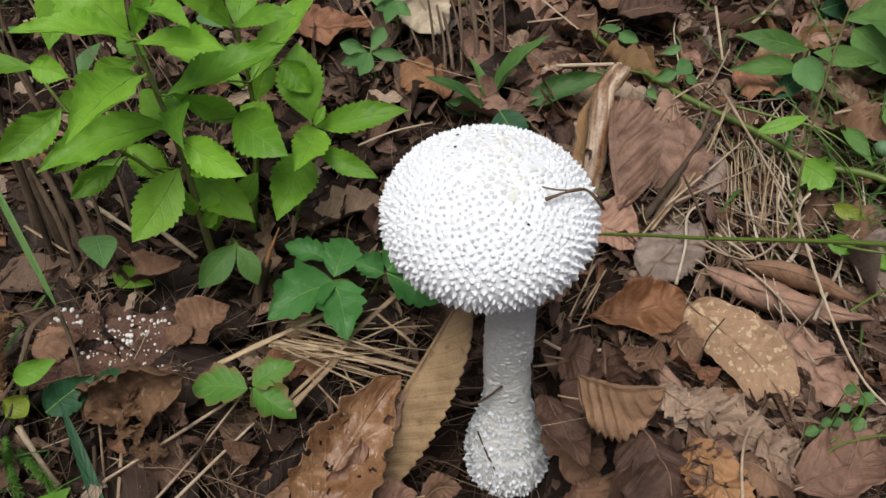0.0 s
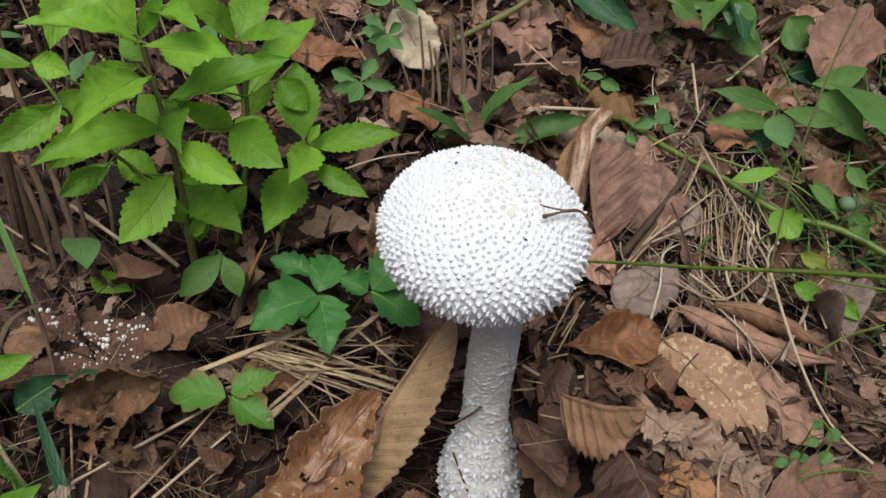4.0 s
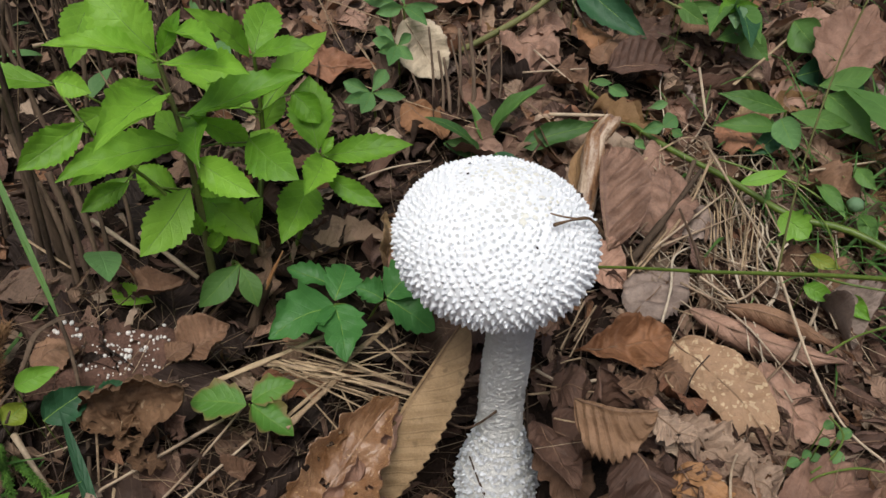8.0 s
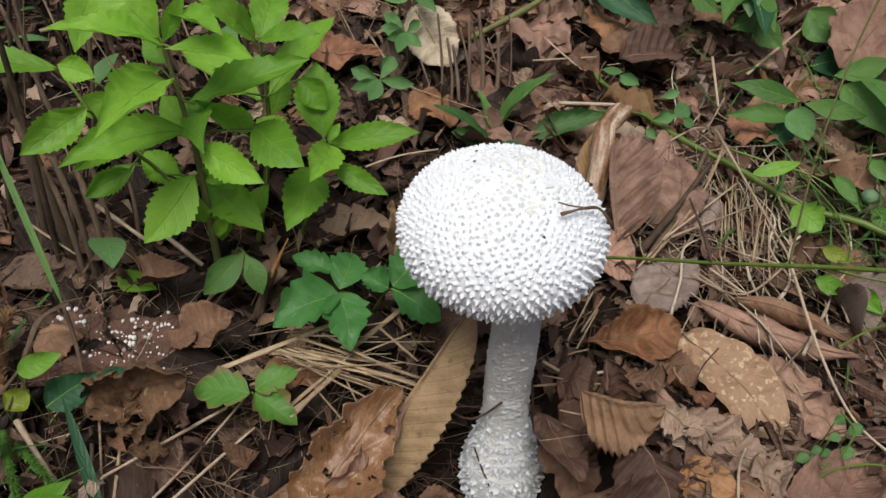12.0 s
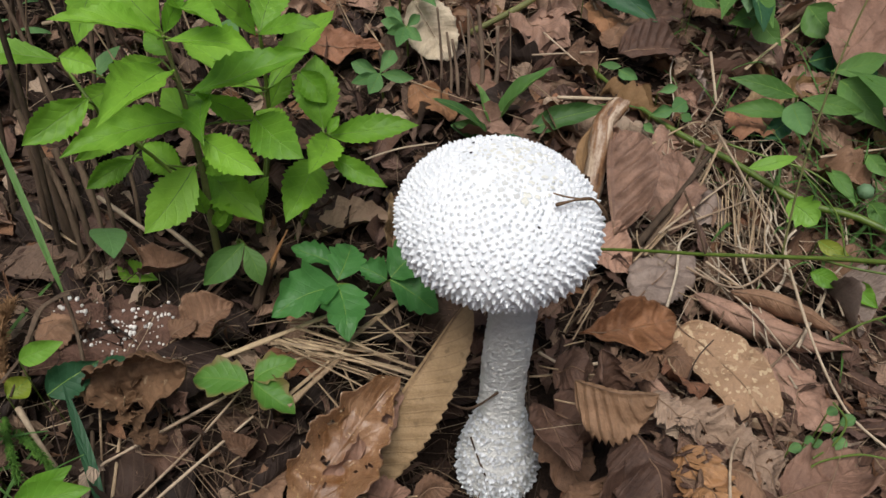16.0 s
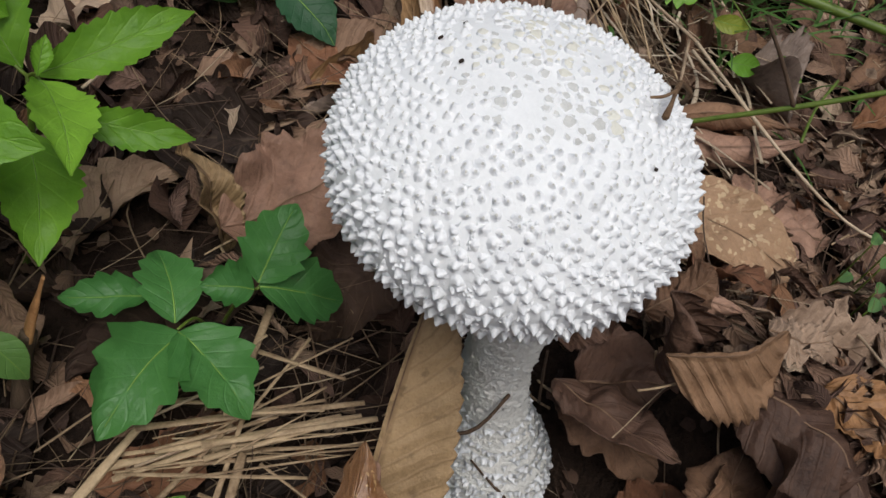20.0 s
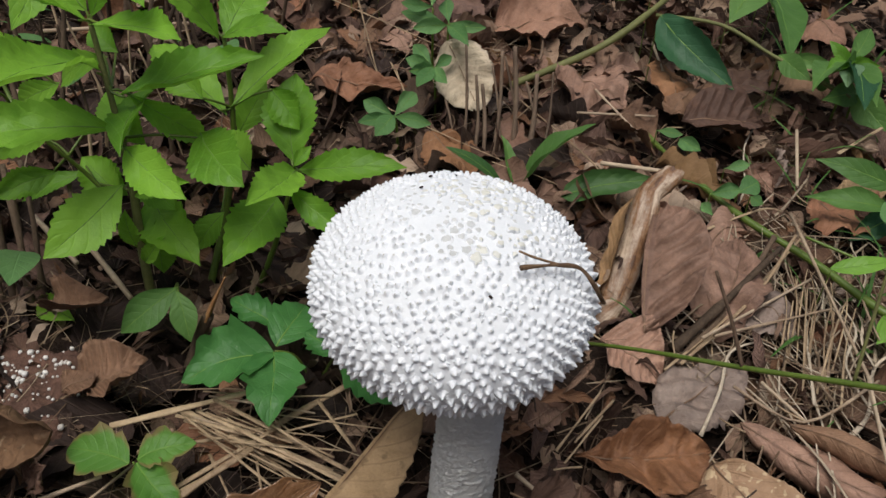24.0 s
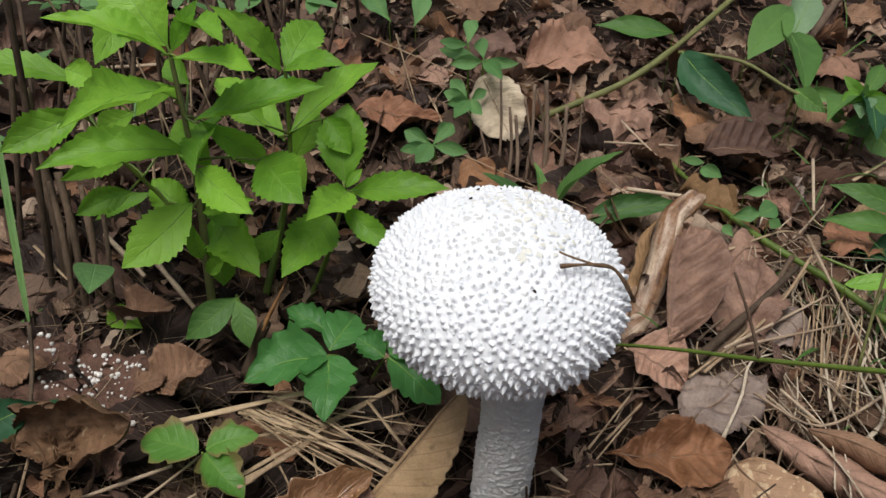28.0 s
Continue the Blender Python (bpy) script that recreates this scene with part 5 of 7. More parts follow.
plant_with("round_leaved_creeper", (0.178, -0.009, 0.039), "tiny creeper with round green leaves", "creeper", [
    ((0.178, -0.009, 0.094), (0.184, -0.007, 0.096), 0.006, (0.0, -0.3, 0.95), "round"),
    ((0.184, -0.015, 0.093), (0.192, -0.012, 0.096), 0.007, (0.0, -0.3, 0.95), "round"),
    ((0.172, -0.020, 0.093), (0.178, -0.018, 0.095), 0.005, (0.0, -0.3, 0.95), "round"),
    ((0.160, -0.028, 0.092), (0.165, -0.026, 0.094), 0.005, (0.0, -0.3, 0.95), "round"),
    ((0.150, -0.033, 0.091), (0.157, -0.031, 0.093), 0.006, (0.0, -0.3, 0.95), "round"),
    ((0.158, -0.033, 0.091), (0.161, -0.032, 0.093), 0.004, (0.0, -0.3, 0.95), "round"),
    ((0.161, -0.037, 0.091), (0.166, -0.035, 0.093), 0.005, (0.0, -0.3, 0.95), "round"),
    ((0.174, -0.030, 0.091), (0.183, -0.027, 0.094), 0.008, (0.0, -0.3, 0.95), "round"),
    ((0.178, -0.042, 0.090), (0.185, -0.039, 0.092), 0.006, (0.0, -0.3, 0.95), "round"),
    ((0.166, -0.045, 0.090), (0.171, -0.044, 0.092), 0.005, (0.0, -0.3, 0.95), "round"),
    ((0.155, -0.043, 0.090), (0.160, -0.041, 0.092), 0.005, (0.0, -0.3, 0.95), "round"),
    ((0.194, -0.055, 0.056), (0.206, -0.057, 0.058), 0.010, (0.0, -0.3, 0.95), "round"),
    ((0.221, -0.056, 0.056), (0.231, -0.058, 0.058), 0.008, (0.0, -0.3, 0.95), "round"),
    ((0.195, -0.064, 0.055), (0.202, -0.065, 0.057), 0.006, (0.0, -0.3, 0.95), "round"),
    ((0.181, -0.008, 0.062), (0.189, -0.009, 0.064), 0.006, (0.0, -0.3, 0.95), "round"),
    ((0.181, -0.056, 0.056), (0.191, -0.057, 0.058), 0.009, (0.0, -0.3, 0.95), "round")],
    [([(0.181, -0.005, 0.024), (0.179, -0.008, 0.064), (0.178, -0.009, 0.094)], 0.0005, 0.0004),
     ([(0.187, -0.011, 0.023), (0.185, -0.014, 0.063), (0.184, -0.015, 0.093)], 0.0005, 0.0004),
     ([(0.175, -0.016, 0.023), (0.173, -0.019, 0.063), (0.172, -0.020, 0.093)], 0.0005, 0.0004),
     ([(0.163, -0.024, 0.022), (0.161, -0.027, 0.062), (0.160, -0.028, 0.092)], 0.0005, 0.0004),
     ([(0.153, -0.029, 0.021), (0.151, -0.032, 0.061), (0.150, -0.033, 0.091)], 0.0005, 0.0004),
     ([(0.161, -0.029, 0.021), (0.159, -0.032, 0.061), (0.158, -0.033, 0.091)], 0.0005, 0.0004),
     ([(0.164, -0.033, 0.021), (0.162, -0.036, 0.061), (0.161, -0.037, 0.091)], 0.0005, 0.0004),
     ([(0.177, -0.026, 0.021), (0.175, -0.029, 0.061), (0.174, -0.030, 0.091)], 0.0005, 0.0004),
     ([(0.181, -0.038, 0.020), (0.179, -0.041, 0.060), (0.178, -0.042, 0.090)], 0.0005, 0.0004),
     ([(0.169, -0.041, 0.020), (0.167, -0.044, 0.060), (0.166, -0.045, 0.090)], 0.0005, 0.0004),
     ([(0.158, -0.039, 0.020), (0.156, -0.042, 0.060), (0.155, -0.043, 0.090)], 0.0005, 0.0004),
     ([(0.197, -0.051, 0.018), (0.195, -0.054, 0.042), (0.194, -0.055, 0.056)], 0.0005, 0.0004),
     ([(0.224, -0.052, 0.018), (0.222, -0.055, 0.042), (0.221, -0.056, 0.056)], 0.0005, 0.0004),
     ([(0.198, -0.060, 0.017), (0.196, -0.063, 0.041), (0.195, -0.064, 0.055)], 0.0005, 0.0004),
     ([(0.184, -0.004, 0.024), (0.182, -0.007, 0.048), (0.181, -0.008, 0.062)], 0.0005, 0.0004),
     ([(0.184, -0.052, 0.018), (0.182, -0.055, 0.042), (0.181, -0.056, 0.056)], 0.0005, 0.0004)])

# the long green bramble shoot that passes beside the cap
bramble = thing("bramble_shoot", (0.0, 0.105, 0.10), "long thin green bramble shoot arching beside the cap", "shoot")
stem_of(bramble, [(-0.010, 0.115, 0.090), (0.052, 0.056, 0.150), (0.090, 0.019, 0.184), (0.115, -0.004, 0.206), (0.140, -0.029, 0.229), (0.205, -0.095, 0.285)], 0.0008, 0.0012, GREEN_STEM)
stem_of(bramble, [(0.090, 0.019, 0.184), (0.083, 0.027, 0.198), (0.0745, 0.035, 0.212)], 0.0008, 0.0006, BARK, "side_twig")
stem_of(bramble, [(0.115, -0.004, 0.206), (0.1155, 0.010, 0.240), (0.118, 0.022, 0.270), (0.124, 0.036, 0.300), (0.130, 0.044, 0.330)], 0.0006, 0.0004, BROWN_STEM, "upright_twig")
for at in ((0.1157, 0.0145, 0.2545), (0.1205, 0.029, 0.283)):
    stem_of(bramble, [Vector(at) - Vector((0, 0, 0.001)), Vector(at) + Vector((0, 0, 0.001))], 0.0010, 0.0010, BROWN_STEM, "knot")
stem_of(bramble, [(0.128, -0.016, 0.216), (0.150, -0.022, 0.216), (0.190, -0.05, 0.235)], 0.0006, 0.0006, GREEN_STEM, "side_shoot")


# ---- dry and woody stalks ----
def stalk(points, r0, r1, kind):
    label, category, group = {
        "greenstem": ("smooth green creeping stem among dry grass", "stem", ""),
        "brownstem": ("thin olive brown trailing stem", "stem", ""),
        "bark": ("dark brown woody dead stalk", "stalk", "dark stalks"),
        "stub": ("thin brown dry stalk standing behind the mushroom", "stalk", "upright stalks"),
        "straw": ("dry tan straw on the leaf litter", "straw", "loose straws"),
        "palestick": ("pale thin dry stick on the leaf litter", "stick", "loose straws")}[kind]
    thin = 0.8 if kind == "straw" else 1.0
    v, f = tube(points, r0 * thin, r1 * thin, 8, 0.5 if kind in ("straw", "bark") else 0.3, True, 0.45 if kind == "straw" else 1.0)
    name = {"greenstem": "creeping_stem", "brownstem": "trailing_stem", "bark": "dead_stalk", "stub": "dry_stalk", "straw": "straw", "palestick": "pale_stick"}[kind]
    return tagged(mesh_object(name, v, f, STALKS[kind], points[0]), label, category, group)


stalk([(0.077, 0.372, 0.096), (0.091, 0.343, 0.094), (0.140, 0.276, 0.090), (0.186, 0.234, 0.088), (0.227, 0.191, 0.086), (0.281, 0.167, 0.085), (0.391, 0.057, 0.072), (0.506, -0.011, 0.064)], 0.0018, 0.0032, "greenstem")
stalk([(-0.023, 0.403, 0.093), (0.039, 0.421, 0.126), (0.079, 0.458, 0.150), (0.138, 0.568, 0.173)], 0.0031, 0.0025, "brownstem")
stalk([(0.082, 0.451, 0.149), (0.133, 0.450, 0.149), (0.175, 0.432, 0.137), (0.232, 0.406, 0.124)], 0.0016, 0.0016, "brownstem")
stalk([(0.177, 0.237, 0.103), (0.205, 0.224, 0.102), (0.236, 0.211, 0.100), (0.261, 0.179, 0.096)], 0.0010, 0.0008, "greenstem")
stalk([(0.228, 0.223, 0.097), (0.246, 0.177, 0.091), (0.241, 0.134, 0.086)], 0.0007, 0.0006, "greenstem")
stalk([(0.208, 0.058, 0.082), (0.232, 0.072, 0.084), (0.261, 0.083, 0.085)], 0.0008, 0.0008, "greenstem")
stalk([(0.158, -0.042, 0.098), (0.173, -0.032, 0.099), (0.183, -0.019, 0.101), (0.179, -0.007, 0.102)], 0.0007, 0.0006, "greenstem")
stalk([(0.150, -0.052, 0.097), (0.161, -0.044, 0.098), (0.184, -0.038, 0.098), (0.199, -0.040, 0.098)], 0.0006, 0.0006, "greenstem")
stalk([(0.100, 0.150, 0.071), (0.129, 0.182, 0.089), (0.160, 0.222, 0.102)], 0.0031, 0.0017, "bark")
stalk([(0.103, 0.137, 0.073), (0.146, 0.191, 0.088), (0.171, 0.237, 0.103)], 0.0015, 0.0012, "straw")
tuft_rnd = random.Random(52)
for k in range(16):
    x = 0.163 + 0.0022 * k + tuft_rnd.gauss(0, 0.002)
    y = 0.150 + tuft_rnd.gauss(0, 0.008)
    stalk([(x - 0.006, y, 0.070), (x + tuft_rnd.gauss(0, 0.003), y + 0.035, 0.080 + tuft_rnd.uniform(0, 0.006)), (x + 0.008 + tuft_rnd.gauss(0, 0.006), y + 0.072, 0.085)], tuft_rnd.uniform(0.0006, 0.0012), 0.0005, "straw")
stalk([(-0.303, 0.119, 0.039), (-0.303, 0.134, 0.155), (-0.309, 0.149, 0.248)], 0.0026, 0.0021, "bark")
stalk([(-0.275, 0.111, 0.038), (-0.283, 0.126, 0.098), (-0.296, 0.141, 0.133)], 0.0025, 0.0020, "bark")
stalk([(-0.269, 0.116, 0.039), (-0.275, 0.131, 0.093), (-0.286, 0.146, 0.123)], 0.0027, 0.0022, "bark")
stalk([(-0.283, 0.110, 0.038), (-0.290, 0.125, 0.094), (-0.303, 0.140, 0.126)], 0.0021, 0.0017, "bark")
stalk([(-0.264, 0.121, 0.040), (-0.268, 0.136, 0.094), (-0.278, 0.151, 0.124)], 0.0019, 0.0015, "bark")
stalk([(-0.298, 0.130, 0.041), (-0.308, 0.145, 0.106), (-0.323, 0.160, 0.148)], 0.0035, 0.0028, "bark")
stalk([(-0.322, 0.144, 0.042), (-0.322, 0.159, 0.117), (-0.329, 0.174, 0.169)], 0.0027, 0.0021, "bark")
stalk([(-0.349, 0.153, 0.043), (-0.344, 0.168, 0.121), (-0.345, 0.183, 0.175)], 0.0023, 0.0018, "bark")
stalk([(-0.256, 0.143, 0.042), (-0.258, 0.158, 0.085), (-0.266, 0.173, 0.105)], 0.0015, 0.0012, "bark")
stalk([(-0.289, 0.112, 0.038), (-0.288, 0.127, 0.092), (-0.292, 0.142, 0.121)], 0.0017, 0.0014, "bark")
stalk([(-0.045, 0.309, 0.072), (-0.047, 0.319, 0.113), (-0.053, 0.329, 0.154)], 0.0013, 0.0009, "stub")
stalk([(-0.037, 0.311, 0.072), (-0.038, 0.321, 0.102), (-0.044, 0.331, 0.132)], 0.0015, 0.0011, "stub")
stalk([(-0.030, 0.313, 0.073), (-0.033, 0.323, 0.099), (-0.039, 0.333, 0.125)], 0.0018, 0.0012, "stub")
stalk([(-0.024, 0.315, 0.073), (-0.024, 0.325, 0.112), (-0.028, 0.335, 0.151)], 0.0015, 0.0011, "stub")
stalk([(-0.010, 0.318, 0.073), (-0.013, 0.328, 0.114), (-0.020, 0.338, 0.154)], 0.0022, 0.0016, "stub")
stalk([(0.001, 0.321, 0.074), (0.001, 0.331, 0.104), (-0.002, 0.341, 0.135)], 0.0020, 0.0014, "stub")
stalk([(-0.005, 0.320, 0.073), (-0.013, 0.330, 0.109), (-0.026, 0.340, 0.145)], 0.0011, 0.0008, "stub")
stalk([(-0.018, 0.316, 0.073), (-0.024, 0.326, 0.107), (-0.034, 0.336, 0.140)], 0.0011, 0.0008, "stub")
stalk([(0.011, 0.328, 0.074), (0.012, 0.338, 0.105), (0.009, 0.348, 0.135)], 0.0009, 0.0006, "stub")
stalk([(-0.052, 0.318, 0.073), (-0.057, 0.328, 0.089), (-0.065, 0.338, 0.106)], 0.0011, 0.0008, "stub")
stalk([(0.006, 0.334, 0.075), (0.001, 0.344, 0.099), (-0.009, 0.354, 0.122)], 0.0011, 0.0008, "stub")
stalk([(-0.228, -0.064, 0.049), (-0.227, -0.042, 0.052), (-0.215, -0.030, 0.053), (-0.166, 0.008, 0.058)], 0.0010, 0.0009, "palestick")
stalk([(-0.206, -0.061, 0.046), (-0.180, -0.022, 0.050), (-0.156, 0.021, 0.055)], 0.0009, 0.0007, "palestick")
stalk([(-0.196, -0.063, 0.049), (-0.168, -0.029, 0.054), (-0.148, -0.004, 0.056)], 0.0010, 0.0008, "palestick")
stalk([(-0.146, 0.052, 0.061), (-0.086, 0.037, 0.059)], 0.0025, 0.0020, "straw")
stalk([(-0.132, 0.060, 0.064), (-0.052, 0.034, 0.061)], 0.0021, 0.0017, "straw")
stalk([(-0.129, 0.048, 0.065), (-0.056, 0.029, 0.063)], 0.0019, 0.0015, "straw")
stalk([(-0.145, 0.044, 0.066), (-0.100, 0.040, 0.066)], 0.0017, 0.0013, "straw")
stalk([(-0.114, 0.042, 0.068), (-0.052, 0.024, 0.066)], 0.0020, 0.0017, "straw")
stalk([(-0.123, 0.058, 0.062), (-0.065, 0.042, 0.060)], 0.0015, 0.0012, "straw")
stalk([(-0.175, 0.034, 0.061), (-0.112, 0.071, 0.065)], 0.0025, 0.0020, "straw")
stalk([(-0.155, 0.022, 0.062), (-0.101, 0.046, 0.065)], 0.0014, 0.0012, "straw")
stalk([(-0.135, 0.001, 0.061), (-0.094, 0.049, 0.067)], 0.0016, 0.0013, "straw")
stalk([(-0.128, 0.000, 0.063), (-0.102, 0.033, 0.067)], 0.0027, 0.0022, "straw")
stalk([(-0.117, 0.065, 0.063), (-0.087, 0.050, 0.061)], 0.0013, 0.0010, "straw")
stalk([(-0.094, 0.048, 0.063), (-0.060, 0.067, 0.065)], 0.0010, 0.0008, "straw")
stalk([(-0.081, 0.069, 0.067), (-0.055, 0.045, 0.064)], 0.0017, 0.0014, "straw")
stalk([(-0.121, 0.027, 0.064), (-0.095, -0.002, 0.061)], 0.0012, 0.0010, "straw")
stalk([(-0.098, 0.027, 0.066), (-0.088, 0.008, 0.064)], 0.0008, 0.0006, "straw")
stalk([(-0.098, 0.054, 0.061), (-0.068, 0.087, 0.065)], 0.0025, 0.0020, "straw")
stalk([(-0.106, 0.067, 0.065), (-0.075, 0.075, 0.066)], 0.0011, 0.0009, "straw")
stalk([(0.195, 0.133, 0.091), (0.198, 0.061, 0.077), (0.208, 0.015, 0.067), (0.226, -0.010, 0.064)], 0.0010, 0.0008, "palestick")
stalk([(0.170, 0.256, 0.106), (0.195, 0.133, 0.091)], 0.0011, 0.0009, "palestick")
stalk([(0.094, 0.130, 0.073), (0.134, 0.182, 0.079), (0.186, 0.263, 0.089)], 0.0011, 0.0009, "straw")
stalk([(0.101, 0.138, 0.072), (0.135, 0.190, 0.080), (0.162, 0.245, 0.094)], 0.0022, 0.0018, "bark")
stalk([(0.113, 0.150, 0.083), (0.180, 0.212, 0.090)], 0.0009, 0.0008, "palestick")
stalk([(0.121, 0.157, 0.080), (0.190, 0.194, 0.084)], 0.0010, 0.0008, "palestick")
stalk([(0.052, 0.306, 0.092), (0.107, 0.309, 0.092)], 0.0017, 0.0014, "palestick")
stalk([(0.116, 0.244, 0.089), (0.158, 0.277, 0.093), (0.172, 0.279, 0.093)], 0.0014, 0.0011, "straw")
stalk([(0.191, 0.368, 0.109), (0.183, 0.301, 0.101)], 0.0012, 0.0010, "palestick")
stalk([(0.217, 0.346, 0.107), (0.289, 0.425, 0.116)], 0.0016, 0.0013, "straw")
stalk([(0.258, 0.297, 0.096), (0.326, 0.311, 0.097)], 0.0010, 0.0008, "straw")
stalk([(0.254, 0.240, 0.094), (0.313, 0.255, 0.096)], 0.0011, 0.0009, "palestick")
stalk([(0.095, -0.088, 0.124), (0.103, -0.059, 0.123), (0.126, -0.024, 0.102)], 0.0008, 0.0006, "palestick")
stalk([(0.130, 0.126, 0.074), (0.165, 0.111, 0.072), (0.209, 0.147, 0.077)], 0.0009, 0.0008, "palestick")
stalk([(0.146, 0.134, 0.073), (0.166, 0.113, 0.071)], 0.0010, 0.0008, "palestick")
stalk([(0.200, 0.136, 0.081), (0.200, 0.106, 0.078)], 0.0011, 0.0009, "palestick")
stalk([(-0.113, 0.332, 0.097), (-0.059, 0.307, 0.094), (0.024, 0.272, 0.090)], 0.0011, 0.0009, "straw")
stalk([(-0.012, 0.369, 0.099), (0.036, 0.319, 0.093), (0.054, 0.295, 0.090)], 0.0014, 0.0011, "straw")
stalk([(-0.102, 0.218, 0.081), (-0.077, 0.232, 0.083), (-0.047, 0.242, 0.084)], 0.0008, 0.0007, "palestick")
stalk([(-0.109, 0.369, 0.109), (-0.094, 0.334, 0.105)], 0.0008, 0.0006, "straw")
stalk([(0.015, 0.030, 0.064), (0.043, 0.034, 0.064), (0.071, 0.034, 0.064)], 0.0012, 0.0010, "straw")
stalk([(0.022, 0.045, 0.070), (0.039, 0.036, 0.069), (0.060, 0.039, 0.070)], 0.0011, 0.0009, "palestick")
stalk([(0.044, 0.055, 0.072), (0.061, 0.087, 0.075)], 0.0008, 0.0007, "straw")
stalk([(0.048, 0.068, 0.073), (0.066, 0.097, 0.077)], 0.0010, 0.0008, "straw")
stalk([(0.040, 0.065, 0.068), (0.060, 0.105, 0.073)], 0.0008, 0.0007, "straw")
stalk([(-0.201, 0.475, 0.117), (-0.129, 0.441, 0.113), (-0.078, 0.415, 0.110)], 0.0015, 0.0012, "straw")
stalk([(-0.170, 0.484, 0.118), (-0.119, 0.357, 0.103)], 0.0013, 0.0010, "straw")
stalk([(-0.393, 0.359, 0.100), (-0.275, 0.409, 0.106)], 0.0018, 0.0015, "palestick")
stalk([(-0.251, 0.153, 0.073), (-0.203, 0.115, 0.069)], 0.0018, 0.0015, "palestick")
stalk([(-0.326, 0.142, 0.072), (-0.289, 0.119, 0.069)], 0.0016, 0.0013, "straw")
stalk([(-0.287, 0.162, 0.076), (-0.243, 0.131, 0.073)], 0.0017, 0.0014, "palestick")
stalk([(0.198, 0.544, 0.130), (0.228, 0.612, 0.138), (0.267, 0.712, 0.150)], 0.0040, 0.0033, "bark")
stalk([(-0.115, 0.377, 0.110), (-0.091, 0.331, 0.105)], 0.0011, 0.0009, "straw")
stalk([(-0.021, 0.261, 0.106), (-0.010, 0.257, 0.106)], 0.0008, 0.0006, "straw")
stalk([(-0.286, -0.005, 0.064), (-0.284, 0.038, 0.080)], 0.0007, 0.0006, "bark")
stalk([(-0.217, -0.057, 0.042), (-0.223, -0.009, 0.054), (-0.218, -0.008, 0.074)], 0.0012, 0.0010, "straw")
stalk([(-0.221, -0.058, 0.042), (-0.242, 0.016, 0.067)], 0.0011, 0.0009, "straw")
stalk([(-0.283, -0.007, 0.056), (-0.262, -0.030, 0.053), (-0.250, -0.042, 0.052)], 0.0020, 0.0016, "palestick")
stalk([(0.043, 0.381, 0.111), (0.075, 0.334, 0.105)], 0.0009, 0.0007, "palestick")
stalk([(0.031, 0.347, 0.107), (0.088, 0.358, 0.108)], 0.0010, 0.0008, "palestick")
stalk([(0.086, 0.463, 0.121), (0.097, 0.405, 0.114)], 0.0012, 0.0010, "palestick")
stalk([(-0.127, 0.112, 0.082), (-0.102, 0.104, 0.081), (-0.075, 0.098, 0.081)], 0.0039, 0.0032, "bark")
stalk([(-0.108, 0.045, 0.056), (-0.061, 0.035, 0.055)], 0.0010, 0.0008, "palestick")
stalk([(-0.144, 0.049, 0.057), (-0.084, 0.035, 0.056)], 0.0010, 0.0008, "straw")
stalk([(-0.102, 0.038, 0.057), (-0.067, 0.020, 0.055)], 0.0005, 0.0004, "straw")
stalk([(-0.140, 0.055, 0.059), (-0.093, 0.040, 0.058)], 0.0015, 0.0013, "straw")
stalk([(-0.141, 0.066, 0.061), (-0.095, 0.071, 0.062)], 0.0007, 0.0006, "straw")
stalk([(-0.119, 0.045, 0.059), (-0.058, 0.020, 0.056)], 0.0015, 0.0012, "straw")
stalk([(-0.110, 0.041, 0.060), (-0.062, 0.047, 0.060)], 0.0010, 0.0008, "straw")
stalk([(-0.136, 0.062, 0.063), (-0.081, 0.064, 0.063)], 0.0006, 0.0005, "palestick")
stalk([(-0.138, 0.042, 0.061), (-0.103, 0.047, 0.061)], 0.0006, 0.0004, "straw")
stalk([(-0.128, 0.054, 0.063), (-0.090, 0.046, 0.062)], 0.0006, 0.0005, "straw")
stalk([(-0.122, 0.051, 0.063), (-0.068, 0.028, 0.060)], 0.0007, 0.0006, "straw")
stalk([(-0.128, 0.048, 0.063), (-0.063, 0.033, 0.062)], 0.0012, 0.0010, "straw")
stalk([(-0.126, 0.045, 0.064), (-0.072, 0.050, 0.064)], 0.0007, 0.0006, "straw")
stalk([(-0.137, 0.046, 0.064), (-0.081, 0.043, 0.064)], 0.0007, 0.0006, "palestick")
stalk([(-0.144, 0.047, 0.065), (-0.088, 0.026, 0.063)], 0.0007, 0.0006, "straw")
stalk([(-0.103, 0.055, 0.067), (-0.045, 0.059, 0.067)], 0.0007, 0.0006, "straw")
stalk([(-0.132, 0.049, 0.066), (-0.085, 0.041, 0.066)], 0.0012, 0.0010, "straw")
stalk([(-0.123, 0.039, 0.066), (-0.057, 0.015, 0.063)], 0.0010, 0.0008, "straw")
stalk([(-0.140, 0.045, 0.067), (-0.096, 0.031, 0.066)], 0.0007, 0.0006, "straw")
stalk([(-0.115, 0.037, 0.067), (-0.066, 0.029, 0.066)], 0.0015, 0.0012, "straw")
stalk([(-0.104, 0.037, 0.067), (-0.046, 0.018, 0.065)], 0.0007, 0.0005, "straw")
stalk([(-0.141, 0.043, 0.069), (-0.085, 0.015, 0.065)], 0.0012, 0.0010, "straw")
stalk([(-0.103, 0.049, 0.070), (-0.069, 0.035, 0.068)], 0.0012, 0.0010, "straw")
stalk([(-0.102, 0.029, 0.068), (-0.040, 0.012, 0.066)], 0.0005, 0.0004, "straw")
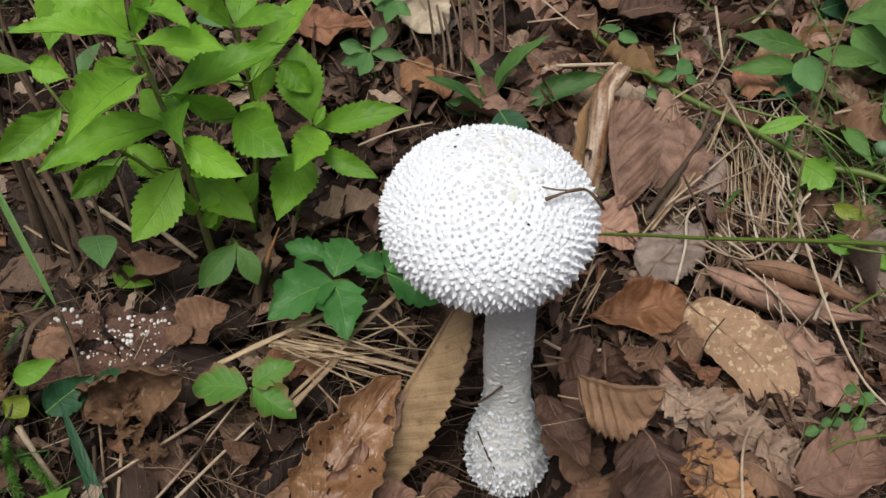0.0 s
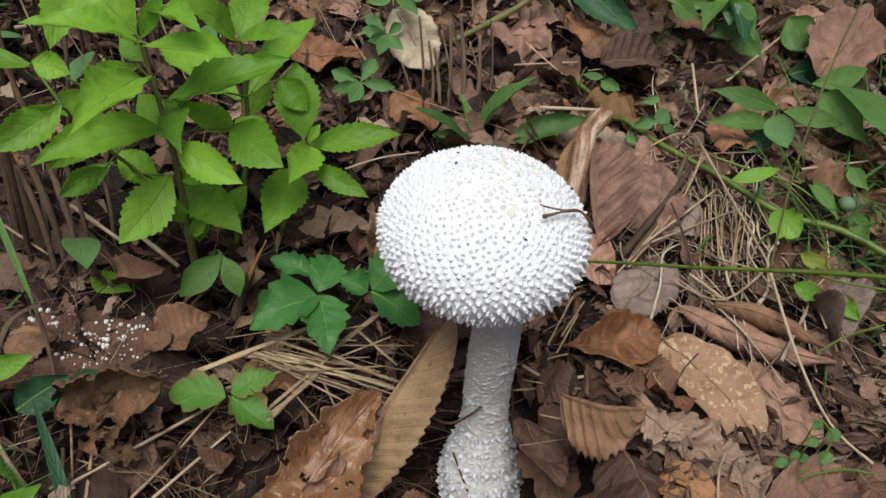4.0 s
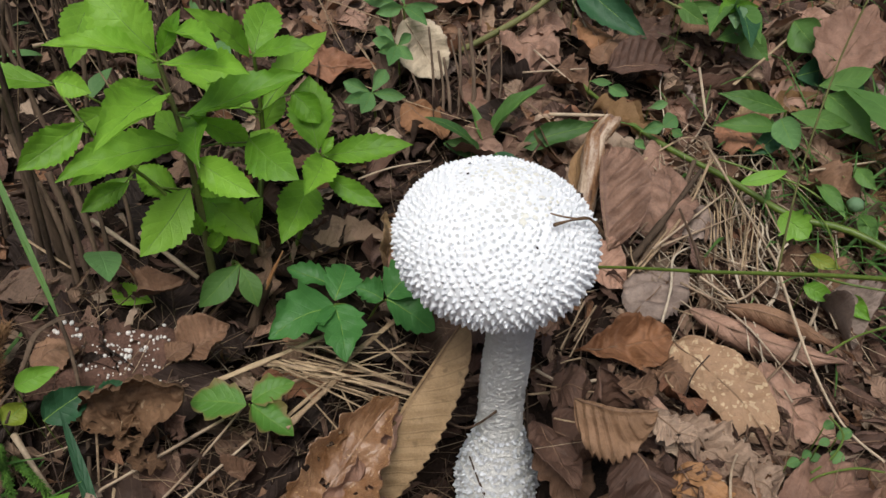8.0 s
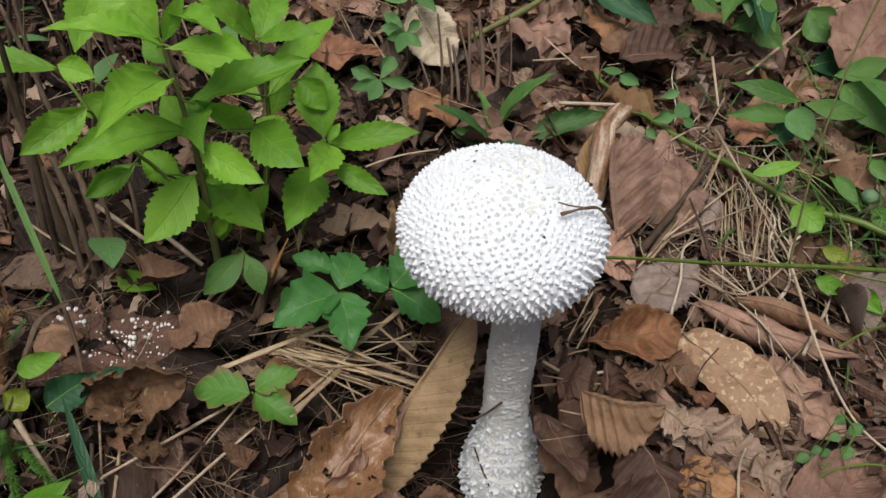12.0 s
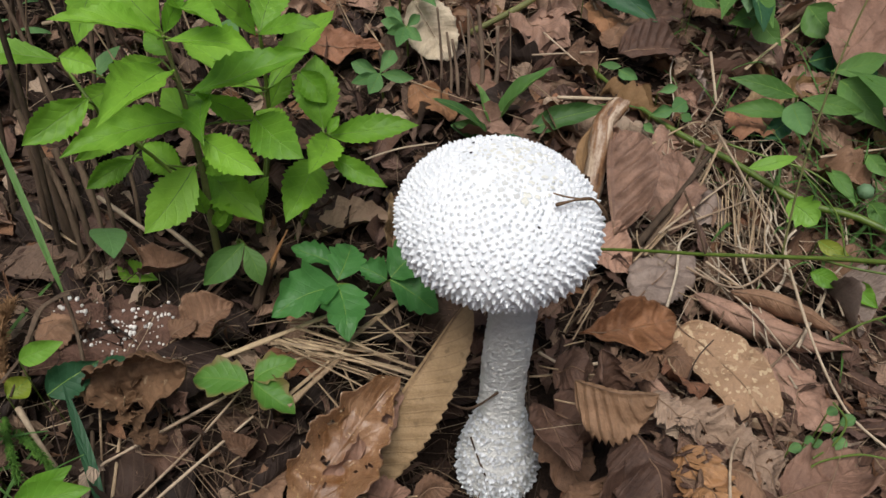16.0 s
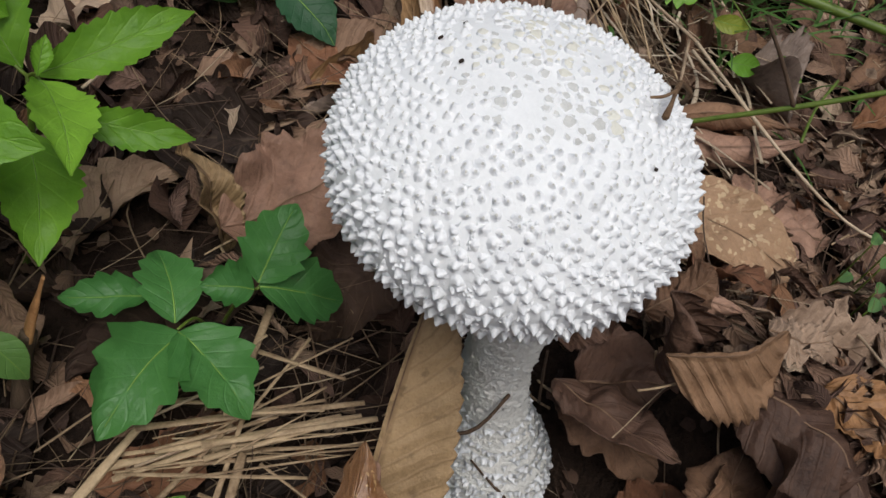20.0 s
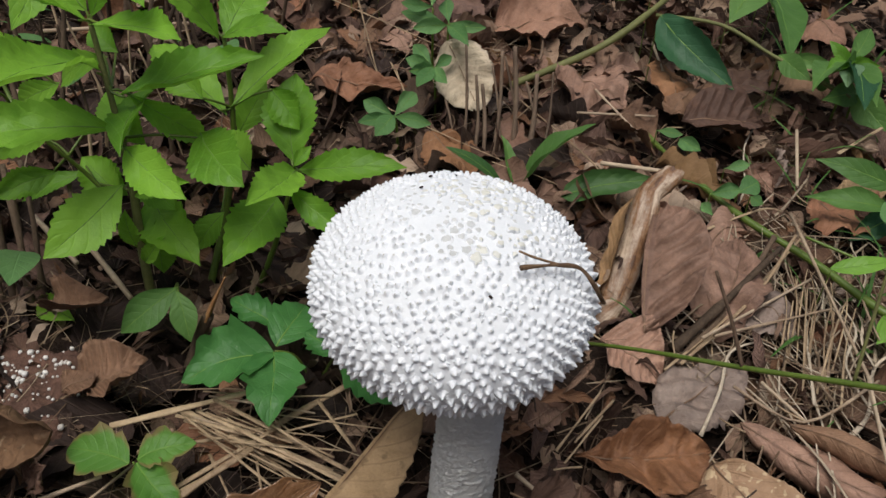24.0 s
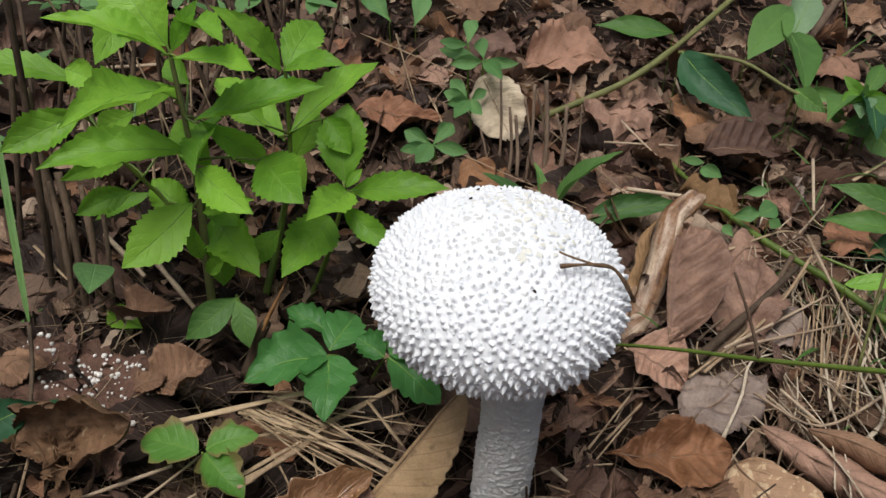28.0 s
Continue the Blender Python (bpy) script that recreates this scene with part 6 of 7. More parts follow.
stalk([(-0.113, 0.033, 0.069), (-0.076, 0.036, 0.070)], 0.0007, 0.0005, "straw")
stalk([(-0.129, 0.034, 0.070), (-0.068, 0.015, 0.068)], 0.0007, 0.0005, "straw")
rnd = random.Random(77)
for k in range(110):
    x, y = rnd.choice((rnd.gauss(-0.31, 0.035), rnd.uniform(-0.62, -0.20))), rnd.uniform(0.21, 0.54)
    z, h = litter_height(x, y), rnd.uniform(0.03, 0.15)
    lean = Vector((rnd.gauss(-0.15, 0.22), rnd.gauss(0.1, 0.2), 1)) * h
    p = Vector((x, y, z - 0.02))
    stalk([p, p + lean * 0.5 + Vector((rnd.gauss(0, 0.003), 0, 0)), p + lean], rnd.uniform(0.0008, 0.0030), rnd.uniform(0.0006, 0.0018), rnd.choice(("bark", "bark", "bark", "straw")))
cut_stem = thing("cut_stem", (-0.166, 0.107, 0.045), "broken woody stem stub with orange cut end", "stub")
stem_of(cut_stem, [(-0.168, 0.105, 0.030), (-0.160, 0.107, 0.058), (-0.154, 0.108, 0.074)], 0.0040, 0.0030, DRY_STALK, "stub")
v, f = tube([(-0.157, 0.1075, 0.066), (-0.152, 0.108, 0.080), (-0.1475, 0.1082, 0.091), (-0.1425, 0.1085, 0.103)], 0.0030, 0.0010, 7, 0.6, True, 0.45)
mesh_object("splinter", v, f, CUT_WOOD, (-0.157, 0.1075, 0.066), cut_stem)
grass = thing("grass_blade", (-0.275, 0.060, 0.06), "long narrow green grass blade bending down", "grass")
v, f, uv = sheet(0.17, 0.0042, "blade", 0, 0, 14, 2, 0.03, 0.3)
mesh_object("blade", laid(v, (-0.275, 0.062, 0.080), (-0.352, 0.170, 0.165), (0.3, -0.5, 0.8)), f, GREENS["lance"], (-0.275, 0.062, 0.08), grass, uv)
stem_of(grass, [(-0.275, 0.062, 0.082), (-0.262, 0.040, 0.068), (-0.245, 0.000, 0.050), (-0.232, -0.040, 0.045)], 0.0013, 0.0013, DRY_STALK)
withered = thing("grass_blade", (-0.299, -0.001, 0.062), "withered dark brown grass blade arching over the rotten wood", "grass")
for name, points, wide in (("blade", [(-0.299, -0.001, 0.062), (-0.2847, 0.0115, 0.0763), (-0.279, 0.0217, 0.0875), (-0.2765, 0.0359, 0.0941), (-0.269, 0.0459, 0.0955), (-0.263, 0.049, 0.096)], 0.0019), ("side_blade", [(-0.2845, -0.001, 0.052), (-0.283, 0.010, 0.066), (-0.279, 0.0215, 0.0870)], 0.0022)):
    v, f = tube(points, wide * 0.6, wide, 8, 0.3, True, 0.3)
    mesh_object(name, v, f, DRY_STALK, points[0], withered)
blade_thing = thing("grass_blade", (-0.219, -0.063, 0.04), "short dark green grass blade in the litter", "grass")
v, f, uv = sheet(0.075, 0.007, "blade", 0, 0, 12, 2, 0.04, 0.3)
mesh_object("blade", laid(v, (-0.219, -0.063, 0.045), (-0.253, -0.004, 0.078), (0.5, -0.4, 0.8)), f, GREENS["dark"], (-0.219, -0.063, 0.045), blade_thing, uv)
bud = thing("seed_pod", (0.272, 0.194, 0.085), "round pale green striped seed pod", "seed pod")
v, f = [], []
for i in range(9):
    for j in range(14):
        a, w = math.pi * i / 8, 2 * math.pi * j / 14
        r = 0.0062 * (1 + 0.06 * math.cos(7 * w))
        v.append((0.272 + r * math.sin(a) * math.cos(w), 0.194 + r * math.sin(a) * math.sin(w), 0.098 + 0.0055 * math.cos(a)))
for i in range(8):
    for j in range(14):
        f.append((i * 14 + j, (i + 1) * 14 + j, (i + 1) * 14 + (j + 1) % 14, i * 14 + (j + 1) % 14))
mesh_object("pod", v, f, GREENS["pale"], (0.272, 0.194, 0.098), bud)
stem_of(bud, [(0.272, 0.194, 0.092), (0.270, 0.198, 0.07)], 0.0008, 0.001, GREEN_STEM)


def clubmoss(ends, material, label, count, long):
    moss = thing("clubmoss_shoot", ends[0][0], label, "clubmoss", "clubmoss shoots")
    rnd = random.Random(3)
    for a, b in ends:
        stem_of(moss, [a, (Vector(a) + Vector(b)) / 2 + Vector((0, 0, 0.006)), b], 0.0022, 0.0014, material)
        vs, fs = [], []
        for k in range(count):
            t = rnd.random()
            p = Vector(a).lerp(Vector(b), t) + Vector((0, 0, 0.024 * t * (1 - t)))
            d = Vector((rnd.uniform(-1, 1), rnd.uniform(-1, 1), rnd.uniform(-0.4, 1))).normalized() + (Vector(b) - Vector(a)).normalized() * 0.7
            q = len(vs)
            s = d.cross(Vector((0, 0.3, 1))).normalized() * 0.0006
            bent = d * long + Vector((rnd.gauss(0, 0.15), rnd.gauss(0, 0.15), -0.2)) * long
            vs += [p - s, p + s, p + d * long * 0.6 + s * 0.7, p + d * long * 0.6 - s * 0.7, p + bent]
            fs += [(q, q + 1, q + 2, q + 3), (q + 3, q + 2, q + 4)]
        mesh_object("bristles", vs, fs, material, a, moss, smooth=False)


for a, b in (((-0.291, -0.011, 0.050), (-0.262, -0.056, 0.062)), ((-0.281, -0.019, 0.050), (-0.244, -0.052, 0.062)), ((-0.300, -0.030, 0.05), (-0.285, -0.055, 0.06))):
    clubmoss([(a, b)], MOSS, "bristly green clubmoss shoot in the litter", 420, 0.0034)
clubmoss([((-0.300, 0.014, 0.052), (-0.316, 0.054, 0.076)), ((-0.305, 0.020, 0.058), (-0.304, 0.052, 0.078)), ((-0.310, 0.014, 0.052), (-0.328, 0.046, 0.070))], WITHERED_MOSS, "bristly brown withered clubmoss tuft", 420, 0.0060)


# ---- dead leaves that stand out from the litter ----
leaf_seed = [0]


def dead_leaf(base, tip, width, kind, style, label):
    leaf_seed[0] += 1
    k = leaf_seed[0]
    length = (Vector(tip) - Vector(base)).length
    rnd = random.Random(k)
    o = dict(outline="ovate", nv=48, nu=14, arch=rnd.uniform(0.02, 0.10), cup=rnd.uniform(-0.12, 0.12), crumple=0.0026, rib=0.0010, ribs=8, seed=k * 2.3, torn=0.26, crush=0.0105, folds=24.0, twist=rnd.uniform(-0.6, 0.6), edge=rnd.uniform(-0.2, 0.7), bow=rnd.uniform(-0.25, 0.25))
    normal = Vector((rnd.uniform(-0.22, 0.22), -0.12 + rnd.uniform(-0.2, 0.2), 1.0))
    if style == "long":
        o.update(outline="strap", teeth=20, depth=0.09, half_blade=1, arch=0.0, cup=0.05, rib=0.0, pleat=0.0010, ribs=14, crumple=0.0008, torn=0.0, twist=0.1, crush=0.002, folds=14.0, edge=0.1, bow=0.05)
        normal = Vector((-0.34, -0.68, 0.65))
    elif style == "wet":
        o.update(outline="ovate", nv=60, nu=30, roll=0.0, crumple=0.0030, torn=0.36, arch=0.05, crush=0.010, holes=0.12, cup=0.40, edge=0.6, twist=0.4, rib=0.0003)
        normal = Vector((0.25, -0.35, 0.9))
    elif style == "speck":
        o.update(outline="blunt", rib=0.0005, crumple=0.0012, arch=0.05, torn=0.10, crush=0.004, twist=0.2, bow=0.1, nv=60, nu=30)
        normal = Vector((0.0, -0.35, 0.95))
    elif style == "roll":
        o.update(roll=rnd.uniform(1.9, 2.6), arch=-0.02, crumple=0.0014, rib=0.0004, torn=0.25, crush=0.005, edge=0.5)
        normal = Vector((0.1, 0.55, -0.8))
    elif style == "rib":
        o.update(rib=0.0, pleat=0.0034, nv=96, nu=18, ribs=8, crumple=0.0010, cup=0.40, arch=0.10, torn=0.06, crush=0.004, edge=0.5)
    elif style == "halfrib":
        o.update(outline="oblong", rib=0.0, pleat=0.0060, nv=96, nu=18, ribs=7, half_blade=1, crumple=0.0010, cup=0.35, arch=0.06, torn=0.05, crush=0.003, edge=0.2, twist=0.1, bow=0.06)
        normal = Vector((-0.25, -0.45, 0.85))
    elif style == "fan":
        o.update(outline="oblong", teeth=12, depth=0.16, half_blade=1, rib=0.0, pleat=0.0024, ribs=7, arch=0.16, torn=0.08, cup=0.25, crush=0.004, crumple=0.0012, edge=0.0, twist=0.0, bow=0.0)
        normal = Vector((-0.25, -0.85, 0.45))
    elif style == "halfcup":
        o.update(outline="blunt", rib=0.0, pleat=0.0012, ribs=7, cup=-0.5, arch=0.16, crumple=0.0016, torn=0.14, crush=0.006)
        normal = Vector((0.15, -0.40, 0.9))
    elif style == "fold":
        o.update(cup=1.1, rib=0.0008, arch=0.12, torn=0.22, crush=0.014)
    elif style == "torn":
        o.update(torn=0.45, crumple=0.0035, outline="oblong", arch=0.08, holes=0.06, nv=60, nu=30)
    elif style == "orange":
        o.update(outline="obovate", rib=0.0030, ribs=5, cup=0.45, arch=0.10, crumple=0.0010, torn=0.22, crush=0.007)
        normal = Vector((0.0, -0.45, 0.9))
    elif style == "stand":
        o.update(outline="blunt", roll=1.4, crumple=0.0020, torn=0.40, crush=0.006, rib=0.0008)
        normal = Vector((0.15, -0.9, 0.25))
    elif style == "papery":
        o.update(outline="oblong", rib=0.0008, ribs=12, crumple=0.0020, torn=0.2)
        normal = Vector((0.0, -0.8, 0.6))
    nu = o["nu"]
    middle = nu // 2
    v, f, uv = sheet(length, width * 2 if o.get("half_blade") else width, **o)
    if style in ("long", "fan", "halfrib"):
        # the other half lies folded under: the midrib is the upper edge
        v, middle = [(x - width * 0.5, y, z) for x, y, z in v], 1
    nv = o["teeth"] * 4 if "teeth" in o else o["nv"]
    pts = laid(v, base, tip, normal)
    step = max(1, nv // 8)
    line = [pts[i * (nu + 1) + middle] for i in range(0, nv + 1, step)]
    v, f, uv = thicken(v, f, uv, nv, nu, 0.0003)
    ob = mesh_object("dead_leaf", laid(v, base, tip, normal), f, DEAD[kind], base, None, uv)
    tagged(ob, label, "dead leaf", "fallen leaves")
    if len(line) > 2:
        mv, mf = tube(line, 0.0006, 0.0002, 4)
        mesh_object("midrib", mv, mf, DEAD_RIB, base, ob)
    if style != "torn":
        d = (Vector(base) - Vector(tip)).normalized()
        t, q = tube([Vector(base) + d * 0.012 + Vector((0.002, 0, 0)), Vector(base) + d * 0.004, Vector(base) - d * 0.004], 0.0005, 0.0006, 5, 0.2)
        mesh_object("leaf_stalk", t, q, STRAW, base, ob)
    if style == "wet":
        run = Vector(tip) - Vector(base)
        side = run.cross(normal).normalized()
        at = Vector(base) + run * 0.20 + normal.normalized() * 0.007 + side * width * 0.16
        v, f, uv = sheet(length * 0.74, width * 0.50, "blunt", nv=50, nu=20, cup=-0.5, crumple=0.0026, crush=0.009, folds=26.0, torn=0.6, edge=0.8, seed=31.0, holes=0.08, twist=0.5)
        v, f, uv = thicken(v, f, uv, 50, 20, 0.0003)
        flap = mesh_object("folded_flap", laid(v, at, at + run, normal + side * 0.5), f, DEAD["pink"], base, ob, uv)
        flap["label"] = "torn pinkish flap folded over the leaf"
    HERO.append((Vector(base) + Vector(tip)) / 2)
    return ob


HERO = []
dead_leaf((-0.082, -0.034, 0.014), (-0.017, 0.034, 0.115), 0.027, "tan", "long", "dry tan serrated chestnut leaf on the litter")
dead_leaf((-0.123, -0.065, 0.037), (-0.067, 0.019, 0.072), 0.043, "wet", "wet", "wet glossy amber brown curled leaf with pale spots")
dead_leaf((0.119, 0.077, 0.066), (0.163, 0.005, 0.062), 0.041, "speck", "speck", "buff dead leaf covered with pale speckles")
dead_leaf((0.167, 0.059, 0.052), (0.212, 0.013, 0.047), 0.059, "mauve", "plain", "dull purplish brown dead leaf with raised veins")
dead_leaf((0.131, 0.101, 0.069), (0.230, 0.062, 0.064), 0.046, "mauve", "roll", "dull purplish brown dead leaf with raised veins")
dead_leaf((0.158, 0.108, 0.078), (0.230, 0.079, 0.070), 0.034, "brown", "roll", "crumpled mid brown dead leaf on the litter")
dead_leaf((0.092, 0.101, 0.061), (0.140, 0.148, 0.071), 0.042, "gray", "plain", "faded grey brown dead leaf lying flat")
dead_leaf((0.050, 0.062, 0.062), (0.115, 0.077, 0.070), 0.037, "orange", "orange", "rusty orange brown dead leaf with curved veins")
dead_leaf((0.0290, -0.0270, 0.1150), (0.0690, -0.0405, 0.1240), 0.026, "tanb", "fan", "dry brown folded leaf with a toothed edge")
dead_leaf((0.060, -0.042, 0.112), (0.068, -0.092, 0.108), 0.038, "dark", "halfcup", "dark brown folded dead leaf in the litter")
dead_leaf((0.082, -0.054, 0.110), (0.090, -0.100, 0.115), 0.026, "amber", "torn", "bright amber orange dead leaf among brown leaves")
dead_leaf((0.066, -0.030, 0.126), (0.088, -0.044, 0.124), 0.017, "gray2", "torn", "pale tattered grey tan dead leaf with holes")
dead_leaf((0.080, -0.028, 0.115), (0.120, -0.052, 0.108), 0.027, "gray2", "torn", "pale tattered grey tan dead leaf with holes")
dead_leaf((0.134, -0.067, 0.097), (0.199, -0.037, 0.081), 0.033, "pink", "plain", "broad pinkish brown dead leaf on the ground")
dead_leaf((0.098, 0.150, 0.080), (0.103, 0.240, 0.107), 0.034, "mauve", "halfrib", "dull purplish brown dead leaf with raised veins")
dead_leaf((0.124, 0.165, 0.070), (0.142, 0.240, 0.092), 0.040, "mauve", "plain", "dull purplish brown dead leaf with raised veins")
dead_leaf((0.143, 0.199, 0.071), (0.169, 0.171, 0.072), 0.037, "gray", "plain", "faded grey brown dead leaf lying flat")
dead_leaf((0.021, 0.004, 0.060), (0.034, -0.044, 0.088), 0.027, "dark", "plain", "dark brown folded dead leaf in the litter")
dead_leaf((0.108, 0.364, 0.099), (0.172, 0.386, 0.097), 0.047, "dark", "rib", "dark brown folded dead leaf in the litter")
dead_leaf((0.056, 0.357, 0.092), (0.094, 0.337, 0.089), 0.041, "brown", "plain", "crumpled mid brown dead leaf on the litter")
dead_leaf((0.092, 0.437, 0.107), (0.106, 0.378, 0.094), 0.039, "orange2", "plain", "small rusty dead leaf among dry stalks")
dead_leaf((0.012, 0.415, 0.105), (0.067, 0.375, 0.096), 0.065, "mauve", "plain", "dull purplish brown dead leaf with raised veins")
dead_leaf((-0.073, 0.393, 0.127), (-0.041, 0.353, 0.091), 0.046, "pale", "papery", "pale papery cream dead leaf standing upright")
dead_leaf((-0.168, 0.337, 0.101), (-0.097, 0.351, 0.097), 0.029, "rust", "plain", "narrow reddish brown dead leaf on dark soil")
dead_leaf((-0.066, 0.310, 0.086), (-0.032, 0.275, 0.084), 0.041, "orange2", "plain", "small rusty dead leaf among dry stalks")
dead_leaf((0.304, 0.352, 0.117), (0.370, 0.440, 0.134), 0.065, "pink", "plain", "broad pinkish brown dead leaf on the ground")
dead_leaf((0.196, 0.306, 0.086), (0.240, 0.266, 0.081), 0.055, "rust", "plain", "narrow reddish brown dead leaf on dark soil")
dead_leaf((0.211, 0.305, 0.094), (0.260, 0.325, 0.096), 0.024, "tan", "plain", "dry tan serrated chestnut leaf on the litter")
dead_leaf((0.253, 0.245, 0.076), (0.288, 0.211, 0.074), 0.046, "brown", "fold", "crumpled mid brown dead leaf on the litter")
dead_leaf((-0.229, 0.090, 0.062), (-0.205, 0.102, 0.077), 0.029, "brown", "fold", "crumpled mid brown dead leaf on the litter")
dead_leaf((-0.200, 0.054, 0.055), (-0.173, 0.074, 0.066), 0.033, "brown", "rib", "crumpled mid brown dead leaf on the litter")
dead_leaf((-0.209, 0.053, 0.053), (-0.194, 0.063, 0.059), 0.018, "brown", "plain", "crumpled mid brown dead leaf on the litter")
dead_leaf((-0.222, -0.021, 0.043), (-0.178, -0.029, 0.041), 0.034, "dark", "plain", "dark brown folded dead leaf in the litter")
dead_leaf((0.223, 0.050, 0.059), (0.246, 0.035, 0.057), 0.026, "dark", "roll", "dark brown folded dead leaf in the litter")
dead_leaf((0.231, 0.121, 0.065), (0.249, 0.087, 0.063), 0.037, "gray", "fold", "faded grey brown dead leaf lying flat")
dead_leaf((-0.048, 0.477, 0.108), (0.032, 0.496, 0.115), 0.064, "rust2", "plain", "warm reddish tan dead leaf lying flat")
dead_leaf((0.029, 0.626, 0.130), (0.095, 0.589, 0.126), 0.068, "brown", "plain", "crumpled mid brown dead leaf on the litter")
dead_leaf((0.098, 0.370, 0.095), (0.134, 0.431, 0.103), 0.034, "brown", "plain", "crumpled mid brown dead leaf on the litter")
dead_leaf((0.138, 0.413, 0.099), (0.180, 0.467, 0.107), 0.038, "dark", "plain", "dark brown folded dead leaf in the litter")
dead_leaf((0.060, 0.152, 0.067), (0.096, 0.133, 0.061), 0.040, "mauve", "rib", "dull purplish brown dead leaf with raised veins")
dead_leaf((0.234, 0.150, 0.065), (0.268, 0.137, 0.063), 0.034, "brown", "plain", "crumpled mid brown dead leaf on the litter")
dead_leaf((-0.074, 0.123, 0.060), (-0.086, 0.159, 0.094), 0.018, "tan", "fold", "dry tan serrated chestnut leaf on the litter")
dead_leaf((-0.291, 0.045, 0.050), (-0.267, 0.060, 0.056), 0.028, "brown", "plain", "crumpled mid brown dead leaf on the litter")
dead_leaf((-0.266, 0.010, 0.046), (-0.251, 0.030, 0.053), 0.024, "tan2", "plain", "dry yellowish tan folded leaf with ragged edge")
dead_leaf((-0.155, -0.024, 0.042), (-0.143, -0.015, 0.047), 0.015, "brown", "fold", "crumpled mid brown dead leaf on the litter")
dead_leaf((-0.130, 0.557, 0.116), (-0.080, 0.606, 0.122), 0.067, "brown", "plain", "crumpled mid brown dead leaf on the litter")
dead_leaf((0.196, 0.475, 0.106), (0.228, 0.438, 0.102), 0.047, "brown", "plain", "crumpled mid brown dead leaf on the litter")
dead_leaf((0.209, 0.558, 0.118), (0.254, 0.520, 0.117), 0.055, "rust2", "plain", "warm reddish tan dead leaf lying flat")
dead_leaf((0.265, 0.687, 0.133), (0.302, 0.672, 0.132), 0.038, "brown", "plain", "crumpled mid brown dead leaf on the litter")
dead_leaf((-0.019, 0.573, 0.126), (0.008, 0.508, 0.116), 0.028, "brown", "plain", "crumpled mid brown dead leaf on the litter")
dead_leaf((0.040, 0.428, 0.096), (0.083, 0.424, 0.100), 0.041, "mauve", "plain", "dull purplish brown dead leaf with raised veins")
dead_leaf((0.088, 0.491, 0.104), (0.107, 0.460, 0.106), 0.034, "brown", "fold", "crumpled mid brown dead leaf on the litter")
dead_leaf((0.131, 0.030, 0.049), (0.154, 0.008, 0.046), 0.031, "brown", "plain", "crumpled mid brown dead leaf on the litter")
dead_leaf((0.028, 0.026, 0.078), (0.052, 0.012, 0.090), 0.027, "dark", "plain", "dark brown folded dead leaf in the litter")
dead_leaf((0.051, -0.009, 0.089), (0.041, -0.001, 0.130), 0.028, "dark", "stand", "dark brown folded dead leaf in the litter")
dead_leaf((0.098, 0.023, 0.088), (0.103, -0.013, 0.103), 0.026, "rust", "plain", "narrow reddish brown dead leaf on dark soil")
dead_leaf((0.111, -0.049, 0.109), (0.134, -0.063, 0.097), 0.028, "gray2", "torn", "pale tattered grey tan dead leaf with holes")
dead_leaf((-0.078, -0.044, 0.040), (-0.053, -0.046, 0.040), 0.022, "pink", "plain", "broad pinkish brown dead leaf on the ground")
dead_leaf((-0.145, -0.044, 0.040), (-0.118, -0.032, 0.041), 0.026, "brown", "plain", "crumpled mid brown dead leaf on the litter")
dead_leaf((-0.053, -0.042, 0.040), (-0.028, -0.040, 0.044), 0.022, "brown", "plain", "crumpled mid brown dead leaf on the litter")
dead_leaf((0.214, 0.012, 0.054), (0.300, 0.015, 0.055), 0.028, "dark", "roll", "dark brown folded dead leaf in the litter")
dead_leaf((0.148, -0.050, 0.059), (0.188, -0.041, 0.070), 0.030, "pink", "plain", "broad pinkish brown dead leaf on the ground")
dead_leaf((0.338, 0.055, 0.058), (0.329, 0.016, 0.053), 0.037, "gray2", "torn", "pale tattered grey tan dead leaf with holes")
dead_leaf((0.266, 0.059, 0.058), (0.321, 0.056, 0.060), 0.021, "orange2", "plain", "small rusty dead leaf among dry stalks")
dead_leaf((0.419, 0.249, 0.081), (0.434, 0.193, 0.074), 0.055, "tan2", "plain", "dry yellowish tan folded leaf with ragged edge")
dead_leaf((0.481, 0.206, 0.076), (0.467, 0.157, 0.070), 0.048, "tan2", "plain", "dry yellowish tan folded leaf with ragged edge")
dead_leaf((0.230, -0.013, 0.047), (0.251, -0.057, 0.048), 0.042, "brown", "plain", "crumpled mid brown dead leaf on the litter")
dead_leaf((-0.074, 0.120, 0.071), (0.007, 0.129, 0.080), 0.047, "pink", "plain", "broad pinkish brown dead leaf on the ground")
dead_leaf((0.026, 0.010, 0.034), (0.046, -0.046, 0.050), 0.038, "brown", "plain", "crumpled mid brown dead leaf on the litter")
dead_leaf((0.028, -0.080, 0.078), (0.058, -0.052, 0.090), 0.034, "brown", "plain", "crumpled mid brown dead leaf on the litter")
dead_leaf((0.044, -0.088, 0.088), (0.056, -0.046, 0.098), 0.024, "dark", "fold", "dark brown folded dead leaf in the litter")
dead_leaf((0.054, 0.007, 0.096), (0.082, -0.001, 0.105), 0.022, "brown", "torn", "crumpled mid brown dead leaf on the litter")
dead_leaf((0.094, 0.054, 0.071), (0.108, 0.020, 0.077), 0.024, "brown", "torn", "crumpled mid brown dead leaf on the litter")
dead_leaf((0.098, -0.062, 0.115), (0.122, -0.078, 0.106), 0.024, "brown", "plain", "crumpled mid brown dead leaf on the litter")
dead_leaf((0.073, 0.017, 0.092), (0.087, -0.014, 0.103), 0.025, "mauve", "roll", "dull purplish brown dead leaf with raised veins")
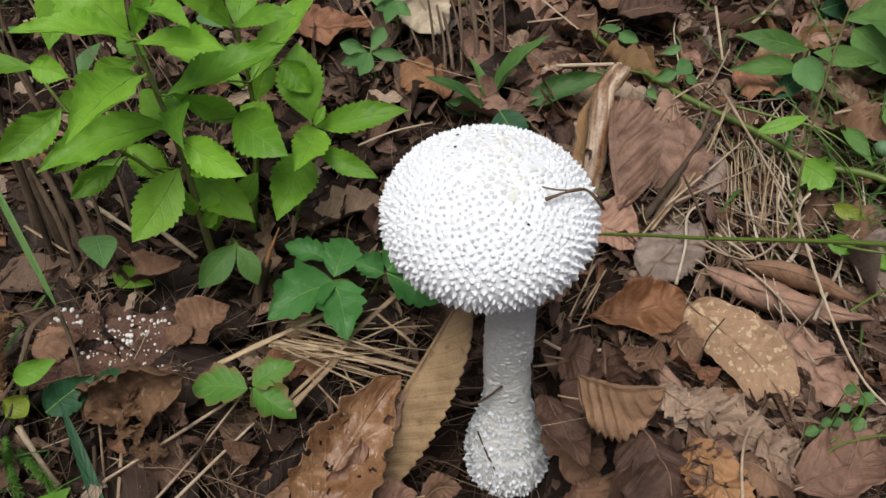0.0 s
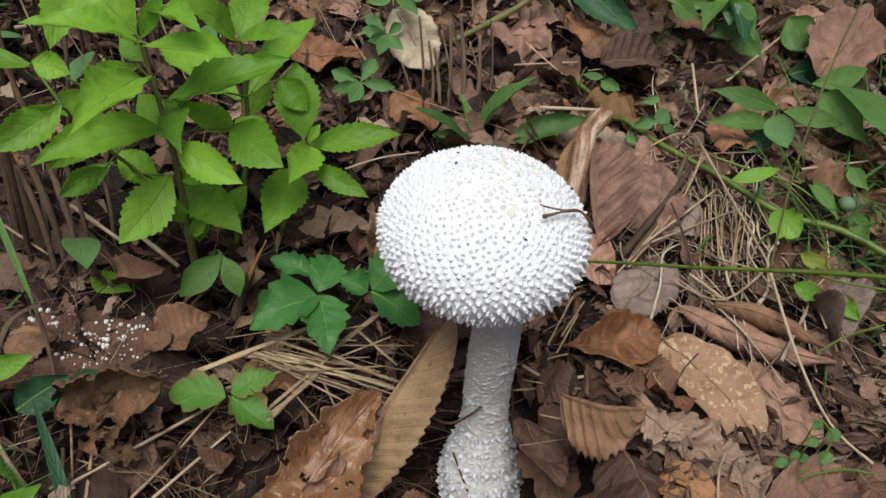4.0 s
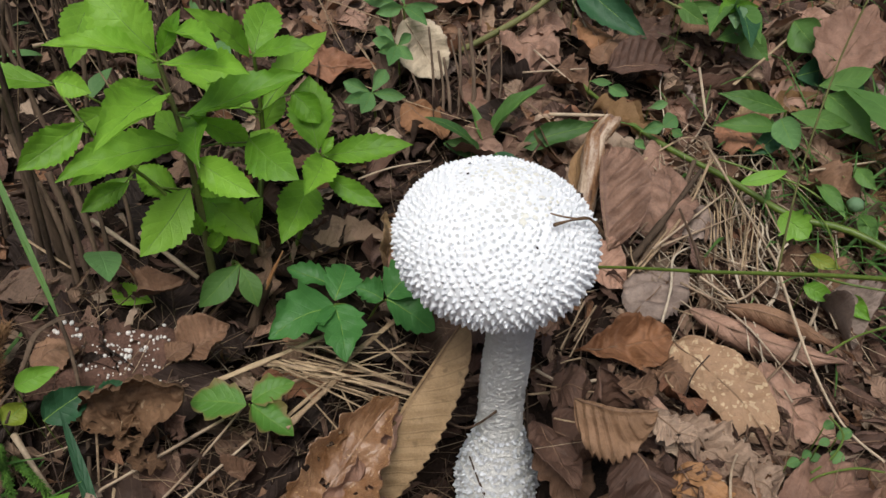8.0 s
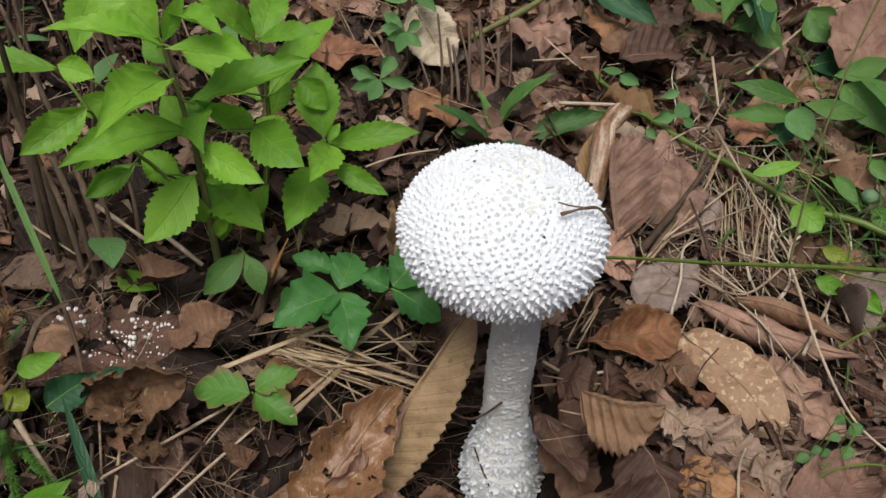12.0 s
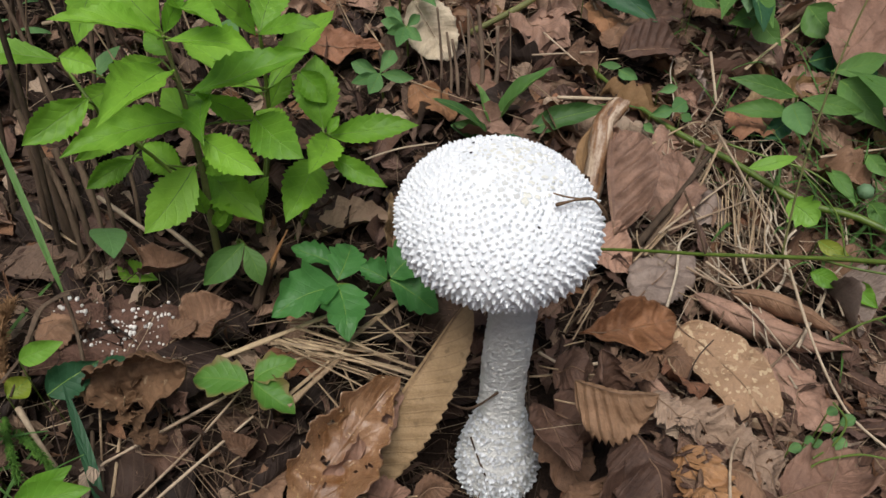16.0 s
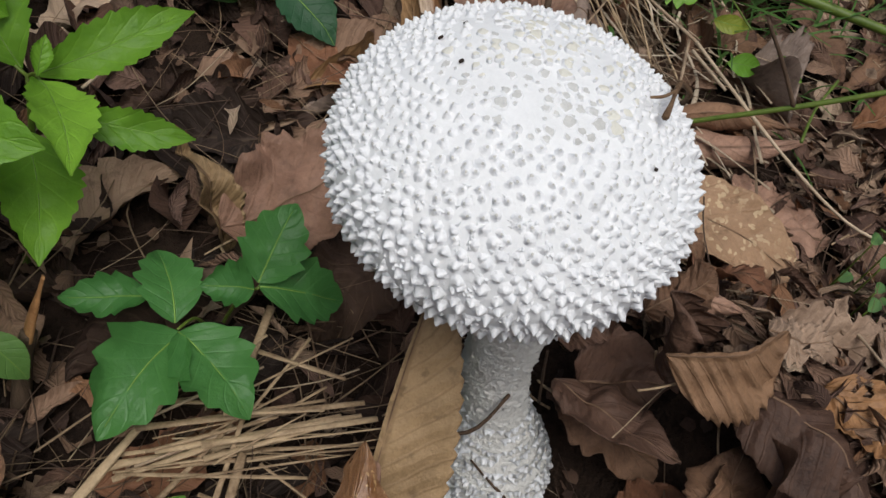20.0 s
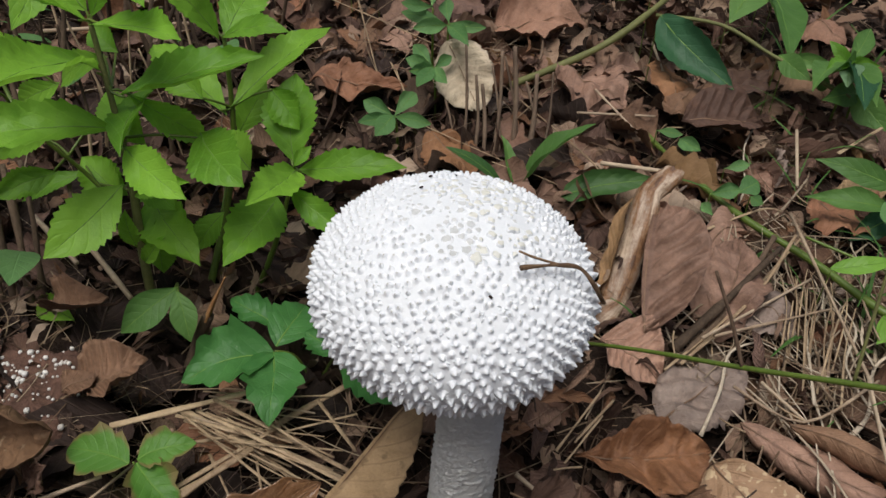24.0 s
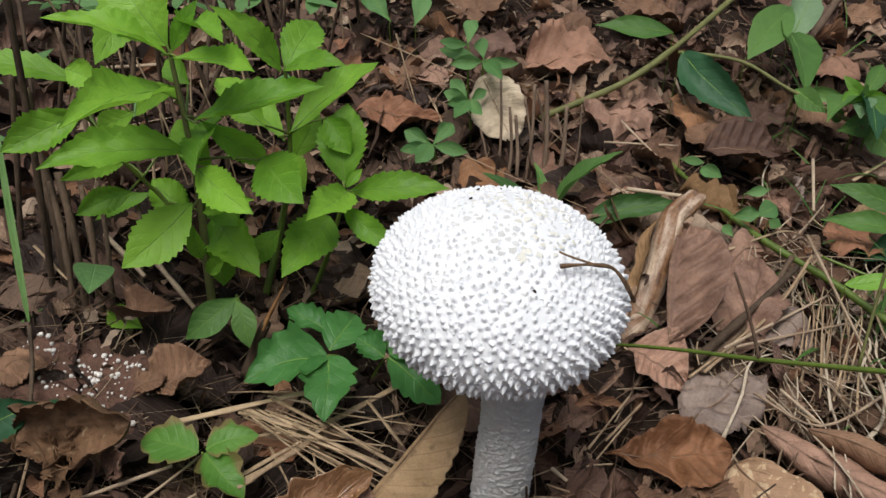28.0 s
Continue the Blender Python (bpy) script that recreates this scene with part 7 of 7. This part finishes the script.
dead_leaf((0.014, -0.046, 0.036), (0.044, -0.064, 0.062), 0.034, "rust", "plain", "narrow reddish brown dead leaf on dark soil")
dead_leaf((0.052, -0.052, 0.080), (0.034, -0.092, 0.062), 0.034, "brown", "plain", "crumpled mid brown dead leaf on the litter")
dead_leaf((0.036, 0.002, 0.058), (0.060, -0.024, 0.084), 0.036, "dark", "plain", "dark brown folded dead leaf in the litter")
dead_leaf((0.300, 0.135, 0.063), (0.305, 0.098, 0.061), 0.034, "brown", "plain", "crumpled mid brown dead leaf on the litter")
# a rolled, bleached leaf like a tube, behind the cap
axis = [Vector(p) for p in ((0.046, 0.172, 0.050), (0.067, 0.190, 0.063), (0.075, 0.220, 0.088), (0.082, 0.246, 0.109), (0.094, 0.262, 0.119))]
v, f, uv = [], [], []
ROWS, COLS = 34, 26
for i in range(ROWS + 1):
    t = i / ROWS
    k = min(int(t * 4), 3)
    mid = axis[k].lerp(axis[k + 1], t * 4 - k)
    d = (axis[k + 1] - axis[k]).normalized()
    side = d.cross(Vector((0, 0, 1))).normalized()
    up = side.cross(d)
    for j in range(COLS + 1):
        q = j / COLS
        w = 2.0 + 7.4 * q + 0.8 * t
        r = (0.0105 - 0.0036 * t) * (0.78 + 0.34 * q) * (1 + 0.34 * noise.noise((q * 5, t * 6, 2.0)) + 0.14 * noise.noise((q * 13, t * 17, 5.0)))
        slip = 0.012 * noise.noise((q * 6, 9.0, 1.0)) * t
        v.append(mid + side * (r * math.cos(w)) + up * (0.8 * r * math.sin(w)) + d * slip)
        uv.append((q, t))
for i in range(ROWS):
    for j in range(COLS):
        q = i * (COLS + 1) + j
        f.append((q, q + 1, q + COLS + 2, q + COLS + 1))
ob = mesh_object("rolled_leaf", v, f, ROLLED, axis[0], None, uv)
lip_v, lip_f, lip_uv = sheet(0.070, 0.017, "oblong", nv=20, nu=6, roll=1.2, crumple=0.003, crush=0.005, torn=0.4, seed=4.0, arch=-0.04)
mesh_object("loose_edge", laid(lip_v, axis[1] + Vector((-0.010, -0.004, 0.003)), axis[3] + Vector((-0.011, -0.004, 0.006)), (-0.7, -0.5, 0.3)), lip_f, DEAD["tan2"], axis[0], ob, lip_uv)
tagged(ob, "rolled bleached tan leaf with rusty streaks behind the mushroom", "dead leaf", "fallen leaves")

# ---- decayed wood with white fungus beads, and crumbling bark beside it ----
wood = thing("rotten_wood", (-0.248, 0.052, 0.055), "flat decayed brown wood dotted with white fungus beads", "rotten wood")
vs, fs = [], []
for i in range(31):
    for j in range(41):
        u, t = j / 40, i / 30
        x, y = -0.298 + 0.098 * u + 0.004 * noise.noise((t * 5, 0, 1)), 0.030 + 0.054 * t + 0.004 * noise.noise((u * 6, 2, 1))
        edge = min(1.0, 6 * min(u, 1 - u), 6 * min(t, 1 - t))
        z = 0.045 + 0.12 * y + 0.020 * edge ** 0.5 - 0.016 + 0.0080 * noise.noise((x * 45, y * 45, 0)) + 0.002 * noise.noise((x * 200, y * 160, 5))
        vs.append((x, y, z))
for i in range(30):
    for j in range(40):
        q = i * 41 + j
        fs.append((q, q + 1, q + 42, q + 41))
mesh_object("slab", vs, fs, ROTTEN, (-0.248, 0.052, 0.055), wood)
bead = bpy.data.meshes.new("fungus_bead")
bm = bmesh.new()
bmesh.ops.create_icosphere(bm, subdivisions=1, radius=1)
bm.to_mesh(bead)
bm.free()
bead.materials.append(BEAD)
rnd = random.Random(11)
for k in range(150):
    c = rnd.choice((0.22, 0.50, 0.68, 0.85)) + rnd.gauss(0, 0.17)
    x = -0.292 + 0.090 * min(max(c, 0.02), 0.98)
    y = 0.038 + 0.038 * rnd.random()
    j, i = min(40, max(0, round((x + 0.298) / 0.098 * 40))), min(30, max(0, round((y - 0.030) / 0.054 * 30)))
    s = rnd.choice((0.0006, 0.0009, 0.0012, 0.0016)) * rnd.uniform(0.8, 1.15)
    ob = new("fungus_bead", bead)
    ob.parent = wood
    ob.location = Vector(vs[i * 41 + j]) + Vector((0, 0, s * 0.5)) - Vector(wood["at"])
    ob.scale = (s, s * rnd.uniform(0.8, 1.3), s)
bark = thing("crumbling_bark", (-0.205, 0.010, 0.055), "crumbling curled brown bark with holes and flakes", "bark")
for k in range(13):
    rnd = random.Random(40 + k)
    b = Vector((-0.238 + 0.056 * rnd.random(), -0.026 + 0.058 * rnd.random(), 0.054 + 0.022 * rnd.random()))
    d = Vector((rnd.uniform(-1, 1), rnd.uniform(-1, 0.3), rnd.uniform(-0.9, 0.6))).normalized() * rnd.uniform(0.010, 0.024)
    v, f, uv = sheet(d.length, d.length * rnd.uniform(0.45, 0.9), "oblong", nv=22, nu=14, arch=rnd.uniform(-0.1, 0.2), roll=rnd.choice((0.0, 0.7, 1.6)), crumple=0.0035, crush=0.004, seed=k * 3.0, torn=0.8, edge=rnd.uniform(-0.5, 0.9), holes=0.22)
    v, f, uv = thicken(v, f, uv, 22, 14, 0.0006)
    mesh_object("flake", laid(v, b - d * 0.5, b + d * 0.5, (rnd.uniform(-0.8, 0.6), rnd.uniform(-1.0, 0.1), rnd.uniform(0.0, 0.9))), f, CRUMB if k % 3 else DEAD["dark"], b, bark, uv)

HOLLOW_BARK = dead_material("hollow_bark", (0.046, 0.025, 0.014), (0.175, 0.098, 0.052), (0.055, 0.030, 0.017), 0.8, 9.0, ((0.36, 0.26, 0.16), 120, 0.16), 0.2, 0.1)
v, f, uv = sheet(0.062, 0.058, "blunt", nv=44, nu=24, roll=1.9, crumple=0.0035, crush=0.009, folds=46.0, seed=17.0, torn=0.4, holes=0.10, rib=0.0008, ribs=14)
v, f, uv = thicken(v, f, uv, 44, 24, 0.0010)
plate = mesh_object("plate", laid(v, (-0.246, 0.002, 0.066), (-0.180, 0.016, 0.080), (0.12, -0.75, 0.6)), f, HOLLOW_BARK, (-0.21, 0.01, 0.07), bark, uv)
plate["label"] = "curled hollow plate of dark brown bark"

# ---- the litter itself: leaves, dry grass and crumbs beyond counting ----
rnd = random.Random(21)


def scatter(count, build):
    av, af, au = [], [], []
    for _ in range(count):
        v, f, uv = build()
        k = len(av)
        av += v
        af += [tuple(i + k for i in q) for q in f]
        if uv:
            au += uv
    return av, af, au


def kept_free(x, y):
    """The hollow round the bulb and the top of the speckled leaf stay clear."""
    return (-0.045 < x < 0.072 and -0.13 < y < 0.045) or math.hypot(x - HERO[2].x, y - HERO[2].y) < 0.038


def sunk(x, y):
    """How much lower the loose litter lies under the speckled leaf."""
    return 0.016 * math.exp(-((x - HERO[2].x) ** 2 + (y - HERO[2].y) ** 2) / 0.0042)


def far_spot():
    while True:
        x, y = rnd.uniform(-0.95, 1.0), rnd.uniform(-0.22, 1.15)
        if kept_free(x, y):
            continue
        share = 1.0 if y < 0.55 and abs(x) < 0.5 else 0.5
        if x < -0.02 and y < 0.36 and x > -0.5:
            share *= 0.10
        elif x < -0.14 and y < 0.95:
            share *= 0.30
        if rnd.random() < share:
            return x, y


def one_leaf():
    x, y = far_spot()
    if (x - 0.012) ** 2 + (y - 0.02) ** 2 < 0.0040:
        x += 0.10
    z = litter_height(x, y) - sunk(x, y) - rnd.uniform(0.001, 0.020)
    if 0.02 < x < 0.21 and -0.12 < y < 0.13:
        z -= 0.016
    length = rnd.uniform(0.030, 0.072)
    return loose_leaf(Vector((x, y, z - under(x, y))), length)


def under(x, y):
    """Loose leaves slip below the large ones that lie on top."""
    apart = min(math.hypot(x - p.x, y - p.y) for p in HERO)
    return 0.016 * max(0.0, 1 - apart / 0.062)


def near_leaf():
    """One of the fallen leaves that can be told apart, as a thing of its own."""
    while True:
        x, y = far_spot()
        apart = min(math.hypot(x - p.x, y - p.y) for p in HERO)
        if -0.32 < x < 0.42 and -0.16 < y < 0.50 and apart > 0.036 and (x - 0.005) ** 2 + (y - 0.015) ** 2 > 0.0055:
            break
    low = 0.014 if 0.02 < x < 0.21 and -0.12 < y < 0.13 else 0.0
    kind = rnd.choice(("brown", "mauve", "pink", "rust", "dark" if y < 0.2 else "gray2", "gray", "brown", "mauve", "tan2", "gray2"))
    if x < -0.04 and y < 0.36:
        # under the shrub darker kinds replace the pale ones, shade given as leaf colour
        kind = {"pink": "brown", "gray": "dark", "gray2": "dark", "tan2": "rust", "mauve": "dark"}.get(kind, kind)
    tone = {"brown": "mid brown", "mauve": "purplish brown", "pink": "pinkish brown", "rust": "reddish brown", "dark": "dark brown", "gray": "faded grey brown", "tan2": "yellowish tan", "gray2": "pale greyish tan"}[kind]
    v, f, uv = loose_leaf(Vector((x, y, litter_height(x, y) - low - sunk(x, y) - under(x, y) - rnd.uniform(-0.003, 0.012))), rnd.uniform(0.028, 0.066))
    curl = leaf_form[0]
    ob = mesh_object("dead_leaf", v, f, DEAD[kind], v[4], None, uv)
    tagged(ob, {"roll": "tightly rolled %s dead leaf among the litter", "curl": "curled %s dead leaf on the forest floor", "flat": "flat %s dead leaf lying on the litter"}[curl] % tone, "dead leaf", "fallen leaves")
    mv, mf = tube([v[i * 9 + 4] for i in range(0, 27, 2)], 0.0005, 0.0002, 4)
    mesh_object("midrib", mv, mf, DEAD_RIB, v[4], ob)


leaf_form = ["flat"]


def loose_leaf(p, length):
    """One fallen leaf, curled or flat, whole or frayed."""
    a = rnd.uniform(0, 6.2832)
    d = Vector((math.cos(a), math.sin(a), rnd.uniform(-0.22, 0.22) + 0.12 * math.sin(a)))
    kind = rnd.random()
    leaf_form[0] = "roll" if kind < 0.28 else "curl" if kind < 0.62 else "flat"
    o = dict(torn=rnd.choice((0.06, 0.14, 0.25, 0.45)), roll=0.0, cup=rnd.uniform(-0.5, 0.5))
    if kind < 0.28:
        o.update(roll=rnd.uniform(1.5, 2.7), cup=0.0)
    elif kind < 0.62:
        o.update(roll=rnd.uniform(0.5, 1.3))
    v, f, uv = sheet(length, length * rnd.uniform(0.38, 0.62), rnd.choice(("ovate", "oblong", "obovate", "ovate")), nv=26, nu=8, arch=rnd.uniform(-0.10, 0.20), crumple=rnd.uniform(0.0008, 0.0032), crush=rnd.uniform(0.003, 0.011), folds=rnd.uniform(18, 38), edge=rnd.uniform(-0.3, 1.1), bow=rnd.uniform(-0.4, 0.4), rib=rnd.choice((0.0005, 0.0010, 0.0018)), ribs=rnd.choice((6, 8, 10)), seed=rnd.uniform(0, 90), twist=rnd.uniform(-0.9, 0.9), **o)
    return laid(v, p - d * length / 2, p + d * length / 2, (rnd.uniform(-0.6, 0.6), rnd.uniform(-0.7, 0.4), 1)), f, uv


def one_shaded_rotten():
    """Old leaves under the shrub and round the hollow, coloured dark to stand for shade."""
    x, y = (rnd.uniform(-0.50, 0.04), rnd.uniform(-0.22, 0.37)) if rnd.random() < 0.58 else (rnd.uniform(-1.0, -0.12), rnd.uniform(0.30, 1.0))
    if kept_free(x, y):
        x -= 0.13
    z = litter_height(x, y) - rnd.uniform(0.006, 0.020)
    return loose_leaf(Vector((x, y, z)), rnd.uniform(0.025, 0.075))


def one_straw():
    x, y = far_spot()
    thick = noise.noise((x * 5, y * 5, 4.0))
    if rnd.random() > 1.02 + 0.5 * thick:
        x, y = 0.185 + rnd.gauss(0, 0.045), 0.20 + rnd.gauss(0, 0.05)
    if rnd.random() < 0.21:
        x, y = rnd.uniform(-0.46, 0.02), rnd.choice((rnd.uniform(-0.12, 0.10), rnd.uniform(-0.12, 0.10), rnd.uniform(0.10, 0.42)))
    z = litter_height(x, y) + rnd.uniform(-0.014, 0.005)
    a = rnd.uniform(0, 3.1416)
    length = rnd.choice((rnd.uniform(0.02, 0.07), rnd.uniform(0.05, 0.15)))
    d = Vector((math.cos(a), math.sin(a), rnd.gauss(0, 0.14) + 0.12 * math.sin(a))) * length / 2
    p = Vector((x, y, z))
    bend = Vector((rnd.uniform(-1, 1), rnd.uniform(-1, 1), rnd.uniform(-0.2, 0.6))) * length * 0.20
    r = rnd.choice((rnd.uniform(0.00014, 0.00035), rnd.uniform(0.0002, 0.0006)))
    v, f = tube([p - d, p + bend, p + d], r, r * 0.7, 4, 0.2, False, 0.6)
    return v, f, None


def one_fragment():
    x, y = rnd.uniform(-0.42, 0.48), rnd.uniform(-0.16, 0.62)
    if x < -0.03 and y < 0.36 and rnd.random() < 0.65:
        x = rnd.uniform(0.05, 0.48)
    if kept_free(x, y):
        x += 0.11
    z = litter_height(x, y) - sunk(x, y) - under(x, y) - rnd.uniform(0.0, 0.014)
    if 0.02 < x < 0.21 and -0.12 < y < 0.13:
        z -= 0.006
    s = rnd.uniform(0.008, 0.032)
    a = rnd.uniform(0, 6.28)
    v, f, uv = sheet(s, s * rnd.uniform(0.35, 0.9), "oblong", nv=9, nu=6, crumple=0.002, crush=0.005, seed=rnd.uniform(0, 90), torn=0.6, cup=rnd.uniform(-0.6, 0.8), roll=rnd.choice((0, 1.2)), twist=rnd.uniform(-1.2, 1.2), edge=rnd.uniform(-0.5, 1.0))
    d = Vector((math.cos(a), math.sin(a), rnd.uniform(-0.4, 0.5)))
    return laid(v, (x, y, z), Vector((x, y, z)) + d, (rnd.uniform(-0.8, 0.8), rnd.uniform(-0.9, 0.5), 1)), f, uv


def one_bleached():
    x, y = 0.180 + rnd.gauss(0, 0.042), 0.185 + rnd.gauss(0, 0.055)
    z = litter_height(x, y) + rnd.uniform(-0.004, 0.012)
    a = rnd.choice((rnd.gauss(1.6, 0.25), rnd.gauss(1.3, 0.4), rnd.gauss(2.3, 0.4), rnd.uniform(0, 3.14)))
    length = rnd.uniform(0.05, 0.13)
    d = Vector((math.cos(a), math.sin(a), rnd.gauss(0, 0.10) + 0.12 * math.sin(a))) * length / 2
    p = Vector((x, y, z))
    s1, s2 = (Vector((rnd.uniform(-1, 1), rnd.uniform(-1, 1), rnd.uniform(-0.2, 0.5))) * length * 0.10 for _ in range(2))
    r = rnd.uniform(0.0004, 0.0014)
    v, f = tube([p - d, p - d * 0.3 + s1, p + d * 0.4 + s2, p + d], r, r * 0.6, 6, 0.4, False, 0.35)
    return v, f, None


def one_blade():
    """A thin grass blade of the sward behind and beside the shoot."""
    x, y = (0.36 + rnd.gauss(0, 0.10), 0.36 + rnd.gauss(0, 0.10)) if rnd.random() < 0.6 else (0.30 + rnd.gauss(0, 0.05), 0.20 + rnd.gauss(0, 0.05))
    if rnd.random() < 0.16:
        x, y = -0.33 + rnd.gauss(0, 0.05), -0.06 + rnd.gauss(0, 0.05)
    p = Vector((x, y, litter_height(x, y) - 0.004))
    a = rnd.uniform(0, 6.28)
    d = Vector((math.cos(a), math.sin(a), rnd.uniform(0.1, 1.0))).normalized()
    length = rnd.uniform(0.02, 0.075)
    v, f, uv = sheet(length, rnd.uniform(0.0012, 0.0030), "blade", nv=7, nu=2, arch=rnd.uniform(0.02, 0.16), cup=0.4, seed=rnd.uniform(0, 9))
    return laid(v, p, p + d, (d.x * -0.5, d.y * -0.5, 1)), f, uv


def one_low_leaf():
    """A small green leaf of the low plants at the back."""
    x, y = (-0.45 + rnd.gauss(0, 0.14), 0.55 + rnd.gauss(0, 0.14)) if rnd.random() < 0.75 else (0.55 + rnd.gauss(0, 0.12), 0.70 + rnd.gauss(0, 0.14))
    p = Vector((x, y, litter_height(x, y) + rnd.uniform(0.0, 0.05)))
    a = rnd.uniform(0, 6.28)
    d = Vector((math.cos(a), math.sin(a), rnd.uniform(-0.2, 0.6))).normalized()
    length = rnd.uniform(0.02, 0.05)
    v, f, uv = sheet(length, length * rnd.uniform(0.3, 0.5), "ovate", nv=8, nu=4, arch=0.06, cup=0.2, seed=rnd.uniform(0, 9))
    return laid(v, p, p + d, (rnd.uniform(-0.4, 0.4), rnd.uniform(-0.6, 0.2), 1)), f, uv


def one_shred():
    """Narrow curled shreds over the heap beside the stem and further back."""
    x, y = (0.100 + rnd.gauss(0, 0.045), -0.015 + rnd.gauss(0, 0.055)) if rnd.random() < 0.42 else (rnd.uniform(-0.35, 0.50), rnd.uniform(-0.1, 0.70))
    if kept_free(x, y):
        x += 0.11
    p = Vector((x, y, litter_height(x, y) - sunk(x, y) + rnd.uniform(-0.010, 0.012)))
    a = rnd.uniform(0, 6.28)
    length = rnd.uniform(0.008, 0.030)
    v, f, uv = sheet(length, length * rnd.uniform(0.12, 0.45), "oblong", nv=9, nu=4, arch=rnd.uniform(-0.2, 0.3), roll=rnd.choice((0.0, 1.2, 2.2)), crumple=0.0015, crush=0.004, folds=40.0, seed=rnd.uniform(0, 90), torn=0.7, twist=rnd.uniform(-1.6, 1.6), bow=rnd.uniform(-0.6, 0.6))
    d = Vector((math.cos(a), math.sin(a), rnd.gauss(0.05, 0.35)))
    return laid(v, p - d * length / 2, p + d, (rnd.uniform(-0.8, 0.8), rnd.uniform(-0.9, 0.5), 1)), f, uv


def one_crumb():
    x, y = rnd.uniform(-0.5, 0.55), rnd.uniform(-0.2, 0.7)
    z = max(soil_height(x, y) + rnd.uniform(0.0, 0.008), litter_height(x, y) - 0.02)
    s = rnd.uniform(0.003, 0.009)
    v, f, uv = sheet(s, s * rnd.uniform(0.5, 1.0), "oblong", nv=4, nu=4, crumple=0.002, seed=rnd.uniform(0, 90), torn=0.9, cup=rnd.uniform(-0.4, 0.4))
    a = rnd.uniform(0, 6.28)
    return laid(v, (x, y, z), (x + math.cos(a), y + math.sin(a), z + rnd.uniform(-0.5, 0.5)), (rnd.uniform(-0.6, 0.6), rnd.uniform(-0.7, 0.5), 1)), f, None


for _ in range(215):
    near_leaf()
v, f, uv = scatter(1750, one_leaf)
tagged(mesh_object("leaf_litter", v, f, LITTER, uvs=uv), "deep litter of brown fallen leaves", "leaf litter", kind="stuff")
v, f, uv = scatter(760, one_shaded_rotten)
tagged(mesh_object("rotting_leaves", v, f, SHADED_ROT, uvs=uv), "rotting leaves under the shrub, their colour darkened for shade", "leaf litter", kind="stuff")
v, f, uv = scatter(4600, one_straw)
tagged(mesh_object("dry_grass", v, f, CHAFF), "tangle of dry grass and needles", "dry grass", kind="stuff")
v, f, uv = scatter(420, one_blade)
tagged(mesh_object("grass_blades", v, f, GREENS["lance"], uvs=uv), "thin green grass blades among the leaves", "grass", kind="stuff")
v, f, uv = scatter(170, one_low_leaf)
tagged(mesh_object("undergrowth", v, f, GREENS["small"], uvs=uv), "low green undergrowth behind the shrub", "undergrowth", kind="stuff")
v, f, uv = scatter(2300, one_shred)
tagged(mesh_object("leaf_shreds", v, f, LITTER, uvs=uv), "narrow torn shreds of dry leaves and bark", "leaf fragments", kind="stuff")
v, f, uv = scatter(120, one_bleached)
tagged(mesh_object("bleached_grass", v, f, BLEACHED), "bleached dry grass lying over the leaves", "dry grass", kind="stuff")
v, f, uv = scatter(2600, one_fragment)
tagged(mesh_object("leaf_fragments", v, f, LITTER, uvs=uv), "torn fragments of dead leaves", "leaf fragments", kind="stuff")
v, f, uv = scatter(3600, one_crumb)
tagged(mesh_object("leaf_crumbs", v, f, CRUMBS), "crumbled leaf fragments on the soil", "leaf crumbs", kind="stuff")


def one_far_leaf():
    """Leaves of the wood floor further off."""
    a, r = rnd.uniform(0, 6.2832), 0.8 + 3.2 * rnd.random() ** 1.3
    x, y = r * math.cos(a), 0.4 + r * math.sin(a)
    yy = max(min(y, 3.0), -2.0)
    p = Vector((x, y, litter_height(0.5, yy) - rnd.uniform(0.004, 0.014)))
    b = rnd.uniform(0, 6.2832)
    length = rnd.uniform(0.05, 0.12)
    v, f, uv = sheet(length, length * rnd.uniform(0.4, 0.6), "ovate", nv=5, nu=2, arch=rnd.uniform(0.0, 0.2), cup=rnd.uniform(-0.4, 0.4), twist=rnd.uniform(-0.8, 0.8))
    return laid(v, p, p + Vector((math.cos(b), math.sin(b), 0.12 * math.sin(b))), (rnd.uniform(-0.4, 0.4), rnd.uniform(-0.5, 0.3), 1)), f, uv


v, f, uv = scatter(5200, one_far_leaf)
tagged(mesh_object("far_leaf_litter", v, f, LITTER, uvs=uv), "brown fallen leaves over the wood floor", "leaf litter", kind="stuff")
